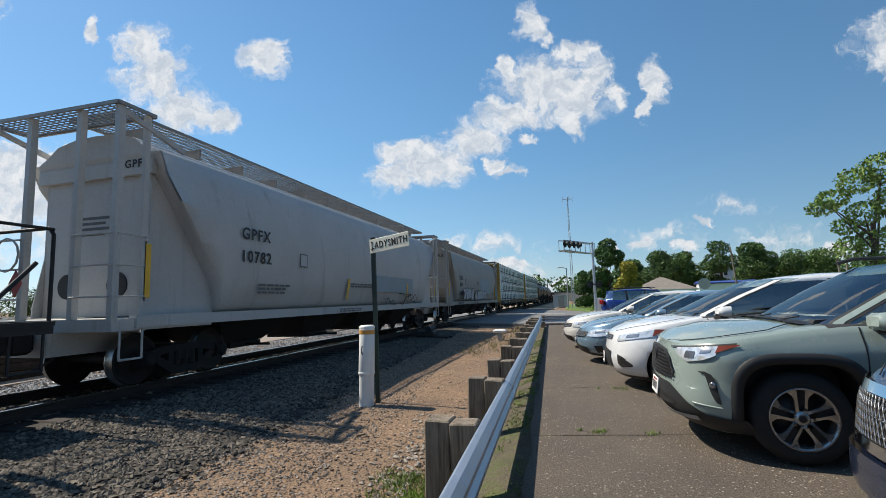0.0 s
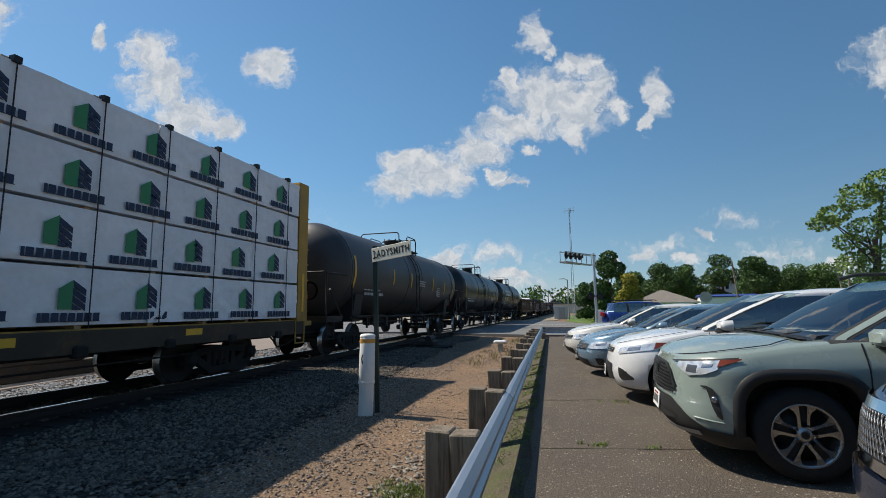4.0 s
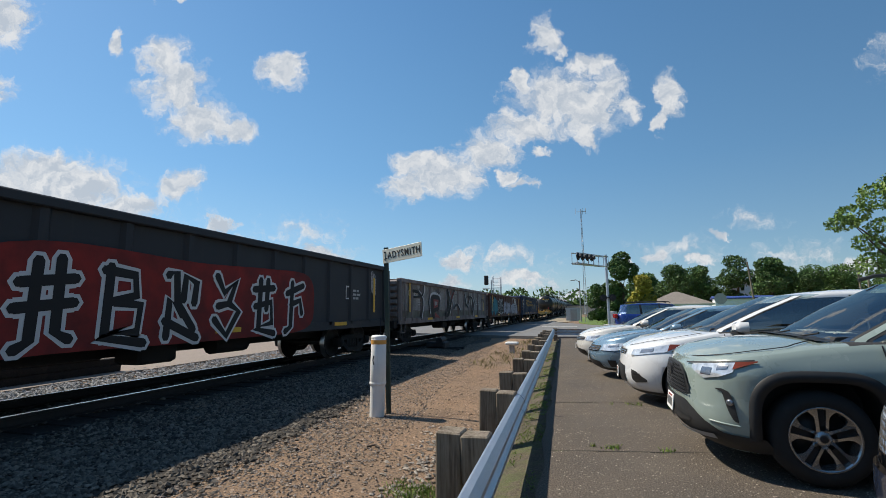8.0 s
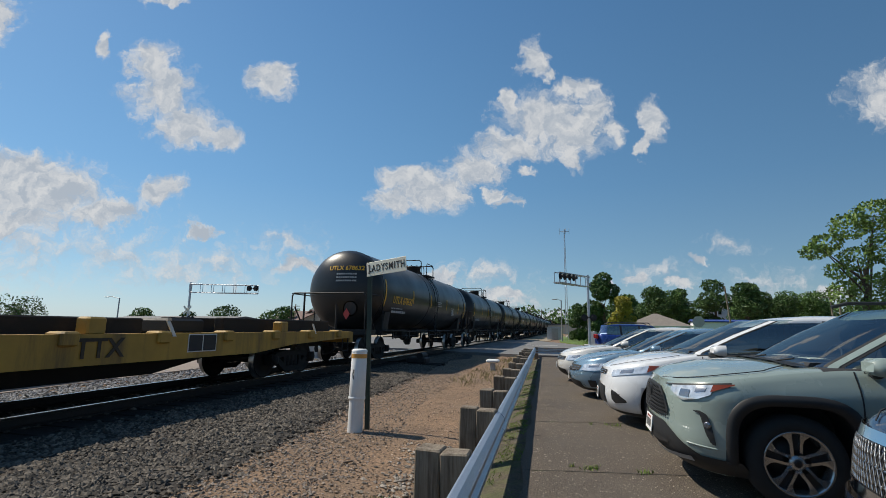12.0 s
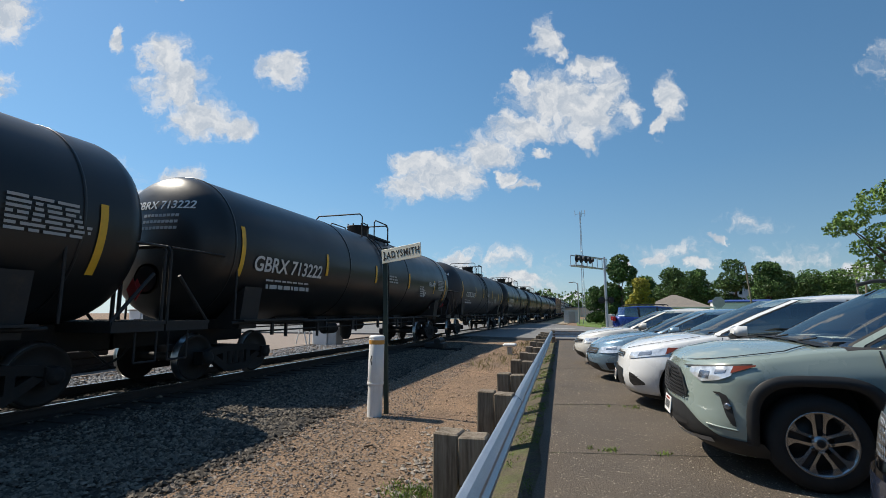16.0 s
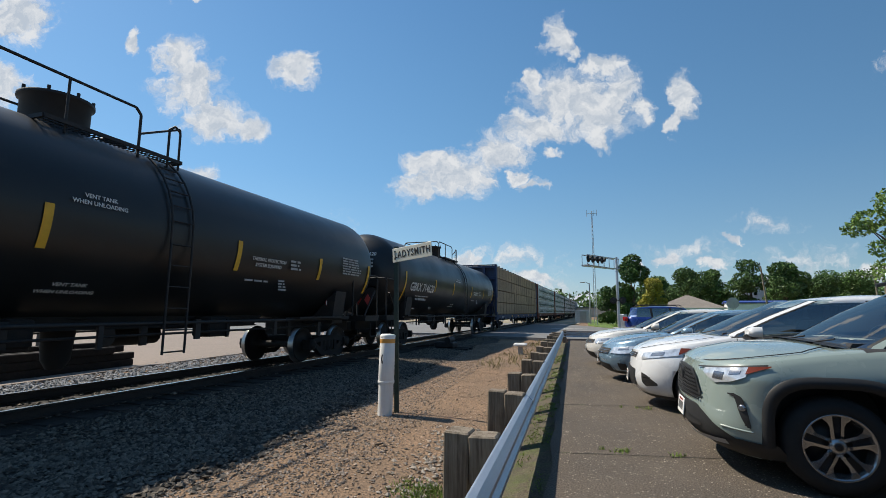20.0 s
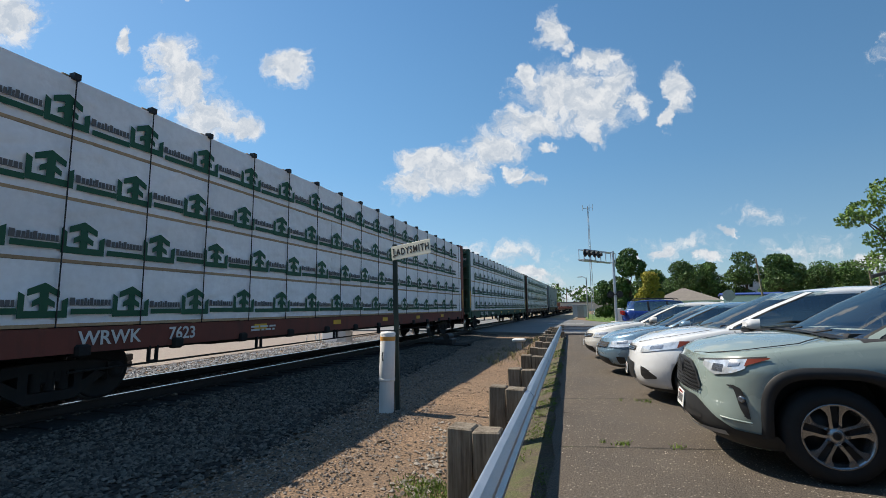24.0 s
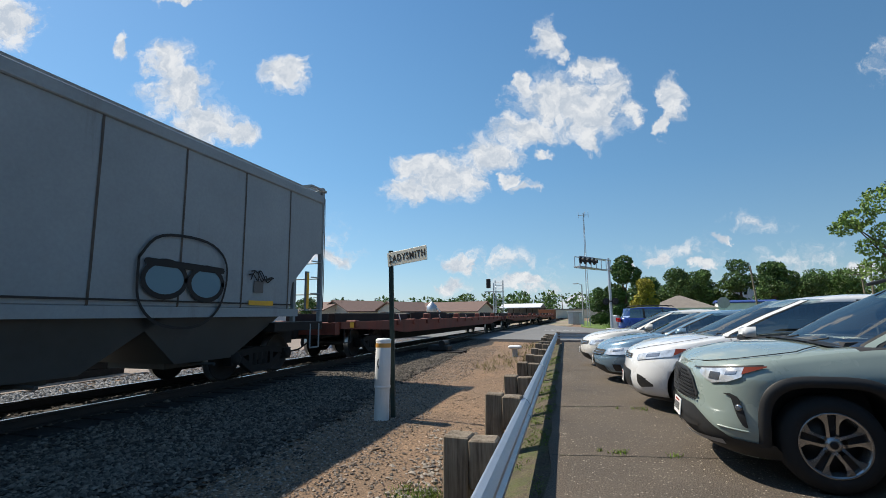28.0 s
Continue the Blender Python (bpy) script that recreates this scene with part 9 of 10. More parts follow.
suv_sage()
plain_car("crossover_car", "white compact crossover with orange side markers", pose(0.42, 8.22, LOT_Z, 0, 0, 180), PAINT_WHITE, 4.52, 0.92, 1.62, 1.08, 0.84, 1.04, 1.10, 2.22, 3.9, 4.4, (-0.90, -3.59), 0.35, 0.23, "swept", (0.71, 0.79), (0.28, 0.52), 2.2, 0.75, 0.72, split=True)
plain_car("sedan", "ice blue metallic sedan with clear headlights", pose(-0.03, 11.0, LOT_Z, 0, 0, 180), PAINT_ICE, 4.67, 0.915, 1.44, 0.98, 0.71, 0.95, 1.20, 2.12, 3.55, 4.35, (-0.95, -3.65), 0.32, 0.21, "round", (0.52, 0.66), (0.20, 0.40), 2.1, 0.85)
plain_car("sedan", "white sedan with rounded headlights and clear lenses", pose(-0.36, 13.9, LOT_Z, 0, 0, 180), PAINT_CREAM, 5.0, 0.93, 1.47, 0.99, 0.74, 0.95, 1.28, 2.2, 3.75, 4.6, (-1.0, -3.85), 0.33, 0.21, "round", (0.56, 0.68), (0.22, 0.40), 2.1, 0.9)
far_suv, _ = plain_car("suv", "royal blue SUV with roof rails at the end of the lot", pose(6.35, 28.4, -0.09, 0, 0, 0), PAINT_BLUE, 5.0, 0.99, 1.76, 1.14, 0.95, 1.12, 1.3, 2.1, 4.5, 4.85, (-1.0, -3.87), 0.38, 0.24, "swept", (0.66, 0.88), (0.3, 0.5), 2.4, 0.7, 0.76)
for s in (1, -1):
    part("roof_rail", Geo().pipe([(-2.2, s * 0.7, 1.75), (-2.3, s * 0.7, 1.82), (-4.3, s * 0.68, 1.82), (-4.4, s * 0.68, 1.74)], 0.022), PLASTIC, far_suv)
    part("tail_light", Geo().bevel_box(-5.03, min(s * 0.62, s * 0.92), 0.95, -4.86, max(s * 0.62, s * 0.92), 1.18, 0.03), RED_LENS, far_suv, "red tail light")
truck_car, truck_body = plain_car("pickup_truck", "dark navy pickup truck with a chrome mesh grille", pose(1.33, 2.42, LOT_Z, 0, 0, 180), PAINT_NAVY, 5.3, 0.93, 1.80, 1.16, 0.94, 1.12, 1.35, 2.15, 3.3, 3.6, (-0.95, -4.3), 0.39, 0.25, "swept", (0.62, 0.84), (0.36, 0.50), 3.0, 0.45, 0.74)

# chrome lattice grille and bumper bars of the pickup
tb = truck_body
for z0, z1 in ((0.60, 0.655), (0.875, 0.925)):
    part("chrome_bar", tb.front_patch(0, 62, lambda t: z0, lambda t: z1, 0.03, 14, 2), CHROME, truck_car, "chrome grille bar")
g = Geo()
for k in range(26):
    for s in (1, -1):
        for d in (-1, 1):
            pts = []
            for j in range(5):
                th, z = min(max(2.4 * k + d * 1.5 * (j - 2), 0), 62), 0.66 + 0.052 * j
                p = tb.front_pt(th, z, 0.022)
                pts.append((p.x, s * p.y, z))
            g.pipe(pts, 0.0045, 4)
part("grille_lattice", g, ALLOY, truck_car, "chrome diamond grille lattice")
part("bumper", tb.front_patch(0, 84, lambda t: 0.40, lambda t: 0.585, 0.05, 18, 4), PAINT_NAVY, truck_car, "navy painted bumper")
plate_on(truck_car, 0.075, 0.46, 0.31, 0.155, 4)
part("valance", tb.front_patch(0, 84, lambda t: 0.22, lambda t: 0.395, 0.02, 18, 3), PLASTIC, truck_car, "black lower valance")


# ---- crossing signals, poles ----
def lamp_pair(parent, m, s=0.3):
    """Two round signal lamps with black backs and hoods, facing -y."""
    for x in (-0.38, 0.38):
        back = part("lamp_backing", Geo().lathe([(-0.02, s), (0.02, s)], (x, 0, 0), "y", 18), BLACK_IRON, parent, "round black backing plate", m=m)
        part("lamp", Geo().lathe([(-0.05, 0.12), (-0.03, 0.14)], (x, 0, 0), "y", 14), RED_LENS, back, "dark red lens")
        part("hood", Geo().lathe([(-0.30, 0.15), (-0.02, 0.16)], (x, 0, 0), "y", 14), BLACK_IRON, back)
    part("lamp_bar", Geo().pipe([tuple(m @ Vector((-0.45, 0.06, 0))), tuple(m @ Vector((0.45, 0.06, 0)))], 0.04), BLACK_IRON, parent)


def cantilever(x, y, h, reach, heading, low=2.6, label="", cross=False):
    th = thing("crossing_signal", label, "crossing signal", m=pose(x, y, GROUND_Z + 0.1, 0, 0, heading), group="level crossing signals")
    part("foundation", Geo().bevel_box(-0.4, -0.4, -0.3, 0.4, 0.4, 0.15, 0.03), GREY_STEEL, th)
    part("mast", Geo().tube((0, 0, 0), (0, 0, h + 0.2), 0.13, 12, 0.11), GALV, th)
    zt, zb = h, h - 0.9
    for z in (zt, zb):
        for yy in (-0.22, 0.22):
            part("arm_chord", Geo().tube((0, yy, z), (-reach, yy, z - 0.12), 0.045, 6), GALV, th)
    n = 6
    for k in range(n + 1):
        xx = -reach * k / n
        for yy in (-0.22, 0.22):
            part("arm_strut", Geo().tube((xx, yy, zt - 0.12 * k / n), (xx, yy, zb - 0.12 * k / n), 0.03, 5), GALV, th)
    part("arm_walk", grating(-reach, -0.3, -reach * 0.4, 0.3, zb - 0.05), GREY_STEEL, th)
    lamp_pair(th, pose(-reach + math.copysign(0.35, reach), -0.35, zt - 0.45))
    if reach > 0:
        lamp_pair(th, pose(-reach + 2.0, -0.35, zt - 0.4))
    lamp_pair(th, pose(0, 0, 0, 0, 0, -heading) @ pose(0.0, -0.25, low))
    lamp_pair(th, pose(0, 0, 0, 0, 0, -heading) @ pose(0.0, 0.28, low, 0, 0, 180))
    if cross:
        for a in (45, -45):
            part("crossbuck_blade", Geo().bevel_box(-0.6, -0.012, -0.115, 0.6, 0.012, 0.115, 0.004), SIGN_WHITE, th, "white crossbuck blade", m=pose(0, -0.2, low + 0.95, 0, a, 0))
    part("case", Geo().bevel_box(0.5, -0.3, 0, 1.1, 0.3, 1.3, 0.03), GALV, th)


cantilever(1.72, 45.5, 6.25, 6.0, 64, 2.55, "galvanised cantilever crossing signal with red lamps over the road")
cantilever(-40.4, 43.6, 5.75, -7.8, 8, 1.95, "galvanised cantilever crossing signal with a white crossbuck", True)


def radio_mast():
    th = thing("radio_mast", "tall slender steel radio mast with a small aerial", "mast", m=pose(-0.35, 61.5, GROUND_Z))
    for k in range(3):
        a = k * 2.094
        part("mast_leg", Geo().tube((0.22 * math.cos(a), 0.22 * math.sin(a), 0), (0.05 * math.cos(a), 0.05 * math.sin(a), 14.2), 0.035, 6), GALV, th)
    g = Geo()
    for k in range(26):
        z = 0.5 + k * 0.52
        r = 0.22 - 0.17 * z / 14.2
        for j in range(3):
            a, b = j * 2.094, (j + 1) * 2.094
            g.tube((r * math.cos(a), r * math.sin(a), z), (r * math.cos(b), r * math.sin(b), z + 0.5), 0.014, 4)
    part("mast_lattice", g, GALV, th)
    g = Geo().tube((-0.62, 0, 13.9), (0.62, 0, 13.9), 0.03, 5)
    for x in (-0.6, 0.6, 0.2):
        g.tube((x, 0, 13.55), (x, 0, 14.35), 0.025, 5)
    part("aerial", g, GREY_STEEL, th)


radio_mast()


def pole(name, label, x, y, h, r=0.13, arms=(), lean=(0, 0), mat=None, lamp=0):
    th = thing(name, label, name.replace("_", " "), m=pose(x, y, GROUND_Z, lean[0], lean[1], 0))
    part("shaft", Geo().tube((0, 0, 0), (0, 0, h), r, 10, r * 0.7), mat or WOOD_POST, th)
    for z, w in arms:
        part("crossarm", Geo().bevel_box(-w, -0.05, z - 0.06, w, 0.05, z + 0.06, 0.01), WOOD_POST, th)
        for xx in (-w * 0.9, -w * 0.4, w * 0.4, w * 0.9):
            part("insulator", Geo().lathe([(0.06, 0.03), (0.12, 0.05), (0.16, 0.02)], (xx, 0, z), "z", 8), GREY_STEEL, th)
    if lamp:
        part("lamp_arm", Geo().pipe([(0, 0, h - 0.1), (lamp * 0.6, 0, h + 0.18), (lamp, 0, h + 0.12)], 0.035), GREY_STEEL, th)
        part("lamp_head", Geo().bevel_box(lamp - 0.3, -0.1, h + 0.06, lamp + 0.3, 0.1, h + 0.16, 0.03), GREY_STEEL, th)
    return th


pole("utility_pole", "leaning grey timber utility pole", 26.9, 91.9, 9.4, 0.17, (), (0, -4.5))
pole("utility_pole", "timber utility pole with a crossarm and transformer", 33.2, 71.6, 7.6, 0.15, ((6.9, 1.1),), (0, 2))
pole("utility_pole", "timber utility pole with a crossarm and transformer", 38.0, 83.5, 7.6, 0.15, ((6.9, 1.1),), (0, -2))
pole("utility_pole", "distant timber utility pole with crossarms", -72.2, 115.9, 7.2, 0.2, ((6.6, 1.3), (5.9, 1.3)))
pole("street_lamp", "slim grey street lamp post", -54.7, 47.6, 4.6, 0.1, (), (0, 0), GREY_STEEL, -2.1)
pole("street_lamp", "slim grey street lamp post", -0.95, 62.4, 5.2, 0.09, (), (0, 0), GREY_STEEL, -0.8)
pole("utility_pole", "distant timber utility pole", -10.4, 190, 9.0, 0.2, ((8.2, 1.2),))

tr = thing("transformer", "grey pole-mounted transformer can", "transformer", m=pose(33.55, 71.5, 5.3))
part("can", Geo().lathe([(0, 0.22), (0.05, 0.25), (0.8, 0.25), (0.85, 0.2)], (0, 0, 0), "z", 14), GALV, tr)

st = thing("stop_sign", "grey back of an octagonal stop sign on a post", "stop sign", m=pose(13.42, 56.85, GROUND_Z))
part("post", Geo().cbox(0, 0.04, 1.3, 0.07, 0.05, 2.9), GALV, st)
part("plate", Geo().prism([(0.62 * math.cos(radians(22.5 + 45 * k)), 2.58 + 0.62 * math.sin(radians(22.5 + 45 * k))) for k in range(8)], "y", -0.01, 0.01), GREY_STEEL, st, "octagonal metal back")


def block_signal():
    th = thing("railway_signal", "black railway signal head on a galvanised ladder mast", "railway signal", m=pose(-14.7, 75.0, GROUND_Z))
    part("mast", Geo().tube((0, 0, 0), (0, 0, 6.5), 0.09, 10), GALV, th)
    part("head", Geo().bevel_box(-1.25, -0.2, 5.7, -0.55, 0.1, 7.2, 0.1), BLACK_IRON, th, "black signal head plate", m=pose(0.1, 0, 0, 0, 0, 18))
    g = Geo()
    for x in (0.3, 1.5):
        for y in (-0.3, 0.5):
            g.tube((x, y, 0), (x, y, 6.9), 0.05, 6)
    for k in range(12):
        z = 0.6 + k * 0.55
        g.tube((0.3, -0.3, z), (1.5, -0.3, z), 0.03, 5)
        g.tube((0.3, -0.3, z), (0.3, 0.5, z + 0.5), 0.025, 5)
    part("ladder_tower", g, GALV, th)
    part("platform", grating(-1.3, -0.4, 1.6, 0.6, 5.2), GALV, th)


block_signal()


# ---- buildings ----
def house(name, label, x, y, w, d, eave, ridge, heading, wall, roof, axis="x", over=0.5, windows=()):
    """A gabled house; the ridge runs along its own x or y."""
    th = thing(name, label, "house", m=pose(x, y, GROUND_Z, 0, 0, heading))
    if axis == "y":
        part("wall", Geo().prism([(-w / 2, 0), (w / 2, 0), (w / 2, eave), (0, ridge), (-w / 2, eave)], "y", -d / 2, d / 2), wall, th)
        for s in (1, -1):
            sl = (ridge - eave) / (w / 2)
            part("roof_slope", Geo().prism([(0, ridge + 0.05), (s * (w / 2 + over), eave - sl * over + 0.05), (s * (w / 2 + over), eave - sl * over + 0.25), (0, ridge + 0.28)], "y", -d / 2 - over, d / 2 + over), roof, th)
    else:
        part("wall", Geo().prism([(-d / 2, 0), (d / 2, 0), (d / 2, eave)] + ([(0, ridge)] if axis == "x" else []) + [(-d / 2, eave)], "x", -w / 2, w / 2), wall, th)
        for s in (1, -1):
            sl = (ridge - eave) / (d / 2)
            part("roof_slope", Geo().prism([(0, ridge + 0.05), (s * (d / 2 + over), eave - sl * over + 0.05), (s * (d / 2 + over), eave - sl * over + 0.25), (0, ridge + 0.28)], "x", -w / 2 - over, w / 2 + over), roof, th)
    if axis == "hip":
        for ob in [o for o in th.children if o.name.startswith("roof_slope")]:
            bpy.data.objects.remove(ob)
        a, b, q = w / 2 + over, d / 2 + over, max(0.3, (w - d) / 2)
        part("roof", Geo().add([(-a, -b, eave), (a, -b, eave), (a, b, eave), (-a, b, eave), (-q, 0, ridge), (q, 0, ridge)], [(0, 1, 5, 4), (1, 2, 5), (2, 3, 4, 5), (3, 0, 4), (3, 2, 1, 0)]), roof, th)
        part("fascia", Geo().box(-a, -b, eave - 0.2, a, b, eave - 0.002), wall, th)
    for wx, wz, ww, wh, face in windows:
        yy = -d / 2
        win = part("window", Geo().bevel_box(wx - ww / 2, yy - 0.06, wz - wh / 2, wx + ww / 2, yy + 0.02, wz + wh / 2, 0.02), SIDING_WHITE, th)
        part("pane", Geo().box(wx - ww / 2 + 0.08, yy - 0.08, wz - wh / 2 + 0.08, wx + ww / 2 - 0.08, yy - 0.065, wz + wh / 2 - 0.08), GLASS_DARK, win)
    return th


house("storage_house", "long cream building with brown shingle roof", -54.5, 106, 10.5, 14, 2.6, 4.9, -25, SIDING, ROOF_BROWN, "y", 0.6, ((0.3, 2.9, 0.7, 0.6, 0),))
house("storage_house", "long cream building with brown shingle roof", -62.0, 103, 12, 10, 2.6, 4.6, -25, SIDING, ROOF_BROWN, "x", 0.6)
house("storage_house", "cream building with brown shingle roof", -43.2, 109, 8.2, 12, 2.5, 4.5, -22, SIDING, ROOF_BROWN, "y", 0.6)
house("storage_house", "long cream building with brown shingle roof and small windows", -32.0, 113, 17, 9, 2.4, 4.4, -14, SIDING, ROOF_BROWN, "x", 0.6, ((-3, 1.5, 1, 1, 0), (3, 1.5, 1, 1, 0)))
house("shed", "low white metal shed with a grey roof", -72, 76, 38, 9, 2.0, 2.6, -16, STEEL_WHITE, ROOF_GREY, "x", 0.3)
house("house", "low tan-roofed house beyond the road", 13.6, 84.5, 8.2, 8, 2.3, 4.3, -6, SIDING, ROOF_TAN, "hip", 0.8, ((-3, 1.5, 1.2, 1.2, 0), (2, 1.5, 1.2, 1.2, 0)))
house("house", "white two-storey house with a grey gable roof", 44.2, 162, 6.5, 9, 6.2, 10.3, -14, SIDING_WHITE, ROOF_GREY, "y", 0.5, ((0, 7.2, 1.0, 1.4, 0), (-1.8, 4.0, 1.0, 1.5, 0), (1.8, 4.0, 1.0, 1.5, 0)))
house("shop", "low white shop with a blue fascia", 27.0, 100, 9, 7, 3.2, 3.5, -8, SIDING_WHITE, STEEL_BLUE, "x", 0.3)

sh = thing("open_shed", "open-fronted shed with a white metal roof", "shed", m=pose(-19.6, 146, GROUND_Z, 0, 0, -6))
part("roof", Geo().prism([(-4.6, 3.3), (0, 4.5), (4.6, 3.3), (4.6, 3.5), (0, 4.7), (-4.6, 3.5)], "x", -6.2, 6.2), STEEL_WHITE, sh)
for x in (-5.8, -2.0, 2.0, 5.8):
    for y in (-4, 4):
        part("post", Geo().cbox(x, y, 1.7, 0.2, 0.2, 3.4), TIE, sh)
part("back_wall", Geo().box(-6, 3.9, 0, 6, 4.1, 3.4), BARS_DARK, sh)
bx = thing("freight_container", "rusty orange freight container", "container", m=pose(-11.6, 136, GROUND_Z, 0, 0, -4))
part("box", Geo().bevel_box(-2.2, -1.2, 0.1, 2.2, 1.2, 2.7, 0.05), RUST_ORANGE, bx)
for k in range(10):
    part("corrugation", Geo().cbox(-2.0 + 0.44 * k, -1.22, 1.4, 0.2, 0.06, 2.4), RUST_ORANGE, bx)
fb = thing("warehouse", "long low grey warehouse by the track", "building", m=pose(-5.0, 170, GROUND_Z))
part("wall", Geo().box(-9, -4, 0, 9, 4, 2.9), SIDING, fb)
part("roof", Geo().box(-9.3, -4.3, 2.9, 9.3, 4.3, 3.2), ROOF_GREY, fb)
hut = thing("signal_hut", "small silver signal equipment hut", "hut", m=pose(-2.1, 73, GROUND_Z))
part("wall", Geo().bevel_box(-1.1, -0.9, 0, 1.1, 0.9, 1.75, 0.04), GALV, hut)
part("roof", Geo().bevel_box(-1.2, -1.0, 1.75, 1.2, 1.0, 1.87, 0.03), GALV, hut)
part("door", Geo().bevel_box(-0.45, -0.93, 0.1, 0.45, -0.9, 1.65, 0.01), GREY_STEEL, hut)

si = thing("grain_silo", "small galvanised grain silo on legs", "silo", m=pose(-32.2, 96.2, GROUND_Z))
part("bin", Geo().lathe([(1.2, 0.4), (2.0, 1.1), (3.4, 1.1), (4.2, 0.25), (4.35, 0.1)], (0, 0, 0), "z", 20), GALV, si)
for k in range(4):
    part("leg", Geo().tube((1.05 * math.cos(k * 1.57 + 0.7), 1.05 * math.sin(k * 1.57 + 0.7), 0), (1.05 * math.cos(k * 1.57 + 0.7), 1.05 * math.sin(k * 1.57 + 0.7), 2.2), 0.06, 6), GALV, si)
part("auger", Geo().tube((0.6, 0, 3.6), (3.6, -0.5, 0.3), 0.15, 8), STEEL_WHITE, si)


# ---- trees ----
def crown_geo(clumps, n, leaf, seed, spread=1.0):
    """Many small leaf cards round the clumps (x, y, z, rx, ry, rz)."""
    r = random.Random(seed)
    vs, fs = [], []
    tot = sum(c[3] * c[4] for c in clumps)
    for cx, cy, cz, rx, ry, rz in clumps:
        for _ in range(int(n * rx * ry / tot)):
            a, b = r.uniform(0, 6.283), math.acos(r.uniform(-1, 1))
            k = r.uniform(0.55, 1.0) ** 0.5 * spread * (1 + 0.22 * noise.noise(Vector((math.cos(a) * 2.3 + seed, math.sin(a) * 2.3, b * 2))))
            p = Vector((cx + rx * k * math.sin(b) * math.cos(a), cy + ry * k * math.sin(b) * math.sin(a), cz + rz * k * math.cos(b)))
            u = Vector((r.gauss(0, 1), r.gauss(0, 1), r.gauss(0, 1))).normalized()
            w = u.orthogonal().normalized()
            w = (w * math.cos(r.random() * 6) + u.cross(w) * math.sin(r.random() * 6))
            s = leaf * r.uniform(0.6, 1.3)
            i = len(vs)
            vs += [tuple(p - u * s), tuple(p + w * s * 0.5), tuple(p + u * s), tuple(p - w * s * 0.5)]
            fs.append((i, i + 1, i + 2, i + 3))
    g = Geo()
    g.v, g.f, g.m, g.s = vs, fs, [0] * len(fs), [False] * len(fs)
    return g


def tree(name, label, x, y, h, w, leaf_mat, seed, n=2600, leaf=0.34, trunk=0.2, clumps=None, limbs=5, shape=1.0, base=0.22):
    th = thing(name, label, "tree", m=pose(x, y, GROUND_Z))
    r = random.Random(seed)
    if clumps is None:
        clumps = []
        for k in range(13):
            t = r.random()
            z = h * (base + (0.96 - base) * t)
            wide = w * 0.5 * (math.sin(math.pi * min(1, 0.18 + 0.8 * t)) ** 0.7) * shape
            a = r.uniform(0, 6.283)
            q = wide * r.uniform(0.2, 0.62)
            s = w * r.uniform(0.17, 0.27)
            clumps.append((q * math.cos(a), q * math.sin(a), min(z, h - s * 0.7), s, s, s * 0.8))
    g = Geo().tube((0, 0, -0.2), (0.05 * h * 0.2, 0, h * 0.55), trunk, 8, trunk * 0.5)
    for k in range(limbs):
        c = clumps[(k * 3) % len(clumps)]
        z0 = h * r.uniform(0.2, 0.5)
        g.tube((0, 0, z0), (c[0] * 0.8, c[1] * 0.8, c[2]), trunk * 0.35, 6, trunk * 0.1)
    part("trunk", g, BARK, th)
    part("crown", crown_geo(clumps, n, leaf, seed), leaf_mat, th)
    return th


tree("tree", "dense dark green roadside tree", 4.2, 64.0, 8.7, 5.4, LEAF_DARK, 1, 13000, 0.17, 0.2, base=0.02)
tree("tree", "small dark green roadside tree", 1.2, 66.5, 5.2, 3.6, LEAF_DARK, 21, 5000, 0.16, 0.15, base=0.03)
tree("ornamental_tree", "golden yellow ornamental tree", 6.3, 62.0, 5.6, 3.8, LEAF_GOLD, 2, 8000, 0.14, 0.14, base=0.02)
for k, (x, y, h, w, mt) in enumerate(((13.5, 138, 10.5, 10, LEAF_DARK), (20.8, 131, 12.6, 10, LEAF_DARK), (27.5, 134, 12.2, 10, LEAF), (34.6, 130, 14.2, 11, LEAF_DARK), (41, 122, 11.0, 9, LEAF_DARK),
                                      (36.9, 115, 11.8, 8, LEAF_DARK), (54.5, 141, 12.0, 13, LEAF), (47, 150, 10, 9, LEAF_DARK), (64, 150, 10.5, 12, LEAF), (72, 130, 10.5, 12, LEAF_DARK), (30, 150, 11, 12, LEAF_DARK), (8, 150, 9, 10, LEAF_DARK), (17, 146, 11.5, 12, LEAF), (24, 144, 11, 12, LEAF), (44, 136, 12.5, 12, LEAF), (50, 133, 10.5, 10, LEAF_DARK), (59, 137, 11.5, 12, LEAF))):
    tree("tree", "broad green tree in the row beyond the road", x, y, h, w, mt, 30 + k, 9500, 0.27, 0.3, base=0.02)
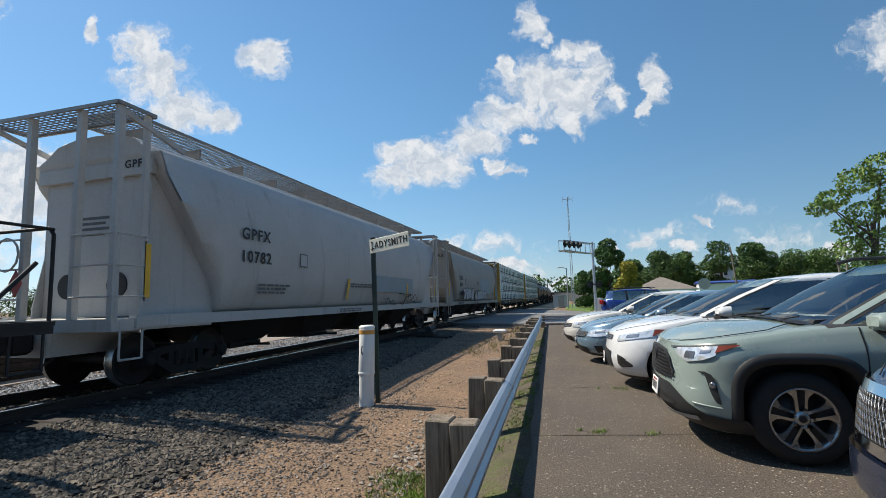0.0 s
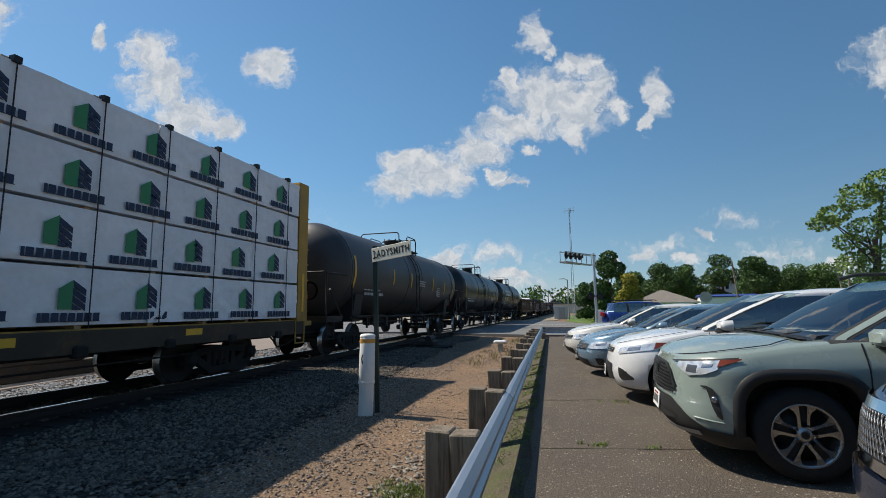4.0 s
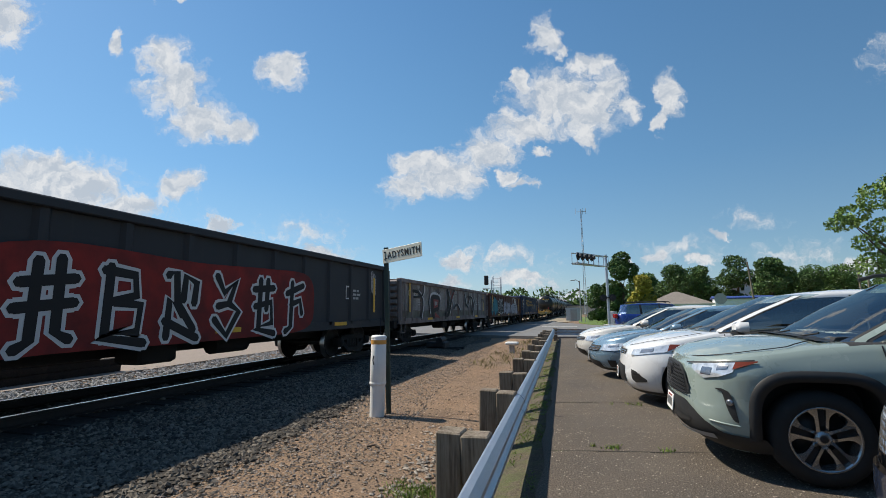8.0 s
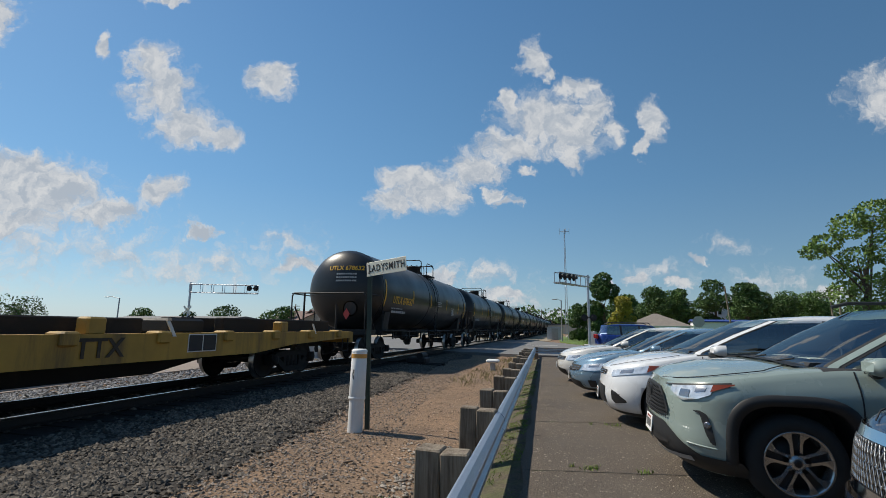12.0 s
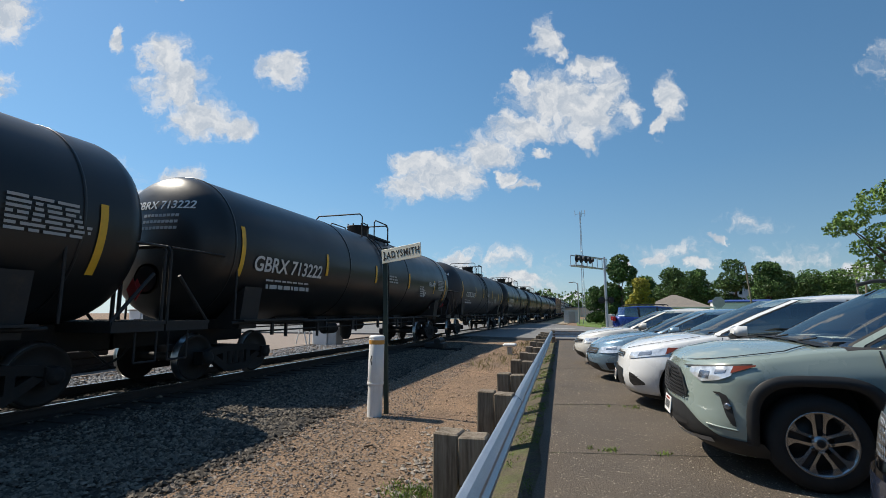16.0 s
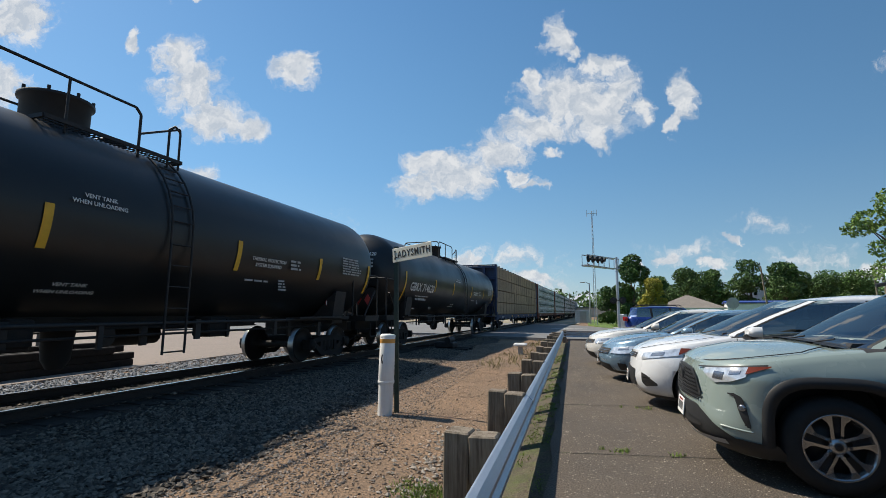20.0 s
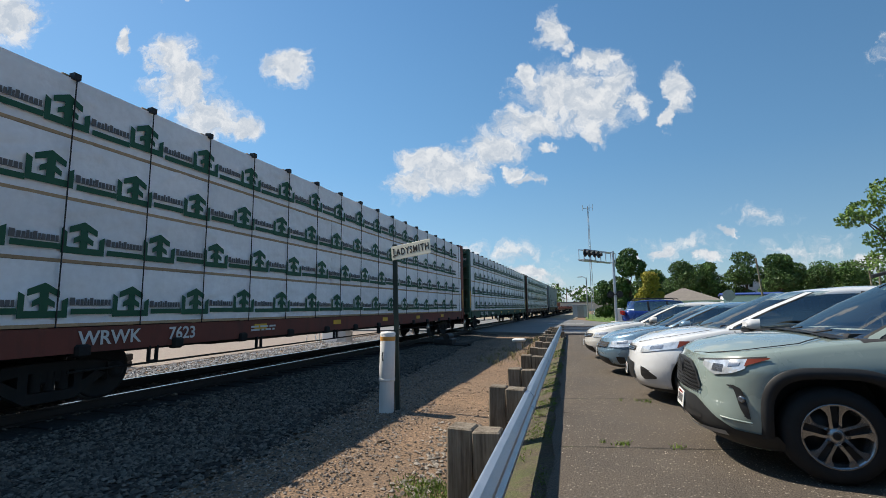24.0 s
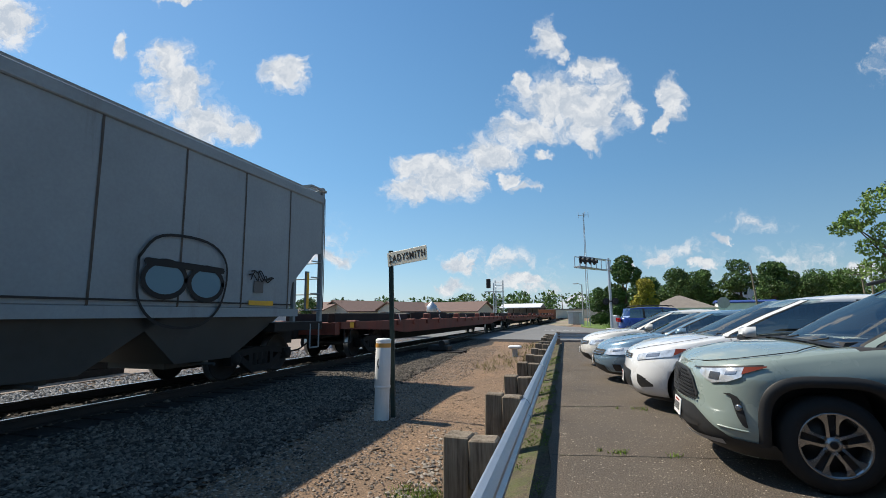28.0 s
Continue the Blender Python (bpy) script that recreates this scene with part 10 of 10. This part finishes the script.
# the large pale-leaved tree with spreading limbs
big = [(-3.4, -0.5, 8.2, 1.3, 1.2, 0.5), (-2.2, 0.4, 9.0, 1.4, 1.3, 0.6), (-0.6, 0, 10.3, 1.7, 1.6, 0.8), (1.6, 0.3, 11.2, 2.2, 2.0, 1.0), (3.6, 0, 10.2, 2.4, 2.0, 1.2), (-1.9, -0.3, 6.6, 1.1, 1.0, 0.5),
       (-0.3, 0.3, 7.6, 1.5, 1.4, 0.8), (1.8, -0.2, 8.4, 2.0, 1.8, 1.0), (4.4, 0, 7.6, 2.2, 2.0, 1.2), (-1.6, 0, 4.9, 1.2, 1.2, 0.7), (0.2, 0.3, 5.2, 1.6, 1.4, 1.0), (2.5, 0, 5.5, 2.0, 1.8, 1.2), (-0.6, -0.2, 3.2, 1.2, 1.2, 0.8), (1.5, 0, 3.0, 1.6, 1.6, 1.0), (4.5, 0, 4.5, 2, 2, 1.6)]
big = [(x, y, z, rx * 0.88, ry * 0.9, rz * 1.35) for x, y, z, rx, ry, rz in big]
tree("tree", "large light green tree with open spreading limbs", 23.1, 45.5, 12.2, 9, LEAF_LIGHT, 5, 13000, 0.15, 0.28, big, 14)
for k, (x, y, h, w) in enumerate(((-106, 70, 6.4, 14), (-95, 89, 4.8, 7), (-77, 94, 5.6, 12), (-63.6, 97.6, 5.6, 8), (-86, 92, 4.2, 6), (-52, 120, 6, 9), (-36, 126, 5.6, 7), (-70, 130, 6, 10))):
    tree("tree", "green tree across the railway", x, y, h, w, LEAF if k % 2 else LEAF_DARK, 60 + k, 3200, 0.24, 0.25, base=0.05)
# far woods
g_w = []
rw = random.Random(9)
for k in range(60):
    t = k / 59
    x = -150 + 190 * t + rw.uniform(-3, 3)
    y = 205 + 25 * rw.random() + (60 if x > 10 else 0)
    h = 8.5 + 3 * rw.random() - (2.5 if x < -60 else 0)
    s = 3.2 + 1.6 * rw.random()
    for j in range(3):
        g_w.append((x + rw.uniform(-3, 3), y, h * (0.3 + 0.25 * j), s, s, s * 0.75))
solid("far_woods", crown_geo(g_w, 16000, 0.75, 77), LEAF, "distant belt of green woods", "woods", kind="stuff")
g_w = []
for k in range(46):
    t = k / 45
    x = 8 + 150 * t
    g_w.append((x, 185 + rw.uniform(-8, 8), 5.0 + rw.uniform(-1, 2.0), 6, 5, 4.5))
solid("far_woods", crown_geo(g_w, 9000, 0.8, 78), LEAF_DARK, "distant belt of dark green woods", "woods", kind="stuff")


# ---- grass, weeds, litter ----
def tufts(name, spots, mat, label, seed, blade=(0.05, 0.16), per=26, spread=0.09):
    r = random.Random(seed)
    vs, fs = [], []
    for x, y, z in spots:
        for _ in range(per):
            px, py = x + r.gauss(0, spread), y + r.gauss(0, spread)
            a, ln, bend = r.uniform(0, 6.283), r.uniform(*blade), r.uniform(0.1, 0.9)
            dx, dy = math.cos(a), math.sin(a)
            w = 0.004 + 0.004 * r.random()
            i = len(vs)
            vs += [(px - dy * w, py + dx * w, z), (px + dy * w, py - dx * w, z), (px + dx * ln * bend * 0.5, py + dy * ln * bend * 0.5, z + ln * 0.7), (px + dx * ln * bend, py + dy * ln * bend, z + ln)]
            fs += [(i, i + 1, i + 2), (i, i + 2, i + 3)]
    g = Geo()
    g.v, g.f, g.m, g.s = vs, fs, [0] * len(fs), [False] * len(fs)
    return solid(name, g, mat, label, "grass", kind="stuff")


rg = random.Random(12)
tufts("grass_tufts", [(lambda x, y: (x, y, bumpy(x, y) + 0.004))(GUARD(y) - 0.45 - 0.55 * rg.random() ** 1.6, y) for y in (2.6 + 1.75 * rg.random() ** 1.2 for _ in range(170))], GRASS, "bright green grass tufts at the foot of the posts", 1, (0.014, 0.05), 34, 0.07)
tufts("strip_weeds", [(GUARD(y) - 0.12 + 0.48 * q, y, GROUND_Z + 0.05 + (LOT_Z - GROUND_Z - 0.075) * q) for y, q in ((2.2 + 16 * rg.random() ** 1.6, 0.25 + 0.6 * rg.random()) for _ in range(900)) if noise.noise(Vector((5.0, y * 1.3, q))) > -0.12], GRASS, "low green weeds along the edge of the lot", 2, (0.006, 0.022), 20, 0.045)
tufts("lot_weeds", [(0.17 + rg.gauss(0, 0.10), 5.3 + rg.gauss(0, 0.03), LOT_Z) for _ in range(5)] + [(0.55 + rg.gauss(0, 0.2), 5.32 + rg.gauss(0, 0.03), LOT_Z) for _ in range(2)] + [(-0.2 + 1.3 * rg.random(), 7.66 + rg.gauss(0, 0.04) , LOT_Z) for _ in range(5)], GRASS, "small green weeds in the cracks of the lot", 3, (0.02, 0.05), 12, 0.03)
tufts("track_weeds", [(-3.4 + 1.6 * rg.random(), 13 + 14 * rg.random(), GROUND_Z + 0.01) for _ in range(60)], DRY_GRASS, "dry weeds beside the track", 4, (0.05, 0.22), 14, 0.12)
tufts("verge_grass", [(1.5 + 10 * rg.random(), 48 + 8 * rg.random(), GROUND_Z + 0.1) for _ in range(240)], GRASS, "rough green grass on the verge", 5, (0.1, 0.35), 14, 0.3)


def stick(x, y, pts, r=0.012):
    s = thing("stick", "short dry grey stick lying on the sand", "stick", m=pose(x, y, GROUND_Z + 0.015))
    part("branch", Geo().pipe(pts, r, 5), BARK, s)


stick(-1.75, 3.55, [(0, 0, 0.0), (0.12, 0.05, 0.03), (0.28, 0.04, 0.01)])
stick(-2.6, 5.4, [(0, 0, 0), (0.1, 0.03, 0.02), (0.16, -0.02, 0.0)])
stick(-4.4, 4.6, [(0, 0, 0), (0.2, 0.0, 0.02), (0.42, 0.06, 0.0)], 0.016)


# ---- what moves ----
def motions():
    """The whole train runs by at an even pace; each wheelset rolls while it is near."""
    for car, middle, half in TRAIN:
        walk(car, [(0, pose(RAIL_X, middle, 0)), (14, pose(RAIL_X, middle - SPEED * 14, 0)), (28, pose(RAIL_X, middle - SPEED * 28, 0))])
    middles = {car: middle for car, middle, half in TRAIN}
    for w, car, y in WHEELS:
        at = w.matrix_basis.translation.copy()
        start = (middles[car] + y - 16) / SPEED          # when it is 16 m ahead
        a, b = max(0, math.ceil(start * 30)), min(28 * 30, math.floor((start + 1.0) * 30))
        rows = [(0, pose(*at))]
        turn = 0
        for k in range(a, b + 1):
            if k > 0:
                turn += math.degrees(SPEED / 30 / 0.457)
                rows.append((k / 30, pose(*at, turn, 0, 0)))
        if rows[-1][0] < 28:
            rows.append((28, pose(*at, turn, 0, 0)))
        walk(w, rows)


motions()
